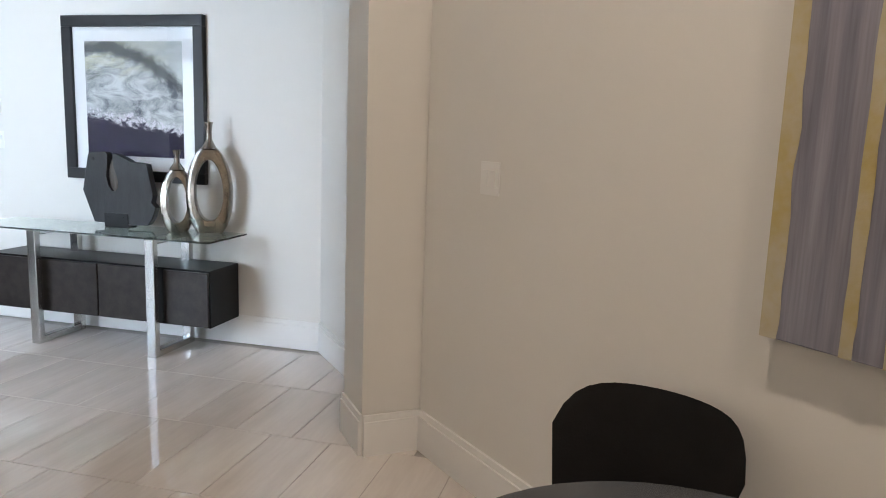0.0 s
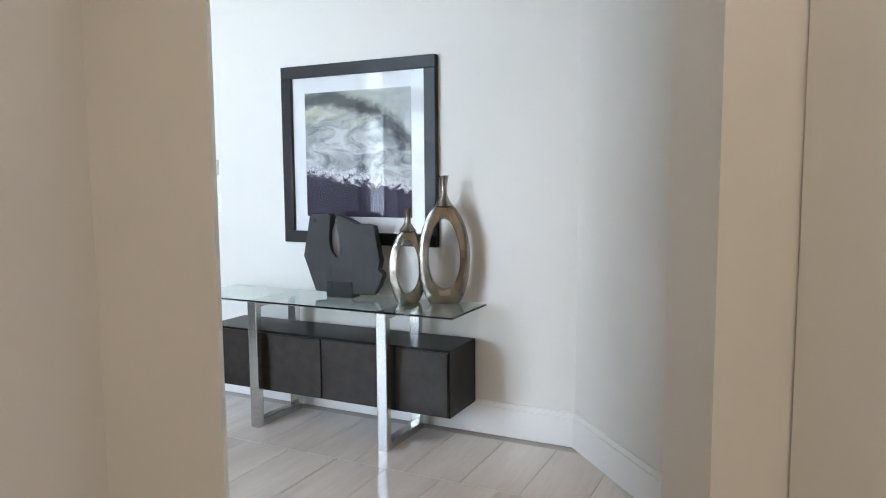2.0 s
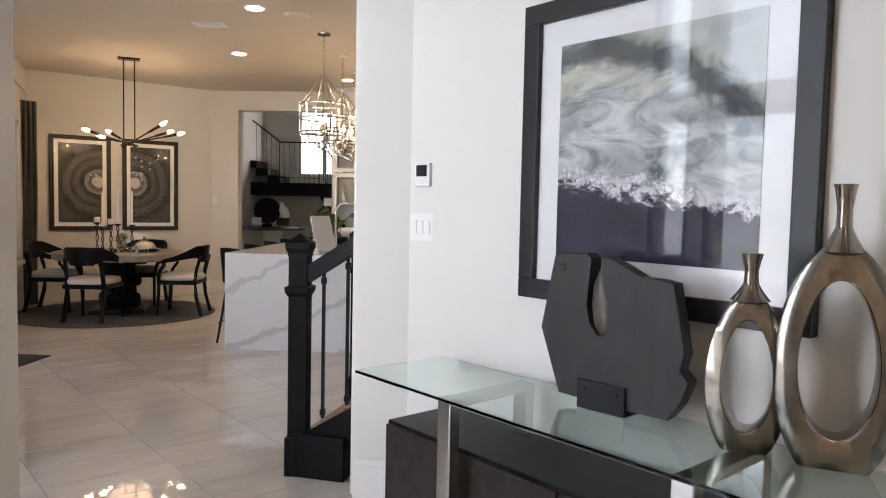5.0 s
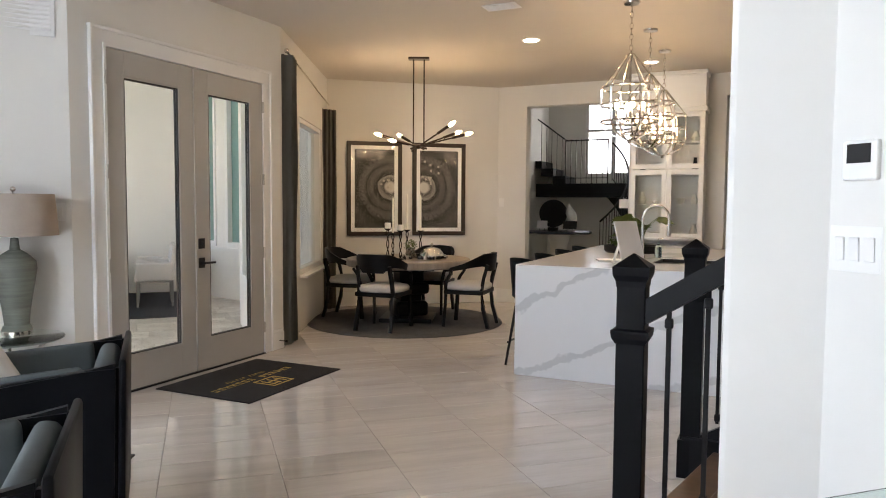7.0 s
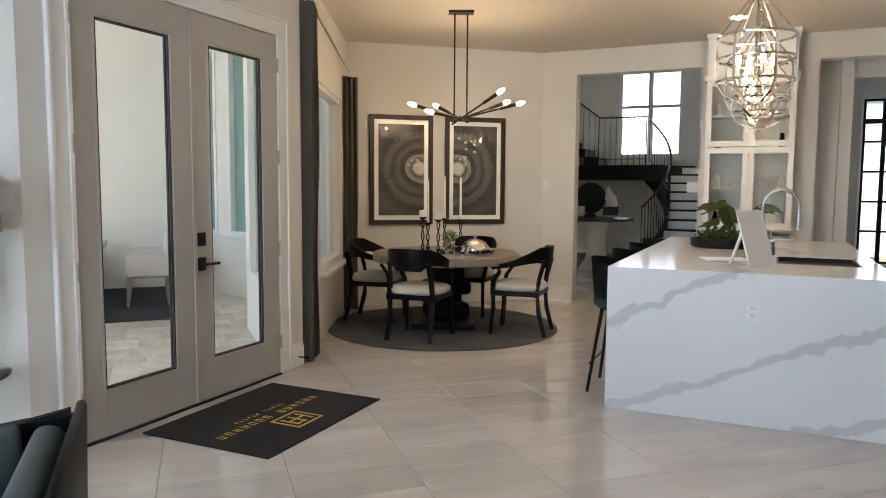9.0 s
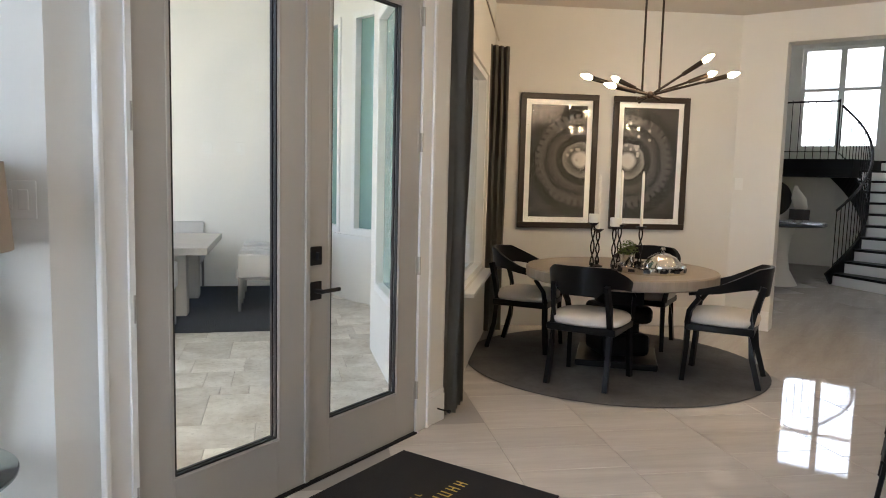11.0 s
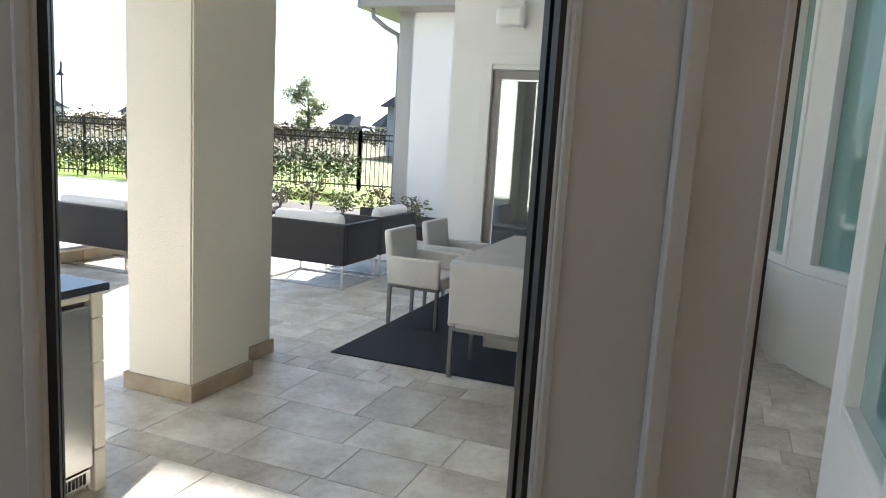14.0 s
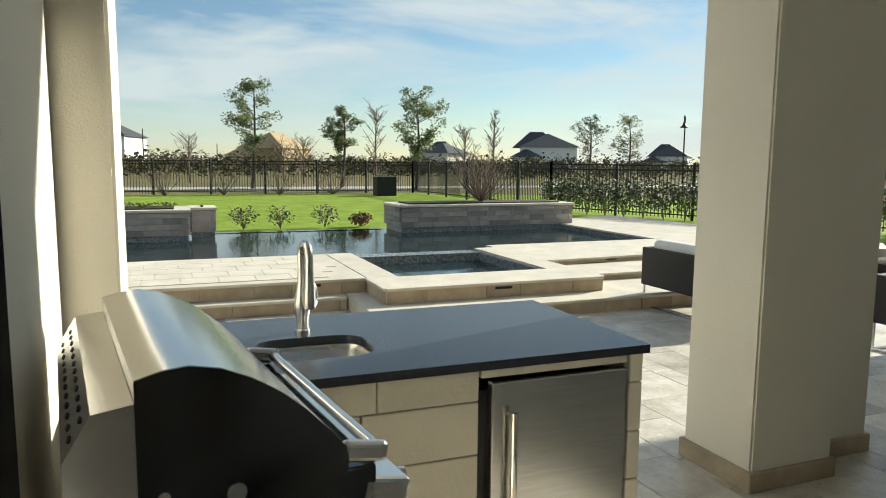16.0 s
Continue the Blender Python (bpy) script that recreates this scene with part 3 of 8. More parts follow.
def slab_sculpture():
    g = thing("slab_sculpture", CM @ pose(0.185, -0.14, 0.758, 0, 0, 4), "blackened live-edge wood slab on steel stand", "sculpture")
    out = [(-0.195, 0.03), (-0.272, 0.235), (-0.225, 0.47), (-0.205, 0.485), (-0.10, 0.49), (-0.085, 0.475), (-0.098, 0.33), (-0.085, 0.27), (-0.055, 0.235),
           (-0.03, 0.235), (-0.012, 0.27), (-0.018, 0.33), (-0.04, 0.39), (-0.05, 0.48), (-0.02, 0.48), (0.04, 0.455), (0.09, 0.43), (0.15, 0.428), (0.195, 0.42),
           (0.215, 0.32), (0.235, 0.22), (0.222, 0.17), (0.252, 0.14), (0.225, 0.07), (0.19, 0.022), (0.0, 0.02)]
    bm = bm_new()
    n = len(out)
    loops = []
    for y, k in ((-0.03, 0.985), (-0.026, 1.0), (0.026, 0.99), (0.03, 0.975)):
        loops.append([bm.verts.new((x * k, y, 0.25 + (z - 0.25) * k)) for x, z in out])
    for a, b in zip(loops, loops[1:]):
        for i in range(n):
            bm.faces.new((a[i], a[(i + 1) % n], b[(i + 1) % n], b[i]))
    bm.faces.new(loops[0])
    bm.faces.new(loops[-1])
    slab = part("slab", bm, "slabwood", g)
    bm = bm_new()
    bmesh.ops.create_uvsphere(bm, u_segments=16, v_segments=12, radius=1.0, matrix=pose(-0.052, 0, 0.335) @ Matrix.Diagonal((0.042, 0.022, 0.115, 1)))
    for v in bm.verts:
        v.co.x += 0.006 * noise.noise((v.co.z * 40, v.co.y * 30, 1))
    part("carved_heartwood", bm, "heartwood", slab, "polished brown-grey heartwood", True)
    bm = bm_new()
    for x, z, s in ((-0.17, 0.43, 0.014), (-0.205, 0.37, 0.008)):
        lathe(bm, [(s, 0), (s * 0.7, 0.002), (0.001, 0.002)], 9)
    bmesh.ops.transform(bm, matrix=pose(-0.19, -0.0305, 0.44, 90), verts=bm.verts)
    part("knot_hole", bm, "dark", slab)
    bm = bm_new()
    box(bm, 0.17, 0.006, 0.09, -0.03, -0.037, 0.047, bev=0.002)
    box(bm, 0.17, 0.10, 0.006, -0.03, 0.012, 0.003, bev=0.002)
    st = part("stand", bm, "blackmetal", g, "black steel bracket stand")
    for x in (-0.085, 0.025):
        bm = bm_new()
        rod(bm, (x, -0.046, 0.065), (x, -0.038, 0.065), 0.006, 10)
        part("bolt", bm, "blackmetal", st)


M["heartwood"] = mat("polished_heartwood", (0.11, 0.095, 0.085), 0.22, vary=0.5, vscale=14, stretch=(6, 1, 1), bump=0.1, bscale=30)
M["slabwood"] = mat("charred_slab_wood", (0.014, 0.0145, 0.016), 0.45, spec=0.4, vary=0.35, vscale=5, bump=0.12, bscale=26, color2=(0.026, 0.026, 0.028), stretch=(4, 1, 1))
slab_sculpture()


def art_material():
    """A windswept wash: dark ridge, pale cloud, yellow haze above, deep violet below a broken white crest."""
    m = mat("abstract_wash", (0.7, 0.7, 0.7), 0.6)
    n, l = m.node_tree.nodes, m.node_tree.links
    b = n["Principled BSDF"]
    tc = n.new("ShaderNodeTexCoord")
    sep = n.new("ShaderNodeSeparateXYZ")
    l.new(tc.outputs["Object"], sep.inputs[0])

    def noise_of(scale, sx, sz, detail=8, dist=1.0):
        mp = n.new("ShaderNodeMapping")
        mp.inputs["Scale"].default_value = (sx, 1, sz)
        mp.inputs["Rotation"].default_value = (0, radians(18), 0)
        l.new(tc.outputs["Object"], mp.inputs["Vector"])
        t = n.new("ShaderNodeTexNoise")
        t.inputs["Scale"].default_value, t.inputs["Detail"].default_value, t.inputs["Distortion"].default_value = scale, detail, dist
        t.inputs["Roughness"].default_value = 0.65
        l.new(mp.outputs["Vector"], t.inputs["Vector"])
        return t.outputs["Fac"]

    def math2(op, a, c, d=None):
        k = n.new("ShaderNodeMath")
        k.operation = op
        for i, v in enumerate((a, c) if d is None else (a, c, d)):
            if isinstance(v, (int, float)):
                k.inputs[i].default_value = v
            else:
                l.new(v, k.inputs[i])
        return k.outputs[0]

    def band(v, lo, hi):
        r = n.new("ShaderNodeMapRange")
        r.inputs["From Min"].default_value, r.inputs["From Max"].default_value = lo, hi
        l.new(v, r.inputs["Value"])
        return r.outputs["Result"]

    def blend(f, a, c):
        k = n.new("ShaderNodeMix")
        k.data_type = "RGBA"
        l.new(f, k.inputs["Factor"])
        for s, v in (("A", a), ("B", c)):
            if isinstance(v, tuple):
                k.inputs[s].default_value = (*v, 1)
            else:
                l.new(v, k.inputs[s])
        return k.outputs["Result"]
    x, z = sep.outputs["X"], sep.outputs["Z"]
    wisps = noise_of(4.5, 1.0, 2.2)
    col = blend(band(wisps, 0.40, 0.66), (0.60, 0.63, 0.63), (0.10, 0.115, 0.135))
    haze = math2("MULTIPLY", band(noise_of(3.0, 1, 2.5, 4), 0.42, 0.62), band(z, 0.10, 0.24))
    col = blend(math2("MULTIPLY", haze, 0.65), col, (0.50, 0.48, 0.25))
    arc = math2("ADD", z, math2("MULTIPLY", math2("MULTIPLY", math2("ADD", x, 0.30), math2("ADD", x, 0.30)), 0.62))
    arc = math2("ADD", arc, math2("MULTIPLY", math2("SUBTRACT", noise_of(7, 1, 1), 0.5), 0.16))
    ridge = math2("MULTIPLY", band(arc, 0.28, 0.325), band(arc, 0.42, 0.365))
    col = blend(math2("MULTIPLY", ridge, 0.86), col, (0.045, 0.053, 0.058))
    col = blend(math2("MULTIPLY", band(arc, 0.37, 0.44), 0.75), col, (0.46, 0.50, 0.50))
    sea = math2("ADD", math2("ADD", z, math2("MULTIPLY", x, 0.14)), math2("MULTIPLY", math2("SUBTRACT", noise_of(16, 1, 1.4), 0.5), 0.17))
    deep = blend(band(noise_of(6, 1, 2), 0.5, 0.75), (0.012, 0.007, 0.032), (0.045, 0.033, 0.085))
    col = blend(band(sea, -0.145, -0.165), col, deep)
    crest = math2("MULTIPLY", band(sea, -0.19, -0.15), band(sea, -0.10, -0.13))
    col = blend(math2("MULTIPLY", crest, band(noise_of(40, 1, 1), 0.46, 0.56)), col, (0.72, 0.70, 0.76))
    l.new(col, b.inputs["Base Color"])
    return m


def framed(name, m, w, h, fw, mw, depth, label, frame_mat, art, group=""):
    """A framed, matted and glazed picture; its back on local y 0."""
    g = thing(name, m, label, "picture", group)
    bm = bm_new()
    for sx, sz, x, z in ((w, fw, 0, h / 2 - fw / 2), (w, fw, 0, -h / 2 + fw / 2), (fw, h - 2 * fw, w / 2 - fw / 2, 0), (fw, h - 2 * fw, -w / 2 + fw / 2, 0)):
        box(bm, sx, depth, sz, x, -depth / 2, z, bev=0.004)
    part("picture_frame", bm, frame_mat, g)
    bm = bm_new()
    box(bm, w - 2 * fw + 0.01, 0.004, h - 2 * fw + 0.01, 0, -depth * 0.4, 0)
    part("mount", bm, "mount", g, "white picture mount")
    bm = bm_new()
    box(bm, w - 2 * fw - 2 * mw, 0.003, h - 2 * fw - 2 * mw, 0, -depth * 0.4 - 0.004, 0)
    part("print", bm, art, g)
    bm = bm_new()
    box(bm, w - 2 * fw + 0.008, 0.002, h - 2 * fw + 0.008, 0, -depth * 0.4 - 0.012, 0)
    p = part("glazing", bm, "pictureglass", g)
    p.visible_shadow = False
    return g


M["mount"] = mat("white_mount_board", (0.78, 0.79, 0.80), 0.8, vary=0.02)
M["pictureglass"] = mat("picture_glass", (1, 1, 1), 0.0, trans=1.0, ior=1.33)
M["art"] = art_material()
M["artframe"] = mat("charcoal_satin_frame", (0.02, 0.021, 0.024), 0.35, vary=0.15, vscale=5)
framed("framed_art", CM @ pose(0.158, 0.055, 1.591), 1.073, 1.081, 0.072, 0.093, 0.045, "large charcoal-framed abstract print of grey cloud and violet", "artframe", "art")


def wall_plate(name, m, w, h, label, rockers=1, cat="switch"):
    g = thing(name, m, label, cat)
    bm = bm_new()
    box(bm, w, 0.006, h, 0, -0.003, 0, bev=0.002)
    part("plate", bm, "plastic", g)
    for i in range(rockers):
        bm = bm_new()
        box(bm, 0.030, 0.006, 0.064, (i - (rockers - 1) / 2) * 0.046, -0.008, 0, bev=0.002, rx=4)
        part("rocker", bm, "plastic", g)
    return g


T0 = thing("thermostat", CM @ pose(-1.0, 0.055, 1.525), "small white wall thermostat with dark screen", "thermostat")
bm = bm_new()
box(bm, 0.105, 0.022, 0.105, 0, -0.011, 0, bev=0.006)
part("housing", bm, "plastic", T0)
bm = bm_new()
box(bm, 0.07, 0.003, 0.05, 0, -0.0235, 0.018)
part("screen", bm, "dark", T0)
wall_plate("light_switch", CM @ pose(-1.015, 0.055, 1.29), 0.16, 0.125, "white three-gang rocker switch plate", 3)
wall_plate("light_switch", pose(2.0625, -2.0, 1.27, 0, 0, -90.8), 0.12, 0.125, "white wall control plate with small buttons", 2)
wall_plate("light_switch", pose(-3.24, 9.36, 1.44), 0.075, 0.12, "single white rocker switch on cream wall", 1)
wall_plate("light_switch", pose(-1.50, 9.36, 1.43), 0.12, 0.12, "double white rocker switch on cream wall", 2)
wall_plate("light_switch", pose(-4.065, 2.935, 1.335, 0, 0, 45), 0.12, 0.12, "double white rocker switch beside the doors", 2)
g = thing("return_air_grille", pose(-4.17, 2.83, 2.66, 0, 0, 45), "pale grey return air grille on living room wall", "vent")
bm = bm_new()
box(bm, 0.34, 0.012, 0.34, 0, -0.006, 0, bev=0.004)
part("frame", bm, "trim", g)
for i in range(10):
    bm = bm_new()
    box(bm, 0.29, 0.005, 0.018, 0, -0.014, -0.13 + i * 0.029, rx=30)
    part("slat", bm, "trim", g)

# outsized canvas in the first room
M["canvas"] = mat("streaked_canvas", (0.30, 0.30, 0.36), 0.7, vary=0.1, vscale=2.4, stretch=(9, 1, 0.35), color2=(0.13, 0.125, 0.165), bump=0.12, bscale=60)
M["ochre"] = mat("ochre_paint", (0.45, 0.36, 0.14), 0.65, vary=0.3, vscale=6, stretch=(1, 6, 1), color2=(0.50, 0.47, 0.38), bump=0.2, bscale=60)
CV = thing("canvas_painting", pose(2.03, -3.94, 1.79, 0, 0, -90.8), "large unframed canvas with grey-violet and ochre vertical bands", "painting")
bm = bm_new()
box(bm, 1.5, 0.035, 1.62, 0, -0.018, 0, bev=0.003)
part("canvas", bm, "canvas", CV)
for x0, x1 in ((-0.75, -0.705), (-0.56, -0.53), (-0.47, -0.38), (-0.1, -0.04), (0.2, 0.34), (0.62, 0.66)):
    bm = bm_new()
    n = 40
    lo = [(x0 + 0.007 * noise.noise((i * 0.35, x0 * 9, 0)) * (0 if x0 < -0.7 else 1), -0.81 + 1.62 * i / n) for i in range(n + 1)]
    hi = [(x1 + 0.009 * noise.noise((i * 0.4, x1 * 9, 3)), -0.81 + 1.62 * i / n) for i in range(n + 1)]
    va = [bm.verts.new((x, -0.0375, z)) for x, z in lo]
    vb = [bm.verts.new((x, -0.0375, z)) for x, z in hi]
    for i in range(n):
        bm.faces.new((va[i], vb[i], vb[i + 1], va[i + 1]))
    part("paint_band", bm, "ochre", CV, "ragged ochre paint band")


def shell_chair(m):
    g = thing("dining_armchair", m, "black moulded shell chair drawn up to round table", "chair")
    bm = bm_new()
    nu, nv = 18, 10
    grid = []
    for j in range(nv + 1):
        row = []
        v = j / nv
        for i in range(nu + 1):
            a = radians(-75 + 150 * i / nu)
            lift = 0.765 - 0.11 * (abs(a) / radians(75)) ** 5
            r = 0.205 + 0.06 * v
            row.append(bm.verts.new((r * math.sin(a), r * math.cos(a) * 0.9 + 0.02 + 0.06 * v, 0.44 + (lift - 0.44) * v)))
        grid.append(row)
    for j in range(nv):
        for i in range(nu):
            bm.faces.new((grid[j][i], grid[j][i + 1], grid[j + 1][i + 1], grid[j + 1][i]))
    r = bmesh.ops.solidify(bm, geom=bm.faces[:], thickness=0.03)
    part("backrest", bm, "blackfabric", g, "", True)
    bm = bm_new()
    lathe(bm, [(0.20, 0.40), (0.235, 0.42), (0.235, 0.46), (0.20, 0.475), (0.001, 0.475)], 28)
    part("seat", bm, "blackfabric", g, "", True)
    for x, y in ((0.17, 0.17), (-0.17, 0.17), (0.17, -0.15), (-0.17, -0.15)):
        bm = bm_new()
        rod(bm, (x * 1.15, y * 1.15, 0), (x * 0.8, y * 0.8, 0.41), 0.012, 10, 0.016)
        part("leg", bm, "blackmetal", g)


M["blackfabric"] = mat("black_upholstery", (0.014, 0.014, 0.015), 0.85, vary=0.2, vscale=6, bump=0.2, bscale=200)
shell_chair(pose(1.69, -3.06, 0, 0, 0, -72))
g = thing("round_table", pose(1.30, -3.60, 0), "small round dark-topped table in the first room", "table")
bm = bm_new()
lathe(bm, [(0.43, 0.715), (0.45, 0.72), (0.45, 0.735), (0.44, 0.74), (0.001, 0.74)], 48)
part("tabletop", bm, "granite", g, "", True)
bm = bm_new()
lathe(bm, [(0.24, 0), (0.24, 0.02), (0.05, 0.05), (0.04, 0.6), (0.12, 0.715)], 28)
part("pedestal", bm, "blackmetal", g, "", True)


# ---- dining corner ----
def dining_chair():
    """A black bow-backed armchair; it faces local +y."""
    g = thing("dining_chair", pose(0, 0, 0), "black lacquered bow-back armchair with cream seat", "chair", "chairs round the table")
    bm = bm_new()
    lathe(bm, [(0.93, 0.424), (1.0, 0.436), (1.02, 0.455), (1.0, 0.474), (0.93, 0.490), (0.75, 0.502), (0.4, 0.511), (0.004, 0.514)], 44)
    for v in bm.verts:
        r = math.hypot(v.co.x, v.co.y)
        c, d = v.co.x / r, v.co.y / r
        v.co.x, v.co.y = 0.262 * r * math.copysign(abs(c) ** 0.62, c), 0.248 * r * math.copysign(abs(d) ** 0.62, d)
    part("seat", bm, "cushion", g, "cream upholstered seat pad", True)
    bm = bm_new()
    box(bm, 0.495, 0.465, 0.05, 0, 0, 0.40, bev=0.008)
    part("seat_frame", bm, "black", g)
    # bowed back and arms in one curve
    bm = bm_new()
    n, rings = 28, []
    for i in range(n + 1):
        a = radians(-118 + 236 * i / n)
        t = abs(a) / radians(118)
        x, y = 0.285 * math.sin(a), -0.02 - 0.29 * math.cos(a)
        if t > 0.80:
            y += 0.09 * (t - 0.80) / 0.20
        top = 0.85 - 0.02 * t - 0.17 * max(0, (t - 0.35) / 0.65) ** 1.1
        dep = 0.17 * (1 - max(0, (t - 0.22) / 0.78) ** 0.6) + 0.034
        tilt = 0.035 * (1 - t)
        o = Vector((math.sin(a), -math.cos(a), 0)) * 0.013
        p = Vector((x, y, top))
        q = Vector((x * 0.97, y + tilt * 0.6, top - dep))
        rings.append([bm.verts.new(p + o), bm.verts.new(p - o), bm.verts.new(q - o), bm.verts.new(q + o)])
    for a, b in zip(rings, rings[1:]):
        for i in range(4):
            bm.faces.new((a[i], a[(i + 1) % 4], b[(i + 1) % 4], b[i]))
    bm.faces.new(list(reversed(rings[0])))
    bm.faces.new(rings[-1])
    part("backrest", bm, "black", g, "curved black back rail and arms", True)
    for s in (-1, 1):
        bm = bm_new()
        sweep(bm, [(s * 0.235, 0.215, 0.42), (s * 0.25, 0.20, 0.52), (s * 0.268, 0.14, 0.61), (s * 0.262, 0.16, 0.665)], 0.028, 0.034)
        part("arm_post", bm, "black", g)
        bm = bm_new()
        sweep(bm, [(s * 0.225, 0.21, 0.42), (s * 0.228, 0.215, 0.25), (s * 0.235, 0.235, 0.0)], 0.034, 0.034)
        part("leg", bm, "black", g)
        bm = bm_new()
        sweep(bm, [(s * 0.19, -0.27, 0.72), (s * 0.20, -0.225, 0.55), (s * 0.205, -0.205, 0.42), (s * 0.205, -0.225, 0.22), (s * 0.21, -0.285, 0.0)], 0.034, 0.038)
        part("leg", bm, "black", g)
    return g


ch = dining_chair()
ch.matrix_basis = pose(-3.62, 6.60, 0.012, 0, 0, 4)
copy_thing(ch, pose(-2.86, 7.26, 0.012, 0, 0, 96))
copy_thing(ch, pose(-4.44, 7.22, 0.012, 0, 0, -80))
copy_thing(ch, pose(-3.70, 7.98, 0.012, 0, 0, 184))

DT = Matrix.Translation((-3.66, 7.27, 0.012))
bm = bm_new()
lathe(bm, [(1.155, 0), (1.17, 0.004), (1.165, 0.010), (0.001, 0.011)], 72)
part("round_rug", bm, "rug", None, "large round mottled grey rug under dining table", m=pose(-3.68, 7.22, 0.001), category="rug")


def dining_table():
    g = thing("dining_table", DT, "round grey-oak dining table on black sculpted pedestal", "table")
    bm = bm_new()
    lathe(bm, [(0.70, 0.655), (0.735, 0.66), (0.745, 0.67), (0.745, 0.735), (0.735, 0.745), (0.001, 0.746)], 72)
    part("tabletop", bm, "tabletop", g, "grey-brown oak veneer top", True)
    bm = bm_new()
    lathe(bm, [(0.34, 0.60), (0.36, 0.655), (0.001, 0.655)], 8)
    box(bm, 0.30, 0.30, 0.16, 0, 0, 0.53, rz=45, bev=0.02)
    box(bm, 0.42, 0.42, 0.14, 0, 0, 0.39, rz=45, bev=0.05, seg=3)
    box(bm, 0.26, 0.26, 0.10, 0, 0, 0.28, rz=45, bev=0.02)
    box(bm, 0.40, 0.40, 0.18, 0, 0, 0.15, rz=45, bev=0.05, seg=3)
    part("pedestal", bm, "black", g)
    bm = bm_new()
    box(bm, 0.62, 0.62, 0.05, 0, 0, 0.027, rz=20, bev=0.01)
    part("base", bm, "black", g)


dining_table()


def candlestick(x, y, h, pillar, label):
    g = thing("candlestick", DT @ pose(x, y, 0.747), label, "candlestick", "candlesticks")
    bm = bm_new()
    lathe(bm, [(0.045, 0), (0.045, 0.008), (0.012, 0.02), (0.010, 0.05)], 20)
    for s in (0, math.pi):
        tube(bm, [(0.013 * math.cos(s + k * 0.55), 0.013 * math.sin(s + k * 0.55), 0.03 + (h - 0.05) * k / 14) for k in range(15)], 0.006, 6)
    lathe(bm, [(0.012, h - 0.03), (0.04, h - 0.006), (0.045, h), (0.001, h)], 20)
    part("holder", bm, "blackmetal", g, "twisted black iron stem", True)
    bm = bm_new()
    if pillar:
        lathe(bm, [(0.036, h), (0.036, h + 0.062), (0.032, h + 0.066), (0.001, h + 0.064)], 20)
    else:
        lathe(bm, [(0.012, h), (0.010, h + 0.40), (0.003, h + 0.43)], 12)
    part("candle", bm, "wax", g, "unlit white candle", True)


M["wax"] = mat("white_wax", (0.80, 0.78, 0.72), 0.5, vary=0.03)
candlestick(-0.13, -0.28, 0.36, True, "short twisted black candlestick with white pillar candle")
candlestick(0.04, -0.28, 0.34, True, "twisted black candlestick with white pillar candle")
candlestick(-0.16, -0.10, 0.30, False, "slim black candlestick with tall white taper")
candlestick(-0.02, 0.0, 0.34, False, "tall slim candlestick with white taper")
candlestick(0.13, 0.06, 0.33, False, "slim candlestick with thin white taper candle")

g = thing("serving_tray", DT @ pose(0.27, -0.10, 0.747), "round mirrored tray with polished rim on table", "tray")
bm = bm_new()
lathe(bm, [(0.25, 0), (0.262, 0.004), (0.262, 0.05), (0.256, 0.05), (0.25, 0.012), (0.001, 0.012)], 40)
part("tray_body", bm, "chrome", g, "", True)
for i in range(14):
    bm = bm_new()
    a = 2 * math.pi * i / 14
    box(bm, 0.004, 0.05, 0.022, 0.2625 * math.cos(a), 0.2625 * math.sin(a), 0.027, rz=math.degrees(a))
    part("rim_slot", bm, "dark", g)
g = thing("cloche", DT @ pose(0.36, -0.10, 0.761), "polished metallic glass dome cloche on tray", "cloche")
bm = bm_new()
lathe(bm, [(0.14, 0), (0.145, 0.01), (0.135, 0.06), (0.10, 0.105), (0.05, 0.13), (0.012, 0.14), (0.012, 0.15), (0.02, 0.165), (0.012, 0.18), (0.001, 0.182)], 32)
part("dome", bm, "chrome", g, "", True)
g = thing("potted_plant", DT @ pose(0.10, -0.14, 0.761), "small leafy green plant in clear glass pot", "plant")
bm = bm_new()
lathe(bm, [(0.05, 0), (0.058, 0.11), (0.052, 0.11), (0.046, 0.01), (0.001, 0.01)], 20)
part("pot", bm, "chrome", g, "", True)


def leaf_cloud(bm, centre, radius, count, size, seed, flat=1.0):
    """Many small folded leaves round a centre."""
    rnd = random.Random(seed)
    for _ in range(count):
        d = Vector((rnd.gauss(0, 1), rnd.gauss(0, 1), rnd.gauss(0, 1) * flat))
        d.normalize()
        p = Vector(centre) + Vector((d.x * radius[0], d.y * radius[1], d.z * radius[2])) * rnd.uniform(0.35, 1.0)
        s = size * rnd.uniform(0.6, 1.3)
        r = Euler((rnd.uniform(-1, 1), rnd.uniform(-1, 1), rnd.uniform(0, 6.3))).to_matrix()
        a, b, c, e = (bm.verts.new(p + r @ Vector(q) * s) for q in ((0, -0.5, 0), (0.28, 0.05, 0.06), (0, 0.5, 0), (-0.28, 0.05, 0.06)))
        bm.faces.new((a, b, c))
        bm.faces.new((a, c, e))


bm = bm_new()
leaf_cloud(bm, (0, 0, 0.15), (0.085, 0.085, 0.075), 320, 0.022, 3)
part("foliage", bm, "leaf", g)


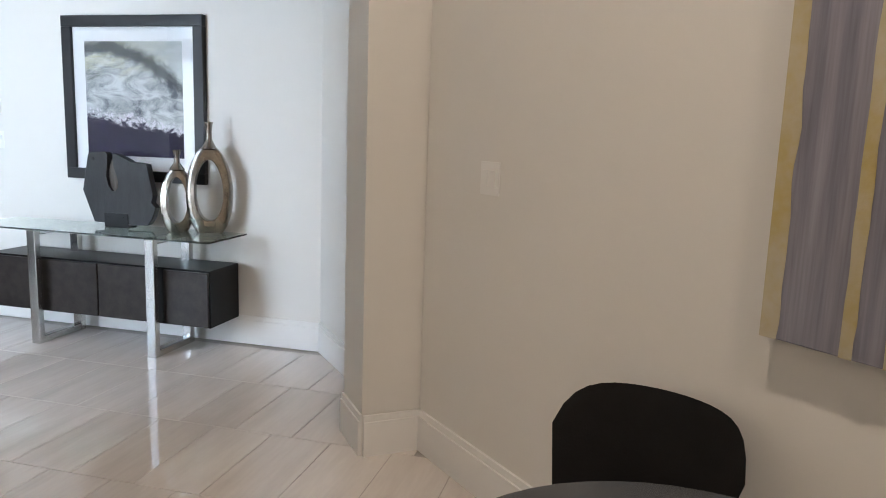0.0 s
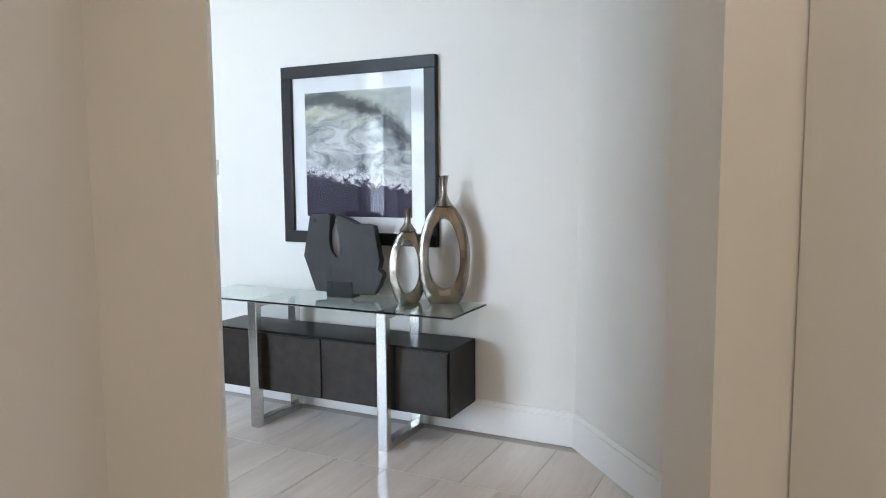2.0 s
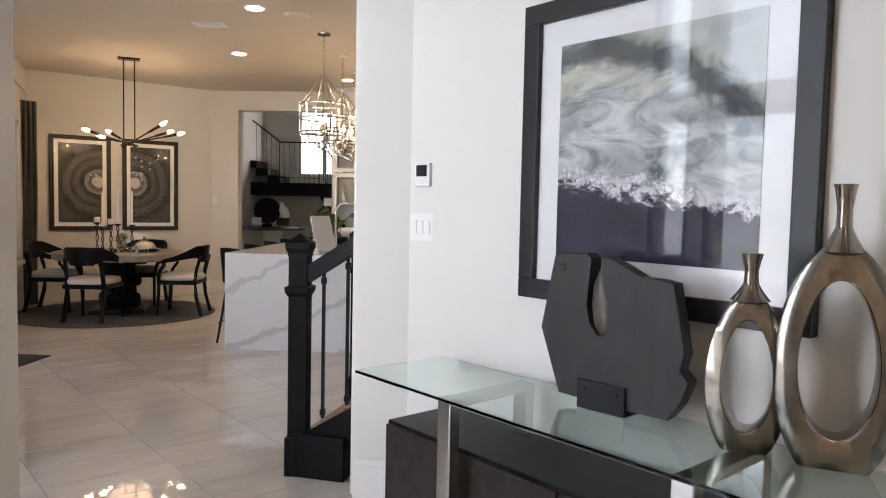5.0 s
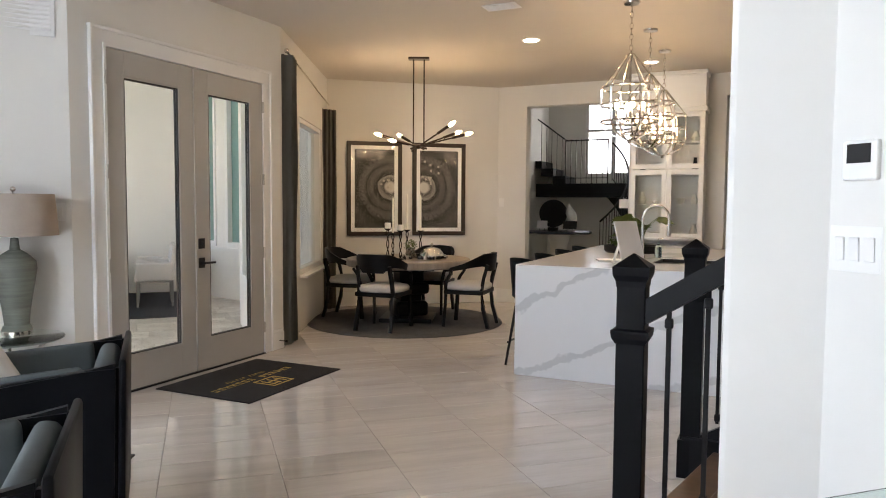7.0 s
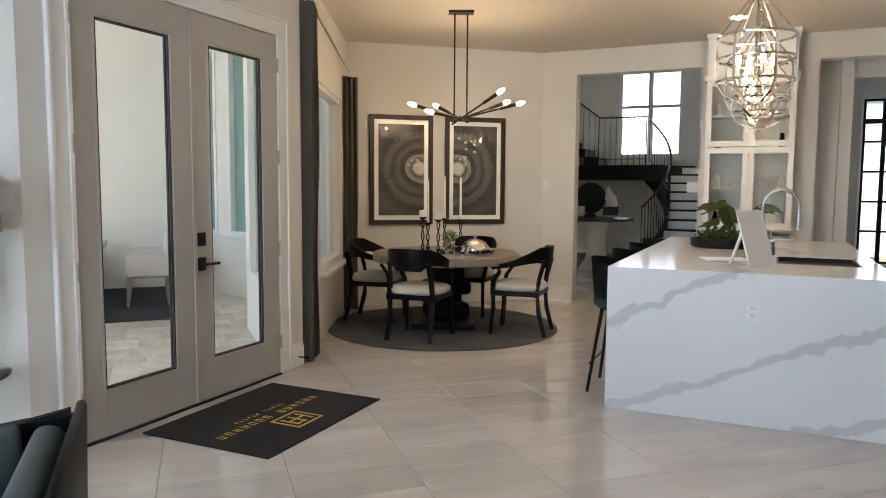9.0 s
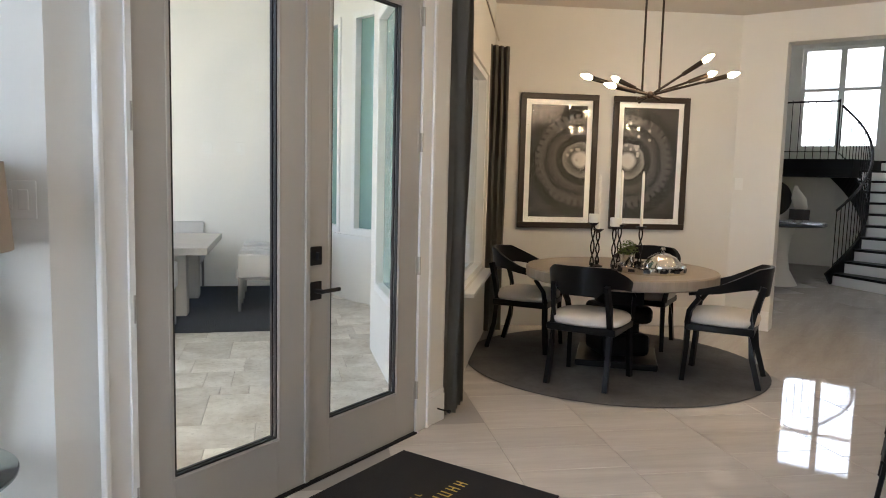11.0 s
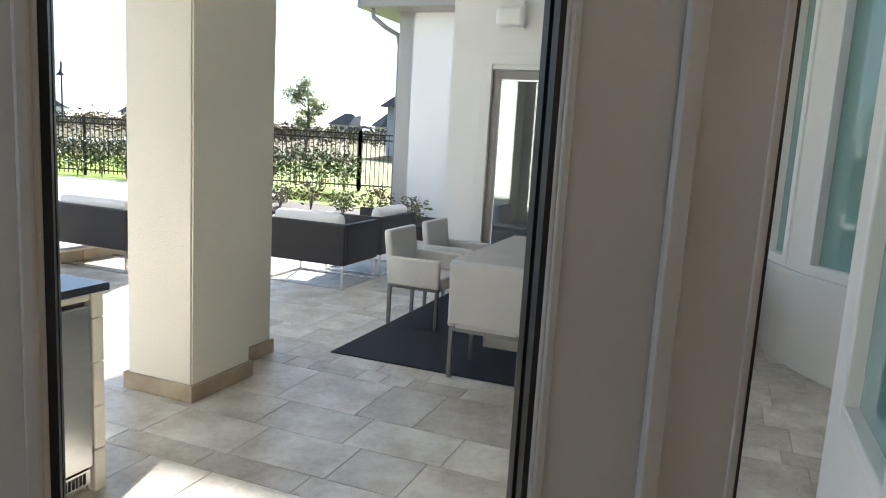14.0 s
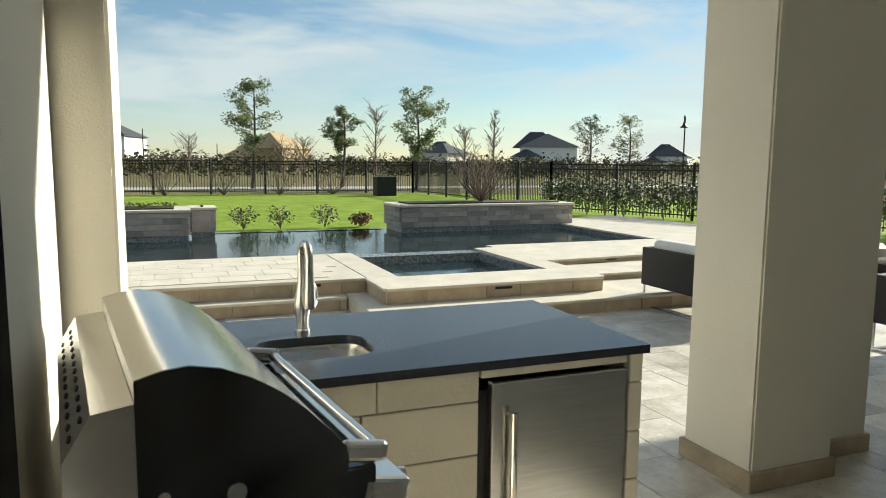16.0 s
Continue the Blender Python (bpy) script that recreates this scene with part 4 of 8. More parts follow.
def spiral_art(flip):
    """A black and white look up a winding stair: rings of light and dark about a pale eye."""
    m = mat("spiral_stair_print", (0.1, 0.1, 0.1), 0.6)
    n, l = m.node_tree.nodes, m.node_tree.links
    b = n["Principled BSDF"]
    tc, mp = n.new("ShaderNodeTexCoord"), n.new("ShaderNodeMapping")
    mp.inputs["Location"].default_value = (-0.22 * flip, 0, -0.02)
    l.new(tc.outputs["Object"], mp.inputs["Vector"])
    ln = n.new("ShaderNodeVectorMath")
    ln.operation = "LENGTH"
    l.new(mp.outputs["Vector"], ln.inputs[0])
    nz = n.new("ShaderNodeTexNoise")
    nz.inputs["Scale"].default_value, nz.inputs["Detail"].default_value = 5, 8
    l.new(mp.outputs["Vector"], nz.inputs["Vector"])
    ad = n.new("ShaderNodeMath")
    ad.operation = "MULTIPLY_ADD"
    ad.inputs[1].default_value = 0.07
    l.new(nz.outputs["Fac"], ad.inputs[0])
    l.new(ln.outputs["Value"], ad.inputs[2])
    rp = n.new("ShaderNodeValToRGB")
    e = rp.color_ramp.elements
    e[0].position, e[0].color = 0.0, (0.45, 0.43, 0.40, 1)
    e[1].position, e[1].color = 1.0, (0.012, 0.011, 0.011, 1)
    for p, v in ((0.10, 0.50), (0.135, 0.05), (0.17, 0.16), (0.20, 0.24), (0.215, 0.015), (0.27, 0.03), (0.285, 0.09), (0.34, 0.05), (0.37, 0.02), (0.40, 0.08), (0.47, 0.10), (0.49, 0.015), (0.56, 0.03), (0.60, 0.06)):
        k = e.new(p)
        k.color = (v, v * 0.97, v * 0.93, 1)
    l.new(ad.outputs[0], rp.inputs["Fac"])
    l.new(rp.outputs["Color"], b.inputs["Base Color"])
    return m


M["spiral_a"], M["spiral_b"] = spiral_art(1), spiral_art(-1)
M["walnut"] = mat("dark_walnut_frame", (0.035, 0.022, 0.016), 0.4, vary=0.3, vscale=6, stretch=(1, 1, 8))
PW = along((-4.33, 8.50), 39.7)
M["inkpaint"] = mat("black_print_ink", (0.02, 0.019, 0.018), 0.5)
M["paleink"] = mat("pale_print_ink", (0.42, 0.40, 0.37), 0.6, vary=0.2, vscale=20)
for s, art in ((-1, "spiral_a"), (1, "spiral_b")):
    pg = framed("framed_print", PW @ pose(s * 0.458, 0, 1.615), 0.765, 1.29, 0.055, 0.052, 0.04, "tall dark-framed monochrome print of a winding staircase", "walnut", art, "pair of staircase prints")
    # treads of the printed stair, winding out
    bm = bm_new()
    for i in range(58):
        a = radians(i * 9.0)
        r0, r1 = 0.40, 0.475
        cx, cz = -s * 0.458 + s * 0.24, 0.02
        x, z = cx + (r0 + r1) / 2 * math.cos(a), cz + (r0 + r1) / 2 * math.sin(a)
        if abs(x) < 0.26 and abs(z) < 0.52:
            box(bm, r1 - r0, 0.0006, 0.022, x, -0.0222, z, ry=-math.degrees(a))
    part("printed_treads", bm, "inkpaint", pg, kind="stuff")
    bm = bm_new()
    rnd = random.Random(5 + s)
    for i in range(16 if s > 0 else 7):
        a, r = rnd.uniform(0, 6.28), rnd.uniform(0.03, 0.24)
        x, z = -s * 0.458 + s * 0.28 + r * math.cos(a), 0.08 + 0.8 * r * math.sin(a) + (0.15 if s > 0 else 0)
        if abs(x) < 0.25:
            cyl(bm, 0.016, 0.016, 0.0005, seg=14, m=pose(x, -0.0226, z, 90))
    part("printed_globes", bm, "paleink", pg, kind="stuff")


# six-armed lamp over the table
def dining_chandelier():
    g = thing("chandelier", pose(-3.42, 7.05, 0), "black six-arm chandelier with lit bare bulbs", "chandelier")
    bm = bm_new()
    box(bm, 0.24, 0.12, 0.022, 0, 0, 3.068, rz=25, bev=0.003)
    part("canopy", bm, "bronze", g)
    for s in (-1, 1):
        bm = bm_new()
        d = Vector((0.055 * s, 0.025 * s))
        rod(bm, (d.x, d.y, 2.09), (d.x, d.y, 3.06), 0.008, 10)
        part("rod", bm, "bronze", g)
    hub = Vector((0, 0, 2.07))
    for az, el, ln in ((205, 16, 0.44), (160, 24, 0.32), (225, 10, 0.28), (20, 34, 0.42), (50, 20, 0.50), (30, 15, 0.56)):
        v = Vector((math.cos(radians(az)) * math.cos(radians(el)), math.sin(radians(az)) * math.cos(radians(el)), math.sin(radians(el))))
        bm = bm_new()
        rod(bm, hub - v * 0.10, hub + v * ln, 0.009, 10)
        rod(bm, hub + v * (ln - 0.16), hub + v * ln, 0.015, 10, 0.019)
        arm = part("arm", bm, "bronze", g, "", True)
        bm = bm_new()
        q = v.to_track_quat("Z", "Y").to_matrix().to_4x4()
        lathe(bm, [(0.011, 0), (0.021, 0.03), (0.019, 0.05), (0.006, 0.085), (0.001, 0.09)], 14)
        bmesh.ops.transform(bm, matrix=Matrix.Translation(hub + v * ln) @ q, verts=bm.verts)
        part("bulb", bm, "bulb", arm, "lit warm candle bulb", True)
    bm = bm_new()
    bmesh.ops.create_icosphere(bm, subdivisions=2, radius=0.03, matrix=Matrix.Translation(hub))
    part("hub", bm, "bronze", g, "", True)
    lamp = new("chandelier_light", bpy.data.lights.new("chandelier_light", "POINT"))
    lamp.data.energy, lamp.data.color, lamp.data.shadow_soft_size = 1.55, (1.0, 0.70, 0.43), 0.25
    lamp.location = (-3.42, 7.05, 2.30)


M["bronze"] = mat("dark_bronze", (0.05, 0.038, 0.03), 0.35, 0.8, vary=0.2, vscale=8)
dining_chandelier()


def curtain(name, m, w, h, folds, label, depth=0.035):
    bm = bm_new()
    n, rows = folds * 10, 14
    grid = []
    for j in range(rows + 1):
        z = h * j / rows
        row = []
        for i in range(n + 1):
            u = i / n
            ph = u * folds * 2 * math.pi
            amp = depth * (0.75 + 0.25 * j / rows)
            row.append(bm.verts.new(((u - 0.5) * w + 0.012 * math.sin(ph * 2 + j * 0.2), amp * math.sin(ph) + 0.008 * math.sin(j * 0.7 + u * 5), z)))
        grid.append(row)
    for j in range(rows):
        for i in range(n):
            bm.faces.new((grid[j][i], grid[j][i + 1], grid[j + 1][i + 1], grid[j + 1][i]))
    bmesh.ops.solidify(bm, geom=bm.faces[:], thickness=0.006)
    return part(name, bm, "curtain", None, label, True, m, category="curtain")


curtain("curtain", pose(-4.05, 5.44, 0.012, 0, 0, 115), 0.30, 2.82, 4, "long charcoal curtain hanging beside the doors", 0.075)
curtain("curtain", pose(-5.02, 7.50, 0.012, 0, 0, 62), 0.32, 2.62, 5, "long charcoal pleated curtain drawn to window side")
g = thing("curtain_rod", pose(0, 0, 0), "nickel curtain rod with ball finial", "curtain rod")
bm = bm_new()
rod(bm, (-3.97, 5.33, 2.86), (-5.10, 7.72, 2.72), 0.011, 12)
part("rod", bm, "chrome", g)
bm = bm_new()
bmesh.ops.create_icosphere(bm, subdivisions=2, radius=0.025, matrix=Matrix.Translation((-3.962, 5.315, 2.861)))
part("finial", bm, "chrome", g, "", True)
for k in range(5):
    bm = bm_new()
    c = Vector((-5.02, 7.40, 2.73)) + Vector((-0.43, 0.90, -0.05)).normalized() * 0.07 * k
    tube(bm, [c + Vector((0.017 * math.cos(a) * 0.9, 0.017 * math.cos(a) * 0.43, 0.019 * math.sin(a))) for a in [2 * math.pi * i / 12 for i in range(13)]], 0.0025, 6)
    part("ring", bm, "chrome", g, "", True)
# the dining window
W0 = Vector((-4.0, 5.27))
WD = (Vector((-5.18, 7.80)) - W0).normalized()
g = thing("window_1", along((W0.x + WD.x * 1.625, W0.y + WD.y * 1.625, 0), math.degrees(math.atan2(WD.y, WD.x))), "white-framed fixed window behind curtains", "window", kind="structure")
bm = bm_new()
for x in (-0.70, 0.70):
    box(bm, 0.05, 0.10, 1.73, x, 0.07, 1.485)
for z in (0.645, 2.325):
    box(bm, 1.35, 0.10, 0.05, 0, 0.07, z)
part("window_frame", bm, "trim", g)
bm = bm_new()
box(bm, 1.5, 0.10, 0.03, 0, -0.03, 0.60, bev=0.006)
part("window_sill", bm, "trim", g)
bm = bm_new()
box(bm, 1.36, 0.005, 1.64, 0, 0.09, 1.485)
part("pane", bm, "pane", g).visible_shadow = False


# ---- kitchen ----
def island():
    g = thing("kitchen_island", pose(0, 0, 0), "kitchen island clad in white grey-veined quartz", "kitchen island")
    m = M["marble"]
    n, l = m.node_tree.nodes, m.node_tree.links
    bm = bm_new()
    box(bm, 1.60, 0.05, 0.915, -0.80, 5.245, 0.4575, bev=0.003)
    part("waterfall_end", bm, "veined", g)
    bm = bm_new()
    for a, b, c, d in ((-1.6, -0.62, 5.27, 8.42), (-0.12, 0.0, 5.27, 8.42), (-0.62, -0.12, 5.27, 5.92), (-0.62, -0.12, 6.55, 8.42)):
        box(bm, b - a, d - c, 0.05, (a + b) / 2, (c + d) / 2, 0.89)
    part("worktop", bm, "veined", g)
    bm = bm_new()
    box(bm, 1.15, 3.0, 0.86, -0.60, 6.85, 0.43)
    part("cabinet_body", bm, "trim", g)
    bm = bm_new()
    for sx, sy, x, y in ((0.50, 0.012, -0.37, 5.926), (0.50, 0.012, -0.37, 6.544), (0.012, 0.62, -0.614, 6.235), (0.012, 0.62, -0.126, 6.235)):
        box(bm, sx, sy, 0.2, x, y, 0.81)
    box(bm, 0.5, 0.63, 0.012, -0.37, 6.235, 0.875 - 0.0)
    part("sink_basin", bm, "dark", g, "dark undermount sink")


def veined():
    m = mat("grey_veined_quartz", (0.80, 0.80, 0.81), 0.12, vary=0.03, vscale=1.5)
    n, l = m.node_tree.nodes, m.node_tree.links
    b = n["Principled BSDF"]
    tc = n.new("ShaderNodeTexCoord")
    mp = n.new("ShaderNodeMapping")
    mp.inputs["Rotation"].default_value = (0, radians(24), radians(31))
    mp.inputs["Location"].default_value = (0.3, 0, 0.12)
    l.new(tc.outputs["Object"], mp.inputs["Vector"])
    w = n.new("ShaderNodeTexWave")
    w.wave_type, w.bands_direction = "BANDS", "Z"
    w.inputs["Scale"].default_value, w.inputs["Distortion"].default_value = 0.62, 5.0
    w.inputs["Detail"].default_value, w.inputs["Detail Scale"].default_value, w.inputs["Detail Roughness"].default_value = 5.0, 1.3, 0.62
    l.new(mp.outputs["Vector"], w.inputs["Vector"])
    r = n.new("ShaderNodeValToRGB")
    e = r.color_ramp.elements
    e[0].position, e[0].color = 0.955, (0.80, 0.80, 0.81, 1)
    e[1].position, e[1].color = 0.985, (0.62, 0.625, 0.635, 1)
    l.new(w.outputs["Fac"], r.inputs["Fac"])
    l.new(r.outputs["Color"], b.inputs["Base Color"])
    return m


M["veined"] = veined()
island()
wall_plate("power_outlet", pose(-0.745, 5.22, 0.69), 0.075, 0.12, "white power outlet on island end", 0, "outlet")
for z in (-0.02, 0.02):
    for x in (-0.006, 0.006):
        bm = bm_new()
        box(bm, 0.003, 0.002, 0.012, x, -0.0065, z)
        part("socket_slot", bm, "dark", bpy.data.objects["power_outlet"])


def bar_stool():
    g = thing("bar_stool", pose(0, 0, 0), "dark teal upholstered barrel-back counter stool", "stool", "stools along the island")
    bm = bm_new()
    nu, nv = 18, 6
    grid = [[bm.verts.new(((0.205 + 0.02 * v / nv) * math.sin(a), -(0.205 + 0.03 * v / nv) * math.cos(a), 0.60 + (0.33 - 0.07 * (abs(a) / 1.75) ** 2) * v / nv)) for a in [radians(-100 + 200 * i / nu) for i in range(nu + 1)]] for v in range(nv + 1)]
    for j in range(nv):
        for i in range(nu):
            bm.faces.new((grid[j][i], grid[j][i + 1], grid[j + 1][i + 1], grid[j + 1][i]))
    bmesh.ops.solidify(bm, geom=bm.faces[:], thickness=0.04)
    part("backrest", bm, "teal", g, "", True)
    bm = bm_new()
    lathe(bm, [(0.18, 0.57), (0.21, 0.60), (0.21, 0.65), (0.18, 0.67), (0.001, 0.67)], 28)
    part("seat", bm, "teal", g, "", True)
    for x, y in ((0.15, 0.15), (-0.15, 0.15), (0.15, -0.15), (-0.15, -0.15)):
        bm = bm_new()
        rod(bm, (x * 1.35, y * 1.35, 0), (x * 0.85, y * 0.85, 0.58), 0.011, 8, 0.014)
        part("leg", bm, "blackmetal", g)
    for a, b in (((0.19, 0.19), (-0.19, 0.19)), ((0.19, -0.19), (-0.19, -0.19))):
        bm = bm_new()
        rod(bm, (*a, 0.2), (*b, 0.2), 0.008, 8)
        part("footrest", bm, "blackmetal", g)
    return g


M["teal"] = mat("dark_teal_leather", (0.020, 0.032, 0.040), 0.5, vary=0.2, vscale=6, bump=0.1, bscale=120)
st = bar_stool()
st.matrix_basis = pose(-1.58, 5.72, 0, 0, 0, -90)
for y in (6.45, 7.18, 7.9):
    copy_thing(st, pose(-1.58, y, 0, 0, 0, -90))

g = thing("kitchen_faucet", pose(-0.72, 6.05, 0.916), "tall brushed nickel spring gooseneck kitchen faucet", "faucet")
bm = bm_new()
lathe(bm, [(0.028, 0), (0.028, 0.05), (0.017, 0.06), (0.015, 0.30)], 16)
tube(bm, [(0, 0, 0.28), (0, 0, 0.38)] + [(0.11 - 0.11 * math.cos(a), 0, 0.38 + 0.11 * math.sin(a)) for a in [math.pi * i / 12 for i in range(1, 13)]] + [(0.22, 0, 0.30)], 0.012, 10)
part("spout", bm, "steel", g, "", True)
bm = bm_new()
lathe(bm, [(0.014, 0.22), (0.019, 0.25), (0.016, 0.31)], 14, 0.22, 0, 0)
part("spray_head", bm, "steel", g, "", True)
bm = bm_new()
rod(bm, (0, -0.01, 0.09), (0, -0.09, 0.12), 0.007, 8)
part("lever", bm, "steel", g)

g = thing("planter_tray", pose(-1.02, 7.25, 0.916), "round dark tray of leafy green plants on island", "plant")
bm = bm_new()
lathe(bm, [(0.26, 0), (0.28, 0.02), (0.28, 0.075), (0.265, 0.075), (0.25, 0.02), (0.001, 0.02)], 36)
part("tray", bm, "blackmetal", g, "", True)
bm = bm_new()
leaf_cloud(bm, (-0.05, 0, 0.10), (0.2, 0.2, 0.07), 400, 0.045, 8)
part("low_foliage", bm, "leaf", g)
rnd = random.Random(4)
for k in range(11):
    bm = bm_new()
    a, r, h = rnd.uniform(0, 6.28), rnd.uniform(0.08, 0.26), rnd.uniform(0.20, 0.42)
    tip = Vector((0.08 + r * math.cos(a), r * math.sin(a), h))
    tube(bm, [(0.08, 0, 0.03), (0.08 + r * 0.4 * math.cos(a), r * 0.4 * math.sin(a), h * 0.75), tip], 0.004, 5)
    tilt = Euler((rnd.uniform(-0.5, 0.5), rnd.uniform(0.2, 0.9), a)).to_matrix()
    out = [(0, 0), (0.02, 0.06), (0.08, 0.085), (0.07, 0.05), (0.14, 0.065), (0.13, 0.03), (0.20, 0.0), (0.13, -0.03), (0.14, -0.065), (0.07, -0.05), (0.08, -0.085), (0.02, -0.06)]
    bm.faces.new([bm.verts.new(tip + tilt @ Vector((x, y, -0.3 * x * x - abs(y) * 0.2))) for x, y in out])
    part("large_leaf", bm, "leaf", g)

bm = bm_new()
box(bm, 0.30, 0.21, 0.012, 0, 0, 0.006, bev=0.002)
part("magazine", bm, "mount", None, "open printed brochure lying on the worktop", m=pose(-0.95, 6.0, 0.917, 0, 0, 20), category="brochure")
g = thing("display_easel", pose(-0.74, 5.62, 0.917, 0, 0, 60), "white tabletop display board leaning on easel", "display board")
bm = bm_new()
box(bm, 0.28, 0.012, 0.36, 0, 0.02, 0.185, rx=-17, bev=0.003)
part("board", bm, "mount", g)
bm = bm_new()
box(bm, 0.02, 0.012, 0.33, 0, 0.13, 0.16, rx=20)
part("easel_leg", bm, "mount", g)
g = thing("soap_bottle", pose(-0.66, 6.62, 0.917), "clear soap bottle with pump top", "bottle")
bm = bm_new()
lathe(bm, [(0.032, 0), (0.034, 0.01), (0.034, 0.10), (0.012, 0.125), (0.012, 0.14), (0.001, 0.14)], 18)
part("bottle", bm, "glasstop", g, "", True)
bm = bm_new()
rod(bm, (0, 0, 0.14), (0, 0, 0.18), 0.006, 8)
rod(bm, (0, 0, 0.178), (0.04, 0, 0.175), 0.005, 8)
part("pump", bm, "steel", g)


def cage_pendant(x, y):
    g = thing("pendant_lantern", pose(x, y, 0), "polished nickel cage lantern with lit candle bulbs", "pendant light", "lanterns over the island")
    bm = bm_new()
    lathe(bm, [(0.065, CEIL - 0.018), (0.07, CEIL - 0.004), (0.07, CEIL - 0.001)], 24)
    part("canopy", bm, "chrome", g, "", True)
    bm = bm_new()
    for k in range(9):
        c, r = 2.66 + k * 0.045, 0.014
        tube(bm, [(r * math.cos(a) * (k % 2), r * math.cos(a) * ((k + 1) % 2), c + 0.028 * math.sin(a)) for a in [2 * math.pi * i / 10 for i in range(11)]], 0.0035, 5)
    part("chain", bm, "chrome", g, "", True)
    R, z0, z1 = 0.235, 2.00, 2.38
    bm = bm_new()
    rod(bm, (0, 0, 2.12), (0, 0, 2.66), 0.009, 10)
    part("stem", bm, "chrome", g)
    for z in (z1, 2.24, 2.10):
        bm = bm_new()
        tube(bm, [(R * math.cos(a), R * math.sin(a), z) for a in [2 * math.pi * i / 32 for i in range(33)]], 0.009, 6)
        part("hoop", bm, "chrome", g, "", True)
    for k in range(6):
        a = math.pi * k / 3
        c, s = math.cos(a), math.sin(a)
        bm = bm_new()
        sweep(bm, [(R * c, R * s, z1), (R * c, R * s, 2.10), (R * 0.8 * c, R * 0.8 * s, 2.02), (R * 0.35 * c, R * 0.35 * s, 1.965), (0.015 * c, 0.015 * s, 1.95)], 0.018, 0.006)
        part("strap", bm, "chrome", g)
        bm = bm_new()
        rod(bm, (R * c, R * s, z1), (0.02 * c, 0.02 * s, 2.66), 0.006, 8)
        part("stay", bm, "chrome", g)
    for k in range(4):
        a = math.pi * k / 2 + 0.4
        c, s = math.cos(a), math.sin(a)
        bm = bm_new()
        tube(bm, [(0, 0, 2.13), (0.05 * c, 0.05 * s, 2.085), (0.10 * c, 0.10 * s, 2.10), (0.11 * c, 0.11 * s, 2.14)], 0.006, 6)
        rod(bm, (0.11 * c, 0.11 * s, 2.13), (0.11 * c, 0.11 * s, 2.20), 0.011, 10)
        arm = part("arm", bm, "chrome", g, "", True)
        bm = bm_new()
        lathe(bm, [(0.010, 2.20), (0.017, 2.225), (0.014, 2.25), (0.002, 2.285)], 12, 0.11 * c, 0.11 * s)
        part("bulb", bm, "bulb", arm, "lit candle bulb", True)
    bm = bm_new()
    bmesh.ops.create_icosphere(bm, subdivisions=2, radius=0.018, matrix=Matrix.Translation((0, 0, 1.935)))
    part("finial", bm, "chrome", g, "", True)
    lamp = new("lantern_light", bpy.data.lights.new("lantern_light", "POINT"))
    lamp.data.energy, lamp.data.color, lamp.data.shadow_soft_size = 0.4, (1.0, 0.72, 0.45), 0.15
    lamp.location = (x, y, 2.30)


for yy in (5.75, 6.75, 7.75):
    cage_pendant(-0.80, yy)


def downlight(x, y, z=CEIL, watt=1.05):
    g = thing("downlight", pose(x, y, z), "round recessed ceiling downlight glowing warm", "downlight", "ceiling downlights")
    bm = bm_new()
    lathe(bm, [(0.075, -0.006), (0.095, -0.006), (0.095, 0), (0.075, 0)], 28)
    part("trim_ring", bm, "trim", g, "", True)
    bm = bm_new()
    lathe(bm, [(0.07, -0.0062), (0.068, -0.009), (0.04, -0.012), (0.001, -0.013)], 24)
    part("lens", bm, "can", g)
    lamp = new("downlight_light", bpy.data.lights.new("downlight_light", "SPOT"))
    lamp.data.energy, lamp.data.color, lamp.data.spot_size, lamp.data.spot_blend, lamp.data.shadow_soft_size = watt, (1.0, 0.80, 0.60), radians(125), 0.6, 0.07
    lamp.matrix_world = look((x, y, z - 0.02), (x, y + 0.001, 0))


for x, y in ((-1.22, 4.87), (-1.98, 6.72), (-1.03, 8.32), (0.75, 6.2), (-2.9, 4.4)):
    downlight(x, y)
for x, y in ((1.1, -3.0), (1.1, -5.2)):
    downlight(x, y, 4.1, 26)
g = thing("ceiling_vent", pose(-1.83, 5.44, CEIL - 0.006, 0, 0, 0), "white slatted ceiling air vent", "vent")
bm = bm_new()
box(bm, 0.30, 0.18, 0.008, 0, 0, 0, bev=0.002)
part("frame", bm, "trim", g)
for k in range(5):
    bm = bm_new()
    box(bm, 0.25, 0.012, 0.006, 0, -0.056 + k * 0.028, -0.006, rx=35)
    part("slat", bm, "trim", g)
bm = bm_new()
lathe(bm, [(0.11, -0.006), (0.115, -0.002), (0.115, 0), (0.001, -0.005)], 28)
part("ceiling_speaker", bm, "ceiling", None, "round white flush ceiling speaker grille", True, pose(-0.90, 5.08, CEIL - 0.001), category="speaker")


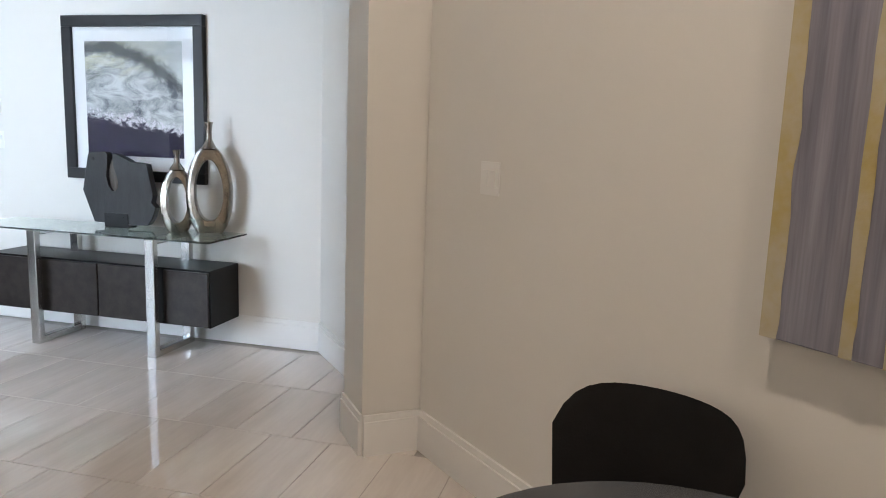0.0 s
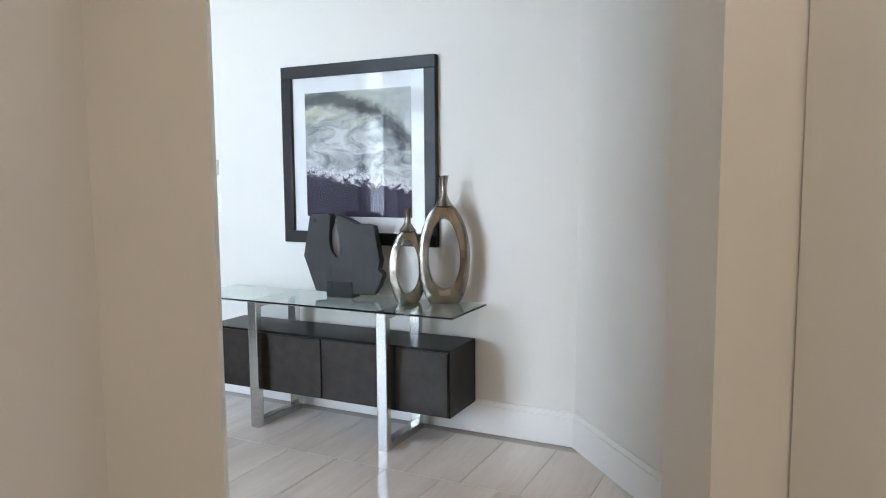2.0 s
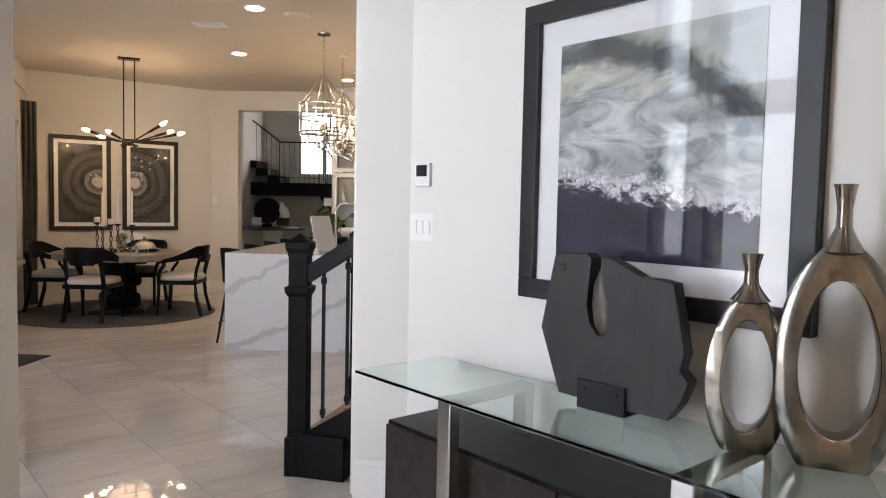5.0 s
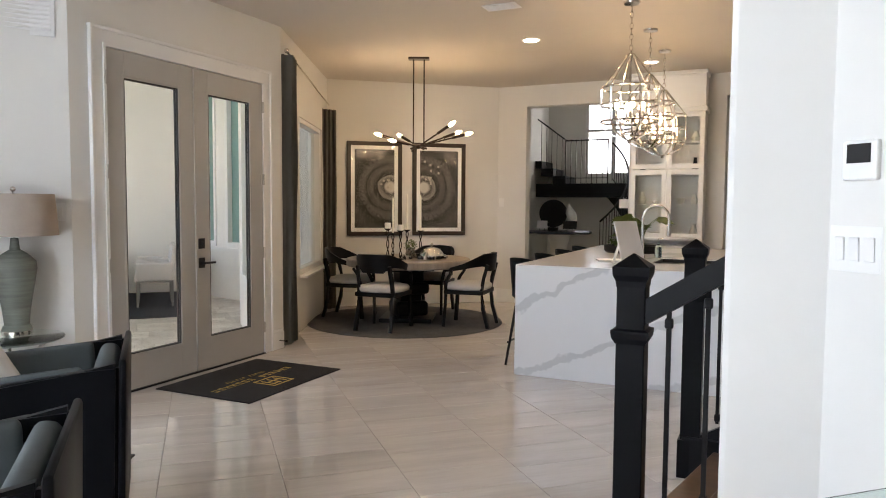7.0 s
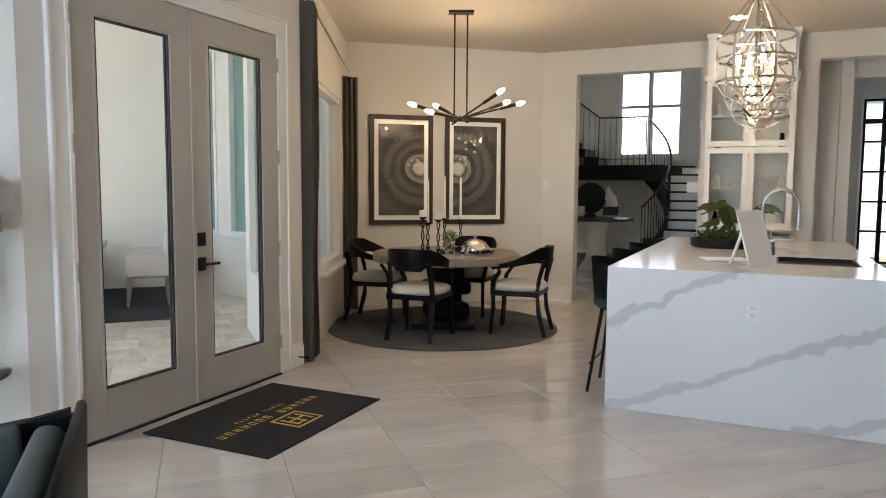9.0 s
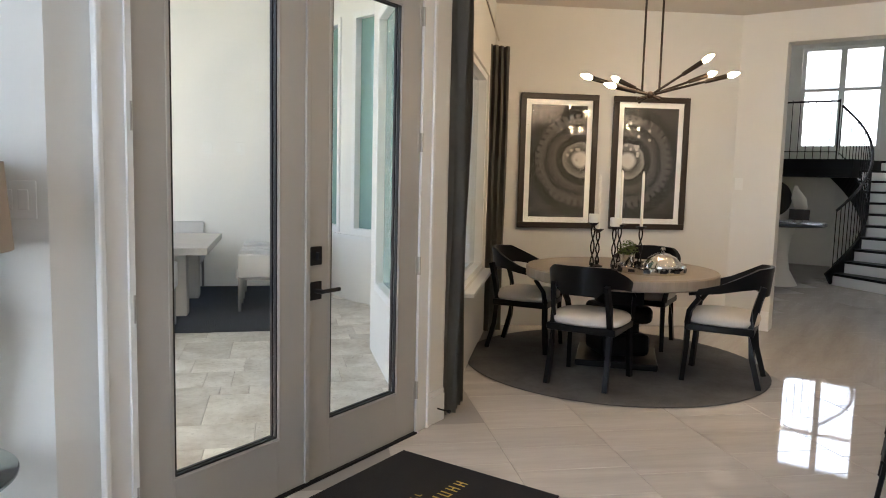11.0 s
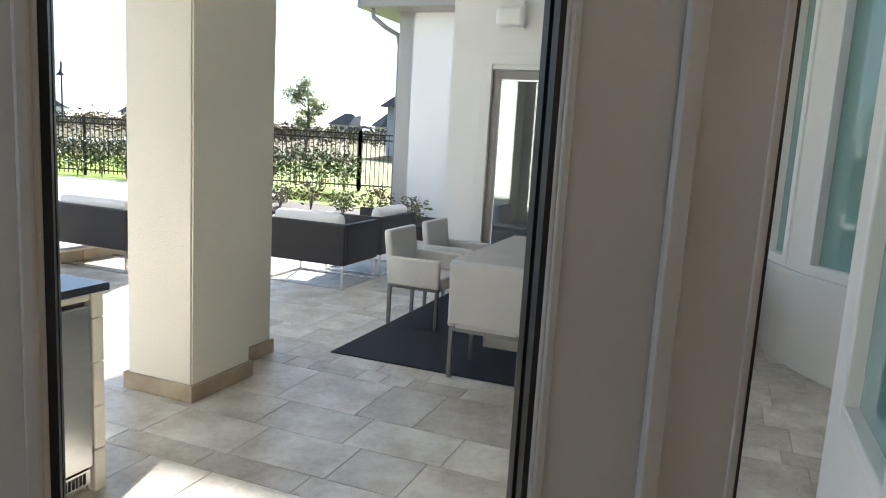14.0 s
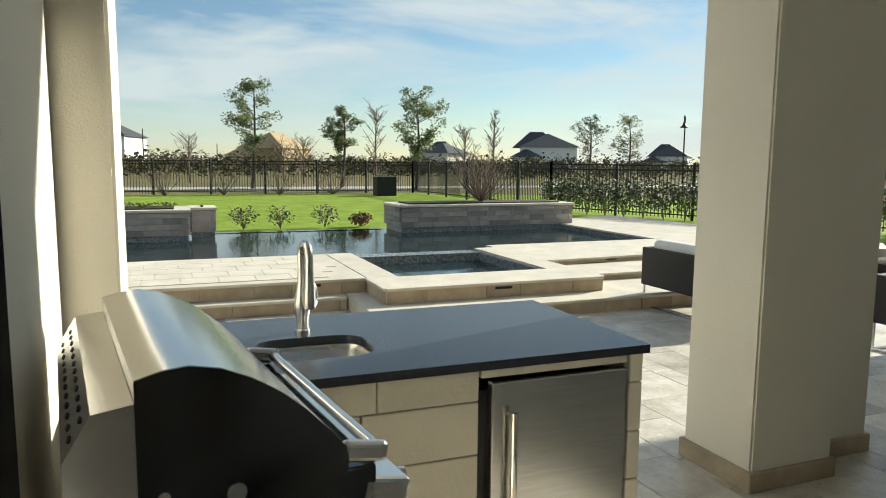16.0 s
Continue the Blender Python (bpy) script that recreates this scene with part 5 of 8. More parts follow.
# cabinets at the far wall
def glass_cabinet():
    g = thing("display_cabinet", pose(-1.35, 9.34, 0), "tall cream kitchen cabinet with glazed doors and crockery", "cabinet")
    w, d = 0.88, 0.34
    for name, sx, sy, sz, x, y, z in (("side_panel", 0.02, d, 1.62, 0.01, -d / 2, 1.81), ("side_panel", 0.02, d, 1.62, w - 0.01, -d / 2, 1.81), ("back_panel", w - 0.04, 0.02, 1.62, w / 2, -0.012, 1.81), ("bottom_panel", w, d, 0.02, w / 2, -d / 2, 0.985), ("top_box", w, d, 0.46, w / 2, -d / 2, 2.85)):
        bm = bm_new()
        box(bm, sx, sy, sz, x, y, z)
        part(name, bm, "trim", g)
    bm = bm_new()
    box(bm, w + 0.06, d + 0.05, 0.06, w / 2, -d / 2 - 0.01, 2.60, bev=0.01)
    box(bm, w + 0.04, d + 0.04, 0.05, w / 2, -d / 2 - 0.01, 3.05, bev=0.01)
    part("cornice", bm, "trim", g)
    for z in (1.42, 1.80, 2.2):
        bm = bm_new()
        box(bm, w - 0.05, d - 0.05, 0.018, w / 2, -d / 2, z)
        part("shelf", bm, "trim", g)
    for x0, x1 in ((0.0, w / 2), (w / 2, w)):
        bm = bm_new()
        for z0, z1 in ((1.0, 1.86), (1.87, 2.57)):
            for x in (x0 + 0.03, x1 - 0.03):
                box(bm, 0.055, 0.02, z1 - z0, x, -d - 0.012, (z0 + z1) / 2)
            for z in (z0 + 0.03, z1 - 0.03):
                box(bm, x1 - x0 - 0.115, 0.02, 0.06, (x0 + x1) / 2, -d - 0.012, z)
        dr = part("door", bm, "trim", g)
        bm = bm_new()
        box(bm, x1 - x0 - 0.1, 0.004, 1.5, (x0 + x1) / 2, -d - 0.012, 1.785)
        part("pane", bm, "pane", dr)
    bm = bm_new()
    box(bm, w + 0.02, d + 0.24, 0.88, w / 2, -(d + 0.24) / 2, 0.44)
    part("base_unit", bm, "trim", g)
    bm = bm_new()
    box(bm, w + 0.06, d + 0.28, 0.03, w / 2, -(d + 0.26) / 2, 0.897)
    part("worktop", bm, "veined", g)
    return g


glass_cabinet()
rnd = random.Random(12)
for z in (1.43, 1.81, 2.21, 0.996):
    for k in range(5):
        r, h = rnd.uniform(0.04, 0.07), rnd.uniform(0.07, 0.2)
        bm = bm_new()
        if k % 2:
            lathe(bm, [(r * 0.5, 0), (r, h * 0.45), (r * 1.05, h * 0.5), (r * 0.95, h * 0.5), (0.001, 0.01)], 18)
        else:
            lathe(bm, [(r * 0.8, 0), (r, h * 0.4), (r * 0.5, h * 0.8), (r * 0.45, h), (r * 0.55, h * 1.03), (0.001, h)], 18)
        part("bowl" if k % 2 else "vase", bm, "wax" if rnd.random() < 0.7 else "granite", None, "white stoneware piece on cabinet shelf", True, pose(-1.35 + 0.12 + k * 0.16, 9.17, z), category="crockery")

# wall oven tower
g = thing("oven_tower", pose(0.70, 9.3, 0), "tall cream cabinet housing a stainless wall oven", "oven cabinet")
bm = bm_new()
box(bm, 0.86, 0.62, 3.05, 0.43, -0.31, 1.525)
part("carcass", bm, "trim", g)
for z0, z1 in ((0.12, 0.62), (1.62, 2.52), (2.56, 2.98)):
    for x0 in (0.02, 0.44):
        bm = bm_new()
        box(bm, 0.40, 0.022, z1 - z0, x0 + 0.20, -0.631, (z0 + z1) / 2, bev=0.004)
        box(bm, 0.28, 0.01, z1 - z0 - 0.12, x0 + 0.20, -0.642, (z0 + z1) / 2)
        part("door", bm, "trim", g)
bm = bm_new()
box(bm, 0.76, 0.025, 0.72, 0.43, -0.632, 1.16, bev=0.004)
ov = part("oven_front", bm, "steel", g)
bm = bm_new()
box(bm, 0.6, 0.006, 0.36, 0.43, -0.647, 1.06)
part("oven_window", bm, "dark", ov)
bm = bm_new()
rod(bm, (0.13, -0.69, 1.33), (0.73, -0.69, 1.33), 0.012, 10)
part("oven_handle", bm, "steel", ov)
# recess and french window beyond the kitchen
wall("wall_recess_left", (-0.25, 9.56), (-0.25, 9.86), 0.10, 0, 3.2, 1)
wall("wall_recess_right", (0.63, 9.56), (0.63, 9.86), 0.10, 0, 3.2, -1)
wall("wall_recess_back", (-0.35, 9.86), (0.73, 9.86), 0.12, 0, 3.2, 1, holes=((0.38, 1.08, 0, 2.66),))
wall("wall_recess_splay", (0.01, 10.0), (0.25, 10.36), 0.10, 0, 3.2, 1)
wall("wall_pantry_left", (0.25, 10.36), (0.25, 12.6), 0.10, 0, 3.2, 1)
wall("wall_pantry_right", (1.35, 9.98), (1.35, 12.72), 0.12, 0, 3.2, -1)
wall("wall_pantry_near", (0.73, 9.86), (1.35, 9.86), 0.12, 0, 3.2, 1)
wall("wall_pantry_end", (0.25, 12.6), (1.35, 12.6), 0.12, 0, 3.2, 1, holes=((0.24, 0.78, 0.35, 2.72),))
bm = bm_new()
box(bm, 1.9, 3.2, 0.08, 0.5, 11.2, 3.245)
part("ceiling_pantry", bm, "ceiling", None, "white painted pantry ceiling", kind="structure", category="ceiling")
g = thing("window_5", pose(0.76, 12.64, 0), "black steel-framed window with divided panes and white casing", "window", kind="structure")
bm = bm_new()
for x in (-0.25, 0.0, 0.25):
    box(bm, 0.035 if x else 0.06, 0.05, 2.36, x, 0, 1.535)
for z in (0.37, 0.82, 1.25, 1.68, 2.11, 2.70):
    box(bm, 0.535, 0.046, 0.032, 0, 0, z)
box(bm, 0.535, 0.047, 0.07, 0, 0, 2.40)
part("window_frame", bm, "blackmetal", g)
for x in (-0.125, 0.125):
    bm = bm_new()
    box(bm, 0.23, 0.005, 2.32, x, 0.01, 1.535)
    part("pane", bm, "pane", g).visible_shadow = False
bm = bm_new()
for x in (-0.31, 0.31):
    box(bm, 0.08, 0.025, 2.52, x, -0.052, 1.55, bev=0.004)
box(bm, 0.54, 0.0255, 0.08, 0, -0.052, 2.77, bev=0.004)
box(bm, 0.54, 0.05, 0.05, 0, -0.06, 0.32, bev=0.004)
part("window_casing", bm, "trim", g)

# ---- the near stair with its newels ----
def newel(name, x, y, z0, h, parent):
    bm = bm_new()
    box(bm, 0.098, 0.098, h - 0.09, x, y, z0 + (h - 0.09) / 2, bev=0.004)
    post = part(name, bm, "blackpaint", parent, "square black newel post with pyramid cap")
    bm = bm_new()
    box(bm, 0.122, 0.122, 0.20, x, y, z0 + 0.10, bev=0.004)
    part("base_block", bm, "blackpaint", post)
    bm = bm_new()
    lathe(bm, [(0.072, h - 0.315), (0.088, h - 0.295), (0.092, h - 0.275), (0.092, h - 0.268), (0.070, h - 0.262)], 4, x, y, z0)
    bmesh.ops.rotate(bm, cent=(x, y, 0), matrix=Matrix.Rotation(radians(45), 3, "Z"), verts=bm.verts)
    part("collar", bm, "blackpaint", post)
    bm = bm_new()
    lathe(bm, [(0.072, h - 0.115), (0.074, h - 0.095), (0.087, h - 0.075), (0.089, h - 0.045), (0.076, h - 0.038), (0.004, h)], 4, x, y, z0)
    bmesh.ops.rotate(bm, cent=(x, y, 0), matrix=Matrix.Rotation(radians(45), 3, "Z"), verts=bm.verts)
    part("cap", bm, "blackpaint", post)
    return post


M["blackpaint"] = mat("satin_black_paint", (0.004, 0.0045, 0.006), 0.42, spec=0.16, vary=0.25, vscale=5, bump=0.02, bscale=60)
M["treadwood"] = mat("red_brown_oak_tread", (0.13, 0.055, 0.025), 0.3, vary=0.4, vscale=5, stretch=(1, 8, 1))
g = thing("staircase", pose(0, 0, 0), "black stair with square newels, iron balusters and oak treads", "staircase")
SD = Vector((0.93, -0.20, 0)).normalized()
for k in range(4):
    bm = bm_new()
    c = Vector((0.10, 2.88, 0)) + SD * (0.27 * k)
    box(bm, 0.30, 1.25, 0.04, c.x, c.y, 0.17 * (k + 1) - 0.02, rz=math.degrees(math.atan2(SD.y, SD.x)), bev=0.008)
    part("tread", bm, "treadwood", g)
    bm = bm_new()
    box(bm, 0.02, 1.22, 0.13, c.x - 0.13, c.y + 0.02, 0.17 * (k + 1) - 0.105, rz=math.degrees(math.atan2(SD.y, SD.x)))
    part("riser", bm, "blackpaint", g)
for x0, y0 in ((-0.14, 2.23), (-0.05, 3.52)):
    base = Vector((x0, y0, 0))
    newel("newel_post", base.x, base.y, 0.0, 1.235, g)
    top = base + SD * 1.5 + Vector((0, 0, 1.02 + 0.92))
    bm = bm_new()
    a = base + SD * 0.03 + Vector((0, 0, 1.02))
    sweep(bm, [a, a + (top - a)], 0.065, 0.075)
    part("handrail", bm, "blackpaint", g)
    bm = bm_new()
    b0 = base + SD * 0.0 + Vector((0, 0, 0.11))
    box(bm, 0.30, 0.13, 0.22, base.x + 0.12, base.y - 0.02, 0.11, rz=-12, bev=0.006)
    sweep(bm, [base + Vector((0.05, -0.01, 0.14)), base + SD * 1.5 + Vector((0, 0, 1.02))], 0.05, 0.15)
    part("stringer", bm, "blackpaint", g)
    for k in range(1, 9):
        p = base + SD * (0.13 * k)
        lo, hi = 0.22 + 0.62 * 0.13 * k, 1.0 + 0.62 * 0.13 * k
        bm = bm_new()
        box(bm, 0.016, 0.016, hi - lo, p.x, p.y, (lo + hi) / 2)
        for z in (lo + 0.03, hi - 0.08):
            box(bm, 0.028, 0.028, 0.035, p.x, p.y, z, bev=0.006)
        part("baluster", bm, "blackmetal", g)

# ---- the hall beyond with its winding stair ----
def hall():
    wall("wall_hall_far", (-4.6, 16.3), (1.2, 16.3), 0.2, 0, 6.0, 1, holes=((0.9, 2.2, 2.1, 3.9),))
    wall("wall_hall_left", (-4.6, 9.7), (-4.6, 16.3), 0.2, 0, 6.0, 1)
    wall("wall_hall_right", (-0.02, 9.7), (-0.02, 16.3), 0.12, 0, 6.0, -1)
    bm = bm_new()
    box(bm, 6, 7.2, 0.1, -2.0, 12.9, 6.05)
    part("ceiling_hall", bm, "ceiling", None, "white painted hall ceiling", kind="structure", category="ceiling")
    wall("wall_hall_upper", (-4.6, 9.56), (1.2, 9.56), 0.1, 4.1, 6.0, 1)
    g = thing("curved_staircase", pose(0, 0, 0), "winding black and white stair with iron balustrade", "staircase")
    C = Vector((-4.0, 14.6, 0))
    R0, R1 = 1.62, 2.55
    rise, n = 0.172, 11
    a0, a1 = -38, 50
    for k in range(n):
        b0, b1 = radians(a0 + (a1 - a0) * k / n), radians(a0 + (a1 - a0) * (k + 1) / n)
        z = rise * (k + 1)
        for nm, zz0, zz1, mt, ra, rb in (("tread", z - 0.035, z, "black", R0 - 0.03, R1), ("riser_block", z - rise, z - 0.036, "trim", R0, R1 - 0.02)):
            bm = bm_new()
            prism(bm, [(C.x + r * math.cos(b), C.y + r * math.sin(b)) for r, b in ((ra, b0), (rb, b0), (rb, b1), (ra, b1))], zz0, zz1)
            part(nm, bm, mt, g)
    # curved skirt, rail and balusters on the open inner side
    zt = rise * n
    pts = [(radians(a0 + (a1 - a0) * i / 30), rise + (zt - rise) * i / 30) for i in range(31)]
    bm = bm_new()
    sweep(bm, [(C.x + (R0 - 0.05) * math.cos(b), C.y + (R0 - 0.05) * math.sin(b), z - 0.16) for b, z in pts], 0.03, 0.36)
    part("stringer", bm, "black", g)
    bm = bm_new()
    lo = [bm.verts.new((C.x + (R0 - 0.02) * math.cos(b), C.y + (R0 - 0.02) * math.sin(b), 0)) for b, z in pts]
    hi = [bm.verts.new((C.x + (R0 - 0.02) * math.cos(b), C.y + (R0 - 0.02) * math.sin(b), max(0.01, z - 0.2))) for b, z in pts]
    for i in range(30):
        bm.faces.new((lo[i], lo[i + 1], hi[i + 1], hi[i]))
    bmesh.ops.solidify(bm, geom=bm.faces[:], thickness=0.04)
    part("soffit_wall", bm, "wall", g, "white curved wall under the stair")
    bm = bm_new()
    tube(bm, [(C.x + (R0 - 0.02) * math.cos(b), C.y + (R0 - 0.02) * math.sin(b), z + 0.92) for b, z in pts], 0.02, 8)
    part("handrail", bm, "blackmetal", g, "", True)
    bm = bm_new()
    tube(bm, [(C.x + (R0 - 0.02) * math.cos(b), C.y + (R0 - 0.02) * math.sin(b), z + 0.12) for b, z in pts], 0.008, 6)
    part("bottom_rail", bm, "blackmetal", g, "", True)
    for i in range(0, 31, 1):
        b, z = pts[i]
        bm = bm_new()
        box(bm, 0.012, 0.012, 0.84, C.x + (R0 - 0.02) * math.cos(b), C.y + (R0 - 0.02) * math.sin(b), z + 0.5)
        part("baluster", bm, "blackmetal", g)
    # landing with straight balustrade, and the upper flight
    lx1 = C.x + R0 * math.cos(radians(a1))
    ly = C.y + R0 * math.sin(radians(a1)) - 0.55
    bm = bm_new()
    prism(bm, [(-4.58, ly), (lx1 + 0.25, ly), (lx1 + 0.7, 16.28), (-4.58, 16.28)], zt - 0.30, zt)
    part("landing", bm, "black", g)
    bm = bm_new()
    rod(bm, (-3.9, ly, zt + 0.95), (lx1, ly, zt + 0.95), 0.016, 8)
    part("handrail", bm, "blackmetal", g)
    bm = bm_new()
    rod(bm, (-3.9, ly, zt + 0.12), (lx1, ly, zt + 0.12), 0.008, 8)
    part("bottom_rail", bm, "blackmetal", g)
    for k in range(9):
        x = -3.9 + (lx1 + 3.9) * k / 8
        bm = bm_new()
        s = 0.024 if k in (0, 8) else 0.012
        box(bm, s, s, 0.98, x, ly, zt + 0.49)
        part("baluster", bm, "blackmetal", g)
    for k in range(4):
        bm = bm_new()
        box(bm, 0.28, 0.9, 0.17, -4.05 - 0.27 * k, ly + 0.45, zt + 0.085 + 0.17 * k)
        part("upper_step", bm, "black", g)
    bm = bm_new()
    rod(bm, (-3.92, ly, zt + 0.98), (-4.55, ly, zt + 1.45), 0.016, 8)
    for k in range(5):
        x = -3.98 - 0.12 * k
        rod(bm, (x, ly, zt + 0.1 + 0.1 * k), (x, ly, zt + 1.0 + 0.09 * k), 0.006, 6)
    part("upper_rail", bm, "blackmetal", g)
    w = thing("window_6", pose(-3.05, 16.36, 0), "white-framed divided hall window over the landing", "window", kind="structure")
    bm = bm_new()
    for x in (-0.62, 0.0, 0.62):
        box(bm, 0.07 if x else 0.10, 0.08, 1.8, x, 0, 3.0)
    for z in (2.13, 3.15, 3.87):
        box(bm, 1.18, 0.075, 0.06, 0, 0, z)
    part("window_frame", bm, "trim", w)
    for x in (-0.31, 0.31):
        bm = bm_new()
        box(bm, 0.54, 0.005, 1.7, x, 0.01, 3.0)
        part("pane", bm, "pane", w).visible_shadow = False
    # demi-lune table and ornaments
    t = thing("hall_table", pose(-3.42, 13.1, 0), "grey stone-topped table on white tapered pedestal", "table")
    bm = bm_new()
    lathe(bm, [(0.60, 0.86), (0.63, 0.875), (0.63, 0.90), (0.61, 0.915), (0.001, 0.915)], 40)
    part("tabletop", bm, "granite", t, "", True)
    bm = bm_new()
    lathe(bm, [(0.30, 0), (0.29, 0.02), (0.18, 0.22), (0.15, 0.42), (0.17, 0.66), (0.23, 0.86)], 32)
    part("pedestal", bm, "wax", t, "", True)
    s = thing("disc_sculpture", pose(-3.55, 13.15, 0.916, 0, 0, 10), "round black disc sculpture on small base", "sculpture")
    bm = bm_new()
    cyl(bm, 0.27, 0.27, 0.07, seg=40, m=pose(0, 0, 0.33, 90))
    part("disc", bm, "black", s, "", True)
    bm = bm_new()
    box(bm, 0.2, 0.12, 0.06, 0, 0, 0.03, bev=0.004)
    part("base", bm, "black", s)
    bm = bm_new()
    lathe(bm, [(0.04, 0), (0.06, 0.02), (0.03, 0.1), (0.09, 0.22), (0.10, 0.34), (0.03, 0.48), (0.02, 0.52)], 20)
    for v in bm.verts:
        v.co.x += 0.04 * math.sin(v.co.z * 9)
    part("shell_ornament", bm, "wax", None, "upright cream shell-like ornament on table", True, pose(-3.18, 13.05, 0.916), category="ornament")
    for x, w, mt in ((-3.66, 0.2, "mount"), (-3.12, 0.26, "darkwood")):
        e = thing("photo_stand", pose(x, 12.78, 0.916), "small framed photo card on easel stand", "photo stand")
        bm = bm_new()
        box(bm, w, 0.012, 0.15, 0, 0, 0.12, rx=-10)
        part("card", bm, mt, e)
        bm = bm_new()
        for dx in (-0.05, 0.05):
            rod(bm, (dx, -0.03, 0), (dx, 0.02, 0.1), 0.004, 6)
        part("easel", bm, "blackmetal", e)


hall()


# ---- living room corner by the doors ----
M["celadon"] = mat("celadon_glaze", (0.20, 0.22, 0.19), 0.18, vary=0.35, vscale=3, stretch=(1, 1, 16), bump=0.3, bscale=8)
M["linen"] = mat("taupe_linen", (0.42, 0.36, 0.31), 0.9, vary=0.1, vscale=10, bump=0.3, bscale=260)
g = thing("side_table", pose(-4.02, 2.56, 0), "round glass side table on curved metal legs", "side table")
bm = bm_new()
lathe(bm, [(0.30, 0.535), (0.305, 0.54), (0.305, 0.548), (0.30, 0.552), (0.001, 0.552)], 48)
part("glass_top", bm, "glasstop", g, "", True)
for k in range(3):
    a = 2 * math.pi * k / 3 + 0.5
    bm = bm_new()
    tube(bm, [(r * math.cos(a), r * math.sin(a), z) for r, z in ((0.26, 0.0), (0.14, 0.10), (0.07, 0.25), (0.10, 0.40), (0.22, 0.53))], 0.012, 8)
    part("leg", bm, "chrome", g, "", True)
g = thing("table_lamp", pose(-4.10, 2.66, 0.553), "glazed grey-green lamp with wide fabric drum shade", "lamp")
bm = bm_new()
lathe(bm, [(0.085, 0.0), (0.09, 0.025), (0.082, 0.05), (0.072, 0.06), (0.082, 0.16), (0.11, 0.33), (0.125, 0.42), (0.12, 0.47), (0.07, 0.52), (0.03, 0.545), (0.022, 0.62)], 40)
part("lamp_base", bm, "celadon", g, "ribbed celadon glazed base", True)
bm = bm_new()
lathe(bm, [(0.092, 0), (0.092, 0.022), (0.08, 0.03)], 32)
part("foot", bm, "chrome", g, "", True)
bm = bm_new()
lathe(bm, [(0.255, 0.635), (0.235, 0.90), (0.231, 0.90), (0.251, 0.635)], 48)
part("shade", bm, "linen", g, "pale taupe linen drum shade", True)
bm = bm_new()
rod(bm, (0, 0, 0.6), (0, 0, 0.93), 0.006, 8)
bmesh.ops.create_icosphere(bm, subdivisions=2, radius=0.018, matrix=Matrix.Translation((0, 0, 0.93)))
for k in range(3):
    rod(bm, (0, 0, 0.89), (0.232 * math.cos(k * 2.09), 0.232 * math.sin(k * 2.09), 0.89), 0.003, 6)
part("finial", bm, "chrome", g, "", True)


def armchair(m, label):
    g = thing("armchair", m, label, "armchair", "grey armchairs by the doors")
    for s in (-1, 1):
        bm = bm_new()
        out = [(-0.42, 0.08), (0.40, 0.08), (0.42, 0.50), (0.38, 0.53), (-0.30, 0.58), (-0.44, 0.60)]
        va = [bm.verts.new((s * 0.36, y, z)) for y, z in out]
        vb = [bm.verts.new((s * 0.42, y, z)) for y, z in out]
        n = len(out)
        for i in range(n):
            bm.faces.new((va[i], va[(i + 1) % n], vb[(i + 1) % n], vb[i]))
        bm.faces.new(va)
        bm.faces.new(vb)
        bmesh.ops.bevel(bm, geom=bm.edges[:], offset=0.014, segments=2, affect="EDGES")
        part("side_panel", bm, "blackpaint", g, "dark lacquered side panel", True)
    bm = bm_new()
    box(bm, 0.71, 0.10, 0.36, 0, -0.36, 0.40, rx=6, bev=0.04, seg=4)
    part("backrest", bm, "grey_leather", g, "", True)
    for s in (-1, 1):
        bm = bm_new()
        box(bm, 0.05, 0.68, 0.30, s * 0.335, 0.03, 0.42, rx=-3, bev=0.022, seg=3)
        part("arm_pad", bm, "grey_leather", g, "grey-green velvet arm lining", True)
    bm = bm_new()
    box(bm, 0.84, 0.03, 0.53, 0, -0.445, 0.345, rx=2, bev=0.012)
    part("back_panel", bm, "blackpaint", g, "dark lacquered back panel", True)
    bm = bm_new()
    box(bm, 0.70, 0.72, 0.16, 0, 0.02, 0.27, bev=0.045, seg=4)
    part("seat_cushion", bm, "grey_leather", g, "", True)
    for x in (-0.36, 0.36):
        for y in (-0.38, 0.36):
            bm = bm_new()
            cyl(bm, 0.015, 0.022, 0.12, x, y, 0, 12)
            part("leg", bm, "blackmetal", g)
    return g


CHAIR_SIZE = Matrix.Diagonal((0.80, 0.92, 1.33, 1))
armchair(pose(-2.44, 1.51, 0, 0, 0, 137) @ CHAIR_SIZE, "grey upholstered armchair with dark panelled sides")
armchair(pose(-1.64, 0.62, 0, 0, 0, 137) @ CHAIR_SIZE, "grey upholstered armchair with dark outer panels")
g = thing("scatter_cushion", pose(-2.56, 1.56, 0.64, 62, 0, 150), "white and grey patterned scatter cushion on armchair", "cushion")
bm = bm_new()
box(bm, 0.40, 0.40, 0.13, bev=0.06, seg=4)
part("cover", bm, "whitecushion", g, "", True)
bm = bm_new()
box(bm, 2.6, 2.2, 0.012, 0, 0, 0.006, bev=0.004)
part("living_rug", bm, "rug", None, "grey low-pile area rug under the armchairs", m=pose(-3.5, 0.9, 0, 0, 0, 28), category="rug")
# door stop on the skirting
bm = bm_new()
rod(bm, (0, 0, 0), (0.075, 0, 0), 0.005, 8)
rod(bm, (0.075, 0, 0), (0.088, 0, 0), 0.011, 10)
part("door_stop", bm, "blackmetal", None, "small black door stop on baseboard", m=pose(-3.982, 5.2, 0.08), category="door stop")

# ---- outside; local x runs out from the house along the patio, y towards the pool ----
OUT = along((-0.045, 0, 0), 137.0)


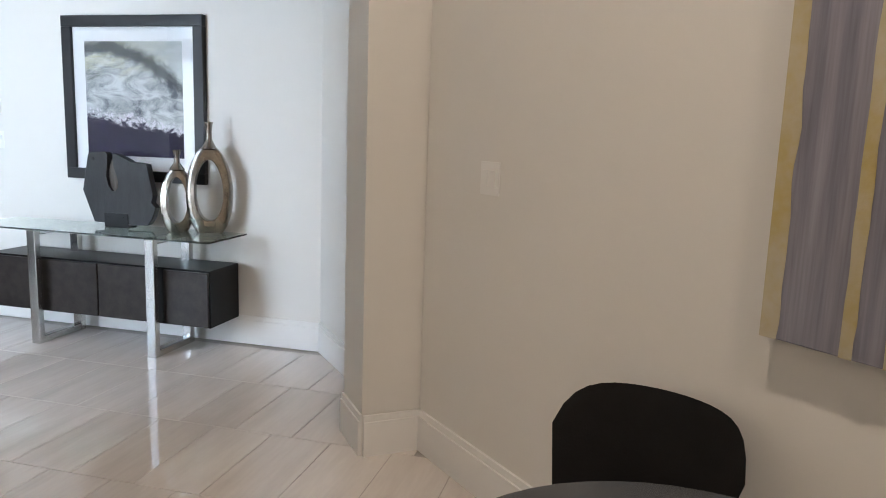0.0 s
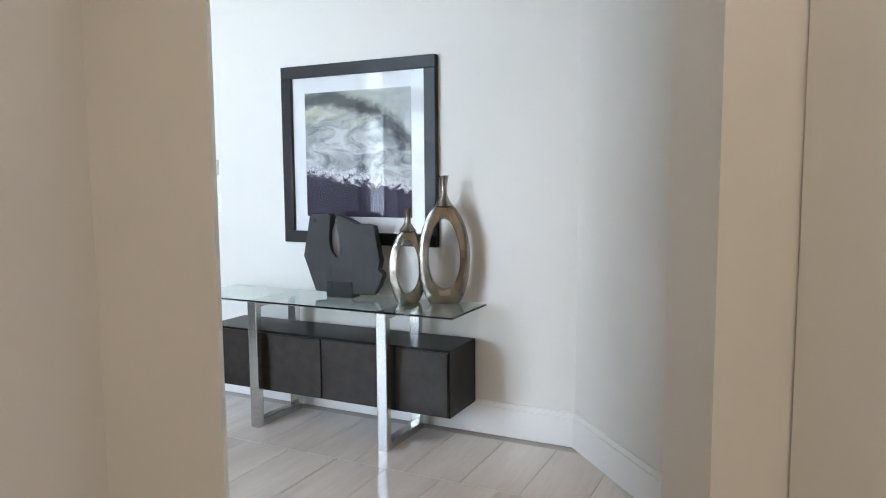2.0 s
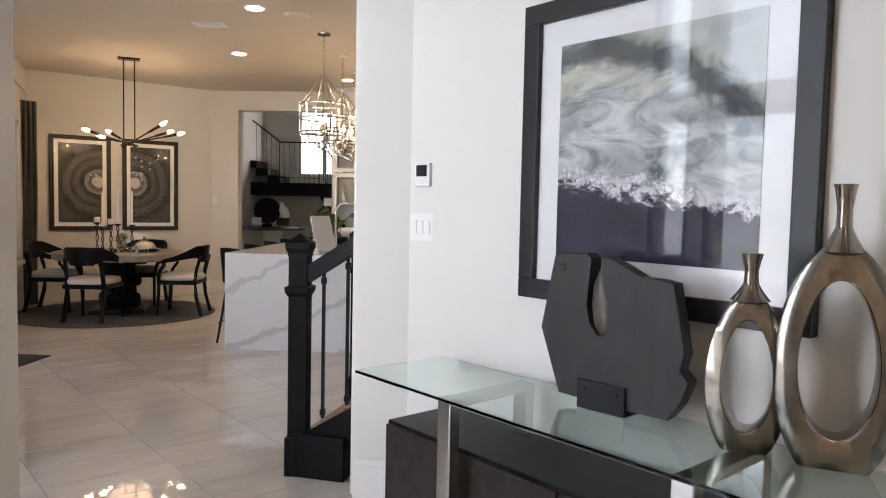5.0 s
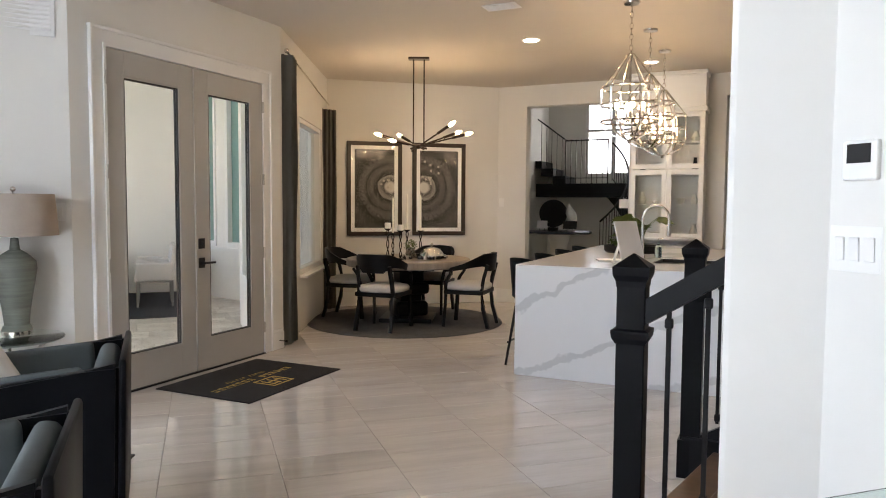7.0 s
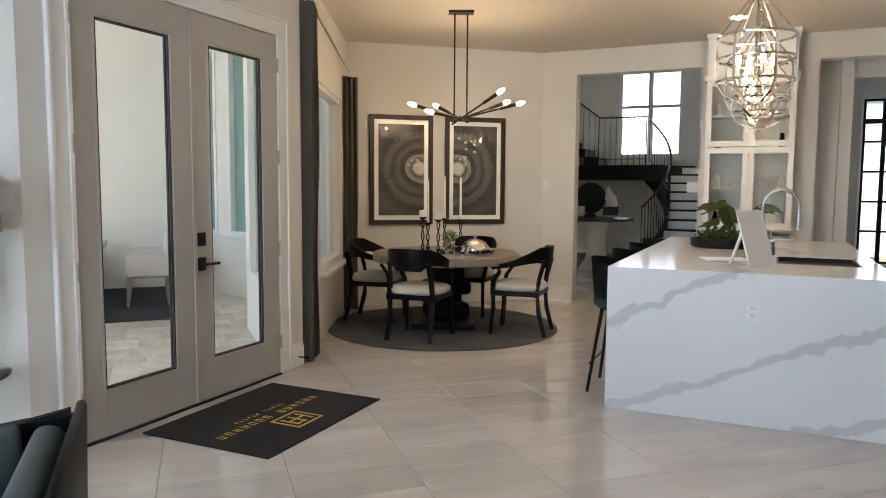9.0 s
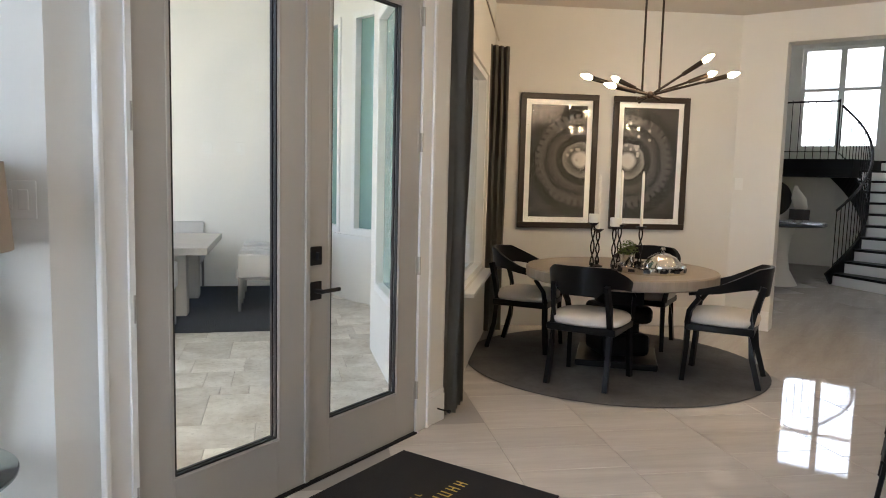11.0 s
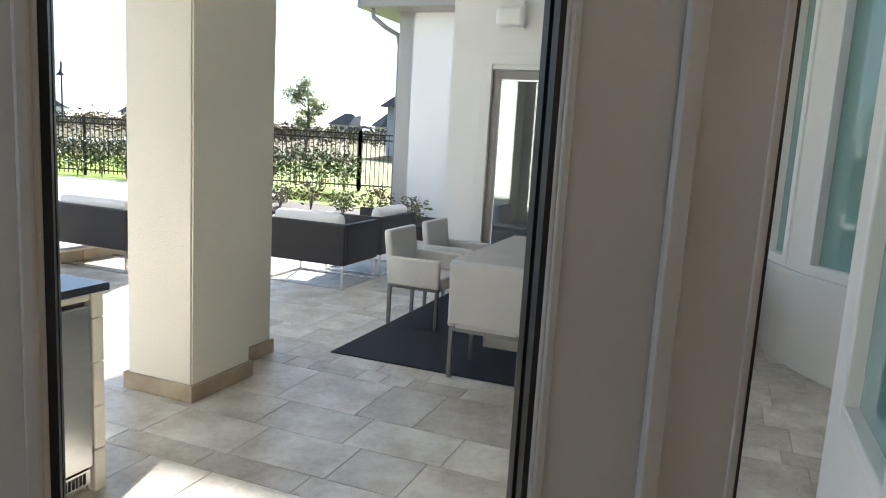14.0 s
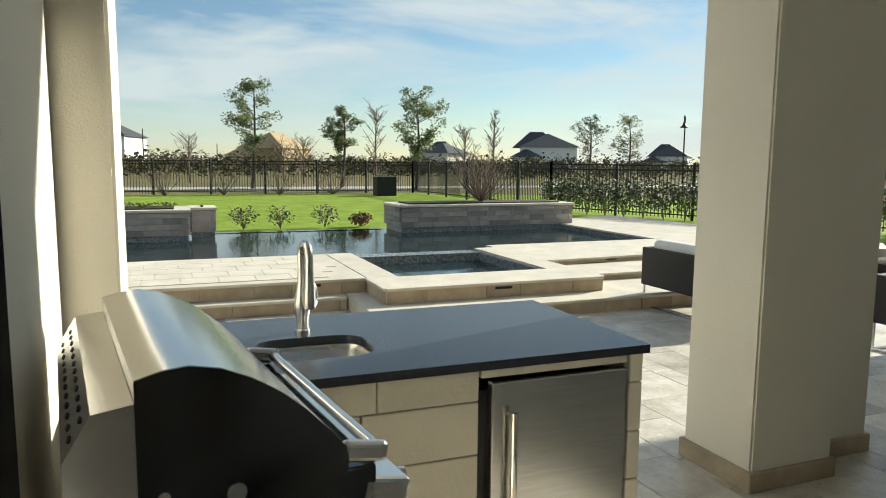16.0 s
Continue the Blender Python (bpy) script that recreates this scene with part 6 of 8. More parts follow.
def o2(a, b):
    """A plan point from patio axes."""
    v = OUT @ Vector((a, b, 0))
    return (v.x, v.y)


def outline(*pts):
    return [o2(a, b) for a, b in pts]


def slab_of(name, pts, z0, z1, material, label, cat):
    bm = bm_new()
    prism(bm, outline(*pts), z0, z1)
    return part(name, bm, material, None, label, kind="structure", category=cat)


# house walls round the patio
wall("wall_turret_side", o2(6.6, -1.0), o2(8.7, -1.0), 0.14, PATIO, 4.6, -1, "whitestucco", "white stucco house wall with tall window", holes=((0.72, 1.72, 0.48, 2.75),))
g = thing("window_2", OUT @ pose(7.82, -1.0, 0), "tall white-framed window with pale blue-green glass", "window", kind="structure")
bm = bm_new()
for x in (-0.47, 0.47):
    box(bm, 0.07, 0.10, 2.27, x, -0.03, 1.615, bev=0.008)
for z in (0.52, 2.71):
    box(bm, 0.87, 0.10, 0.07, 0, -0.03, z, bev=0.008)
part("window_frame", bm, "trim", g)
bm = bm_new()
box(bm, 0.88, 0.008, 2.14, 0, -0.05, 1.615)
part("pane", bm, "bluepane", g)


def turret():
    g = thing("turret", pose(0, 0, 0), "round white stucco turret with tall tinted windows", "turret", kind="structure")
    cx, cy, R = 12.3, -3.3, 2.5
    spans = [(62, 76, 0), (76, 89, 1), (89, 97, 0), (97, 110, 1), (110, 117, 0), (117, 130, 1), (130, 137, 0), (137, 150, 1), (150, 215, 0), (30, 62, 0)]

    def arc(bm, a0, a1, z0, z1, r0, r1):
        n = max(2, int((a1 - a0) / 4))
        pts = [(cx + r1 * math.cos(radians(a0 + (a1 - a0) * i / n)), cy + r1 * math.sin(radians(a0 + (a1 - a0) * i / n))) for i in range(n + 1)]
        pts += [(cx + r0 * math.cos(radians(a1 - (a1 - a0) * i / n)), cy + r0 * math.sin(radians(a1 - (a1 - a0) * i / n))) for i in range(n + 1)]
        prism(bm, outline(*pts), z0, z1)
    bm = bm_new()
    for a0, a1, win in spans:
        if win:
            arc(bm, a0, a1, PATIO, 0.72, R - 0.2, R)
            arc(bm, a0, a1, 3.35, 4.6, R - 0.2, R)
        else:
            arc(bm, a0, a1, PATIO, 4.6, R - 0.2, R)
    part("wall", bm, "whitestucco", g)
    bm = bm_new()
    arc(bm, 62, 215, 0.655, 0.70, R, R + 0.03)
    part("sill_course", bm, "trim", g)
    for a0, a1, win in spans:
        if win:
            bm = bm_new()
            arc(bm, a0, a0 + 1.6, 0.72, 3.35, R - 0.10, R + 0.02)
            arc(bm, a1 - 1.6, a1, 0.72, 3.35, R - 0.10, R + 0.02)
            arc(bm, a0 + 1.6, a1 - 1.6, 0.72, 0.79, R - 0.10, R + 0.02)
            arc(bm, a0 + 1.6, a1 - 1.6, 3.28, 3.35, R - 0.10, R + 0.02)
            w = part("window", bm, "trim", g)
            bm = bm_new()
            arc(bm, a0 + 1.5, a1 - 1.5, 0.78, 3.29, R - 0.075, R - 0.06)
            part("pane", bm, "bluepane", w)


turret()
wall("wall_patio_far", o2(12.4, -1.2), o2(12.4, 2.62), 0.3, PATIO, 4.6, -1, "whitestucco", "white stucco wall with glazed side door", holes=((2.53, 3.33, PATIO, 2.40),))
wall("wall_wing", o2(17.3, 2.3), o2(17.3, 5.64), 0.3, PATIO, 3.95, -1, "whitestucco", "white stucco wing of the house")
wall("wall_wing_return", o2(12.7, 2.45), o2(17.3, 2.45), 0.15, PATIO, 3.95, -1, "whitestucco", "white stucco wing return wall")
wall("wall_wing_side", o2(17.3, 5.64), o2(24, 5.64), 0.3, PATIO, 3.95, -1, "whitestucco", "white stucco wing side wall")


def side_door():
    g = thing("door_3", OUT @ pose(12.4, 1.73, PATIO, 0, 0, -90), "grey-framed glazed side door, closed", "door", kind="structure")
    bm = bm_new()
    for x in (-0.36, 0.36):
        box(bm, 0.085, 0.06, 2.50, x, 0.06, 1.25)
    box(bm, 0.635, 0.06, 0.09, 0, 0.06, 2.455)
    box(bm, 0.635, 0.06, 0.2, 0, 0.06, 0.1)
    part("door_frame", bm, "greypaint", g)
    bm = bm_new()
    box(bm, 0.60, 0.012, 2.18, 0, 0.06, 1.30)
    part("pane", bm, "mirrorpane", g, "reflective door glass")
    bm = bm_new()
    for x in (-0.46, 0.46):
        box(bm, 0.12, 0.03, 2.63, x, -0.015, 1.315, bev=0.004)
    box(bm, 1.04, 0.03, 0.12, 0, -0.0155, 2.62, bev=0.004)
    part("door_casing", bm, "whitestucco", g)
    bm = bm_new()
    rod(bm, (0.32, 0.03, 1.02), (0.32, -0.04, 1.02), 0.01, 8)
    rod(bm, (0.32, -0.04, 1.02), (0.20, -0.04, 1.02), 0.009, 8)
    part("door_handle", bm, "blackmetal", g)


M["greypaint"] = mat("warm_grey_paint", (0.28, 0.26, 0.24), 0.5, vary=0.05)
M["mirrorpane"] = mat("reflective_glass", (0.30, 0.33, 0.34), 0.02, 0.9)
side_door()


def wall_speaker(m):
    g = thing("outdoor_speaker", m, "white bracket-mounted outdoor wall speaker", "speaker")
    bm = bm_new()
    box(bm, 0.30, 0.16, 0.20, 0, -0.14, 0, bev=0.05, seg=4)
    part("housing", bm, "plastic", g, "", True)
    bm = bm_new()
    box(bm, 0.05, 0.10, 0.28, 0.10, -0.04, 0.04, bev=0.01)
    part("bracket", bm, "plastic", g)


wall_speaker(OUT @ pose(12.4, 1.92, 2.93, 0, 0, -90))
wall_plate("outdoor_switch", OUT @ pose(12.4, 0.72, 1.75, 0, 0, -90), 0.12, 0.16, "grey outdoor switch cover on stucco wall", 0)
wall_plate("outdoor_outlet", OUT @ pose(12.4, 0.30, 1.75, 0, 0, -90), 0.12, 0.16, "white outdoor control plate on stucco wall", 1)
wall_plate("outdoor_outlet", OUT @ pose(12.4, 0.20, 0.35, 0, 0, -90), 0.12, 0.12, "grey outdoor outlet low on stucco wall", 0)


def hip_roof(name, pts, z, rise, over, label):
    """A slate hip roof with eaves, gutter and courses."""
    g = thing(name, pose(0, 0, 0), label, "roof", kind="structure")
    a0, a1 = min(p[0] for p in pts) - over, max(p[0] for p in pts) + over
    b0, b1 = min(p[1] for p in pts) - over, max(p[1] for p in pts) + over
    bm = bm_new()
    n = 14
    run = min(a1 - a0, b1 - b0) / 2
    for k in range(n):
        t0, t1 = k / n, (k + 1) / n
        i0, i1 = run * t0, run * t1
        zz = z + rise * t0
        lo = outline((a0 + i0, b0 + i0), (a1 - i0, b0 + i0), (a1 - i0, b1 - i0), (a0 + i0, b1 - i0))
        hi = outline((a0 + i1, b0 + i1), (a1 - i1, b0 + i1), (a1 - i1, b1 - i1), (a0 + i1, b1 - i1))
        v0 = [bm.verts.new((x, y, zz + 0.03)) for x, y in lo]
        v1 = [bm.verts.new((x, y, zz + rise / n)) for x, y in hi]
        vb = [bm.verts.new((x, y, zz)) for x, y in lo]
        for i in range(4):
            bm.faces.new((v0[i], v0[(i + 1) % 4], v1[(i + 1) % 4], v1[i]))
            bm.faces.new((vb[i], vb[(i + 1) % 4], v0[(i + 1) % 4], v0[i]))
    part("slates", bm, "roof", g)
    bm = bm_new()
    prism(bm, outline((a0, b0), (a1, b0), (a1, b1), (a0, b1)), z - 0.06, z - 0.005)
    part("soffit", bm, "greypaint", g)
    bm = bm_new()
    for p, q in (((a0, b0), (a1, b0)), ((a1, b0), (a1, b1)), ((a1, b1), (a0, b1)), ((a0, b1), (a0, b0))):
        sweep(bm, [(*o2(*p), z + 0.02), (*o2(*q), z + 0.02)], 0.14, 0.15)
    part("gutter", bm, "greypaint", g)
    return g


rf = hip_roof("wing_roof", [(17.3, -1.5), (25, 5.64)], 3.95, 2.2, 0.55, "dark slate hip roof with grey gutter")
bm = bm_new()
tube(bm, [(*o2(16.85, 6.0), 3.92), (*o2(16.87, 5.98), 3.74), (*o2(17.1, 5.82), 3.58), (*o2(17.4, 5.72), 3.50), (*o2(17.5, 5.72), 3.3), (*o2(17.5, 5.72), PATIO)], 0.045, 10)
part("downpipe", bm, "greypaint", rf, "", True)
# covered patio roof with its beam
# overhang past b 3.45 is unseen, added to keep sun off the outer wall
slab_of("ceiling_patio", ((5.0, -1.3), (12.7, -1.3), (12.7, 4.2), (5.0, 4.2)), 4.4, 4.6, "whitestucco", "white plastered patio ceiling with added overhang", "ceiling")
slab_of("beam", ((5.0, 2.75), (12.7, 2.75), (12.7, 3.25), (5.0, 3.25)), 3.95, 4.397, "whitestucco", "white stucco beam over the columns", "beam")
slab_of("roof_house", ((-9, -14), (5.2, -14), (5.2, 3.5), (-9, 3.5)), 4.26, 4.5, "roof", "dark flat house roof slab", "roof")
slab_of("wall_house_front", ((3.2, -1.2), (5.14, -1.2), (5.14, -0.9), (3.2, -0.9)), 4.1, 4.25, "whitestucco", "stucco parapet over the doors", "wall")


def column(name, a0, a1, b0, b1, label):
    g = thing(name, pose(0, 0, 0), label, "column", "patio columns")
    bm = bm_new()
    prism(bm, outline((a0, b0), (a1, b0), (a1, b1), (a0, b1)), PATIO + 0.11, 3.95)
    bmesh.ops.bevel(bm, geom=[e for e in bm.edges if abs(e.verts[0].co.z - e.verts[1].co.z) > 1], offset=0.012, segments=2, affect="EDGES")
    part("shaft", bm, "stucco", g)
    bm = bm_new()
    e = 0.022
    prism(bm, outline((a0 - e, b0 - e), (a1 + e, b0 - e), (a1 + e, b1 + e), (a0 - e, b1 + e)), PATIO, PATIO + 0.112)
    bmesh.ops.bevel(bm, geom=bm.edges[:], offset=0.006, segments=1, affect="EDGES")
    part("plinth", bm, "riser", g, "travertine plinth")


column("column", 4.62, 5.165, 2.58, 3.10, "square cream stucco column at the bar end")
column("column", 8.17, 8.755, 2.58, 3.10, "square cream stucco column on travertine plinth")
column("column", 8.765, 9.27, 2.77, 3.30, "set-back cream stucco column on travertine plinth")


# ---- outdoor kitchen ----
def bar():
    g = thing("outdoor_bar", OUT, "outdoor bar of cream stone blocks with dark granite top", "outdoor kitchen")
    zt = 0.89
    bm = bm_new()
    s0, s1, t0, t1 = 5.63, 6.08, 2.41, 2.76
    cx, cy, x0, x1, y0, y1 = (s0 + s1) / 2, (t0 + t1) / 2, 5.18, 7.16, 2.17, 3.17
    turns = sorted([2 * math.pi * i / 40 for i in range(40)] + [math.atan2(y - cy, x - cx) % (2 * math.pi) for x in (x0, x1) for y in (y0, y1)])
    inner, outer = [], []
    for w in turns:
        c, d = math.cos(w), math.sin(w)
        inner.append((cx + (s1 - s0) / 2 * math.copysign(abs(c) ** 0.5, c), cy + (t1 - t0) / 2 * math.copysign(abs(d) ** 0.5, d)))
        k = min(((x1 if c > 0 else x0) - cx) / c if abs(c) > 1e-6 else 99, ((y1 if d > 0 else y0) - cy) / d if abs(d) > 1e-6 else 99)
        outer.append((cx + k * c, cy + k * d))
    rim = [[bm.verts.new((x, y, z)) for x, y in pts] for pts, z in ((inner, zt - 0.035), (inner, zt), (outer, zt), (outer, zt - 0.035))]
    for k in range(4):
        p, q = rim[k], rim[(k + 1) % 4]
        for i in range(len(turns)):
            bm.faces.new((p[i], p[(i + 1) % len(turns)], q[(i + 1) % len(turns)], q[i]))
    part("worktop", bm, "granite", g, "dark blue-grey granite worktop")
    bm = bm_new()
    n = 28
    ring = lambda k, z: [(( s0 + s1) / 2 + (s1 - s0) / 2 * k * math.copysign(abs(math.cos(a)) ** 0.5, math.cos(a)), (t0 + t1) / 2 + (t1 - t0) / 2 * k * math.copysign(abs(math.sin(a)) ** 0.5, math.sin(a)), z) for a in [2 * math.pi * i / n for i in range(n)]]
    loops = [[bm.verts.new(p) for p in ring(k, z)] for k, z in ((1.06, zt - 0.036), (1.0, zt - 0.038), (0.97, zt - 0.06), (0.93, zt - 0.16), (0.84, zt - 0.19), (0.3, zt - 0.2))]
    for a, b in zip(loops, loops[1:]):
        for i in range(n):
            bm.faces.new((a[i], a[(i + 1) % n], b[(i + 1) % n], b[i]))
    bm.faces.new(loops[-1])
    part("sink_basin", bm, "steel", g, "stainless bar sink", True)
    bm = bm_new()
    box(bm, 1.20, 0.86, 0.76, 5.80, 2.66, 0.27)
    box(bm, 0.055, 0.86, 0.96, 7.1025, 2.66, 0.37)
    box(bm, 0.7, 0.3, 0.96, 6.74, 2.95, 0.37)
    box(bm, 0.7, 0.5, 0.06, 6.74, 2.5, PATIO + 0.035)
    part("core", bm, "joint", g)
    zs = [PATIO, 0.10, 0.31, 0.52, 0.73, zt - 0.036]
    for k in range(5):
        z0, z1 = zs[k] + 0.002, zs[k + 1] - 0.002
        cuts = [5.2, 5.72 + 0.22 * (k % 2), 6.40] if k < 4 else [5.2, 6.0, 6.40]
        for a0, a1 in list(zip(cuts, cuts[1:])) + [(7.078, 7.145)]:
            bm = bm_new()
            box(bm, a1 - a0 - 0.004, 0.05, z1 - z0, (a0 + a1) / 2, 2.215, (z0 + z1) / 2, bev=0.006, seg=2)
            part("block", bm, "block", g)
        for b0, b1 in ((2.245, 2.66 + 0.1 * (k % 2)), (2.66 + 0.1 * (k % 2), 3.1)):
            bm = bm_new()
            box(bm, 0.05, b1 - b0 - 0.004, z1 - z0, 7.125, (b0 + b1) / 2, (z0 + z1) / 2, bev=0.006, seg=2)
            part("block", bm, "block", g)
    bm = bm_new()
    box(bm, 0.66, 0.05, 0.035, 6.737, 2.215, 0.834, bev=0.008)
    part("block", bm, "block", g)
    # access door below the sink
    bm = bm_new()
    box(bm, 0.50, 0.02, 0.56, 5.72, 2.18, 0.30, bev=0.004)
    part("access_door", bm, "steel", g, "stainless access door")
    bm = bm_new()
    box(bm, 0.56, 0.015, 0.62, 5.72, 2.187, 0.30, bev=0.003)
    part("access_frame", bm, "dark", g)


bar()


def fridge():
    g = thing("outdoor_fridge", OUT @ pose(6.735, 2.2, 0), "stainless steel undercounter outdoor fridge", "fridge")
    bm = bm_new()
    box(bm, 0.655, 0.5, 0.80, 0, 0.27, 0.36)
    part("cabinet", bm, "dark", g)
    bm = bm_new()
    box(bm, 0.61, 0.045, 0.76, 0.015, -0.005, 0.42, bev=0.006)
    d = part("door", bm, "steel", g, "brushed stainless door")
    bm = bm_new()
    rod(bm, (-0.215, -0.065, 0.06), (-0.215, -0.065, 0.69), 0.015, 14)
    for z in (0.08, 0.67):
        rod(bm, (-0.215, -0.065, z), (-0.215, -0.02, z), 0.012, 10)
    part("handle", bm, "chrome", d, "polished bar handle")
    bm = bm_new()
    box(bm, 0.60, 0.03, 0.075, 0.015, 0.0, -0.01, bev=0.003)
    gr = part("kick_grille", bm, "steel", g)
    for k in range(12):
        bm = bm_new()
        box(bm, 0.012, 0.004, 0.05, 0.06 + k * 0.02, -0.0165, -0.01)
        part("slot", bm, "dark", gr)
    bm = bm_new()
    box(bm, 0.085, 0.003, 0.024, -0.12, -0.03, 0.07)
    part("badge", bm, "dark", d, "small dark name badge")


fridge()
g = thing("bar_faucet", OUT @ pose(5.86, 2.86, 0.891, 0, 0, -80), "brushed nickel pull-down bar faucet", "faucet")
bm = bm_new()
lathe(bm, [(0.034, 0), (0.034, 0.010), (0.027, 0.016), (0.026, 0.05), (0.033, 0.09), (0.036, 0.125), (0.026, 0.175), (0.020, 0.21), (0.019, 0.25)], 24)
part("body", bm, "steel", g, "", True)
bm = bm_new()
tube(bm, [(0, 0, 0.24), (0, 0, 0.33)] + [(0.045 - 0.045 * math.cos(a), 0, 0.33 + 0.06 * math.sin(a)) for a in [math.pi * i / 12 for i in range(1, 13)]] + [(0.09, 0, 0.27)], 0.0175, 14)
part("spout", bm, "steel", g, "", True)
bm = bm_new()
lathe(bm, [(0.020, 0.115), (0.026, 0.12), (0.026, 0.16), (0.021, 0.215), (0.0185, 0.27)], 18, 0.09, 0, 0)
part("spray_head", bm, "steel", g, "", True)
bm = bm_new()
rod(bm, (0.0, 0.0, 0.105), (0.062, 0.03, 0.14), 0.019, 14)
tube(bm, [(0.055, 0.026, 0.137), (0.075, 0.036, 0.16), (0.072, 0.034, 0.20), (0.055, 0.026, 0.225)], 0.009, 10, 0.006)
part("lever", bm, "steel", g, "", True)


GRILL = pose(-4.654, 2.628, 0, 0, 0, 144.2)


def grill():
    g = thing("barbecue_grill", GRILL, "large stainless hooded gas grill built into counter", "grill")
    L = 0.90
    # hood: a barrel profile along the counter
    prof = [(0.09, 0.96), (0.09, 1.22), (0.14, 1.233), (0.19, 1.237), (0.25, 1.224), (0.31, 1.196), (0.365, 1.161), (0.42, 1.113), (0.47, 1.06), (0.505, 1.018), (0.512, 0.99), (0.508, 0.94)]
    bm = bm_new()
    va = [bm.verts.new((x, 0, z)) for x, z in prof]
    vb = [bm.verts.new((x, L, z)) for x, z in prof]
    n = len(prof)
    for i in range(n):
        bm.faces.new((va[i], va[(i + 1) % n], vb[(i + 1) % n], vb[i]))
    part("hood_shell", bm, "hoodsteel", g, "", True)
    for y, nm in ((-0.004, "hood_end"), (L + 0.004, "hood_end")):
        bm = bm_new()
        v = [bm.verts.new((x, y - 0.004, z)) for x, z in prof]
        w = [bm.verts.new((x, y + 0.004, z)) for x, z in prof]
        for i in range(n):
            bm.faces.new((v[i], v[(i + 1) % n], w[(i + 1) % n], w[i]))
        bm.faces.new(v)
        bm.faces.new(w)
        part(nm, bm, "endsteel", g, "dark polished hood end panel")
    for y in (0.012, L - 0.012):
        bm = bm_new()
        box(bm, 0.11, 0.03, 0.05, 0.555, y, 0.99, ry=10, bev=0.014, seg=3)
        part("handle_bracket", bm, "steel", g)
    bm = bm_new()
    rod(bm, (0.59, 0.03, 0.985), (0.59, L - 0.03, 0.985), 0.016, 14)
    part("handle", bm, "chrome", g, "long polished tube handle", True)
    bm = bm_new()
    rod(bm, (0.135, -0.012, 0.985), (0.135, -0.006, 0.985), 0.012, 12)
    rod(bm, (0.27, -0.02, 0.97), (0.27, -0.006, 0.97), 0.02, 14)
    part("hinge_bolts", bm, "steel", g, "", True)
    # back housing with vent slots
    bm = bm_new()
    out = [(-0.035, 0.80), (-0.035, 1.083), (0.016, 1.169), (0.089, 1.178), (0.089, 0.80)]
    va = [bm.verts.new((x, -0.01, z)) for x, z in out]
    vb = [bm.verts.new((x, L + 0.01, z)) for x, z in out]
    for i in range(5):
        bm.faces.new((va[i], va[(i + 1) % 5], vb[(i + 1) % 5], vb[i]))
    bm.faces.new(va)
    bm.faces.new(vb)
    bk = part("back_housing", bm, "steel", g)
    for r in range(2):
        for k in range(12):
            bm = bm_new()
            u = 0.3 + 0.4 * r
            cyl(bm, 0.011, 0.011, 0.004, seg=12, m=pose(-0.035 + 0.051 * u, 0.05 + k * 0.07, 1.083 + 0.086 * u, 0, -59.3, 0) @ Matrix.Diagonal((0.55, 1.5, 1, 1)))
            part("vent_slot", bm, "dark", bk)
    bm = bm_new()
    box(bm, 0.52, L, 0.18, 0.32, L / 2, 0.87, bev=0.006)
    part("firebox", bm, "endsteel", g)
    bm = bm_new()
    box(bm, 0.12, L, 0.10, 0.60, L / 2, 0.87, ry=12, bev=0.01)
    cp = part("control_panel", bm, "steel", g)
    for k in range(5):
        bm = bm_new()
        rod(bm, (0.655, 0.12 + k * 0.155, 0.865), (0.70, 0.12 + k * 0.155, 0.855), 0.025, 16)
        part("knob", bm, "chrome", cp, "", True)


M["hoodsteel"] = mat("brushed_hood_steel", (0.60, 0.60, 0.59), 0.20, 1.0, vary=0.06, vscale=4, bump=0.02, bscale=30, stretch=(1, 14, 1))
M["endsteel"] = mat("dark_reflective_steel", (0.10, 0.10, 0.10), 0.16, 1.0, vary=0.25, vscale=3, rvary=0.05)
grill()
g = thing("grill_counter", GRILL, "stone-block counter carrying the grill beside the wall", "outdoor kitchen")
bm = bm_new()
box(bm, 0.56, 1.0, 0.87, 0.29, 0.42, 0.325, bev=0.006)
part("core", bm, "block", g)
bm = bm_new()
box(bm, 0.60, 1.04, 0.03, 0.30, 0.41, 0.765 + 0.03)
part("worktop", bm, "granite", g)
g = thing("vinyl_cover", OUT @ pose(5.21, 0.62, 0.9), "clear plastic outlet cover with black cable on wall", "outlet")
bm = bm_new()
box(bm, 0.07, 0.11, 0.14, 0, 0, 0.12, bev=0.02, seg=3)
part("cover", bm, "plastic", g, "", True)
bm = bm_new()
tube(bm, [(0.03, 0, 0.06), (0.04, 0.05, -0.02), (0.06, 0.16, -0.06), (0.05, 0.3, -0.05)], 0.006, 6)
part("cable", bm, "dark", g, "", True)


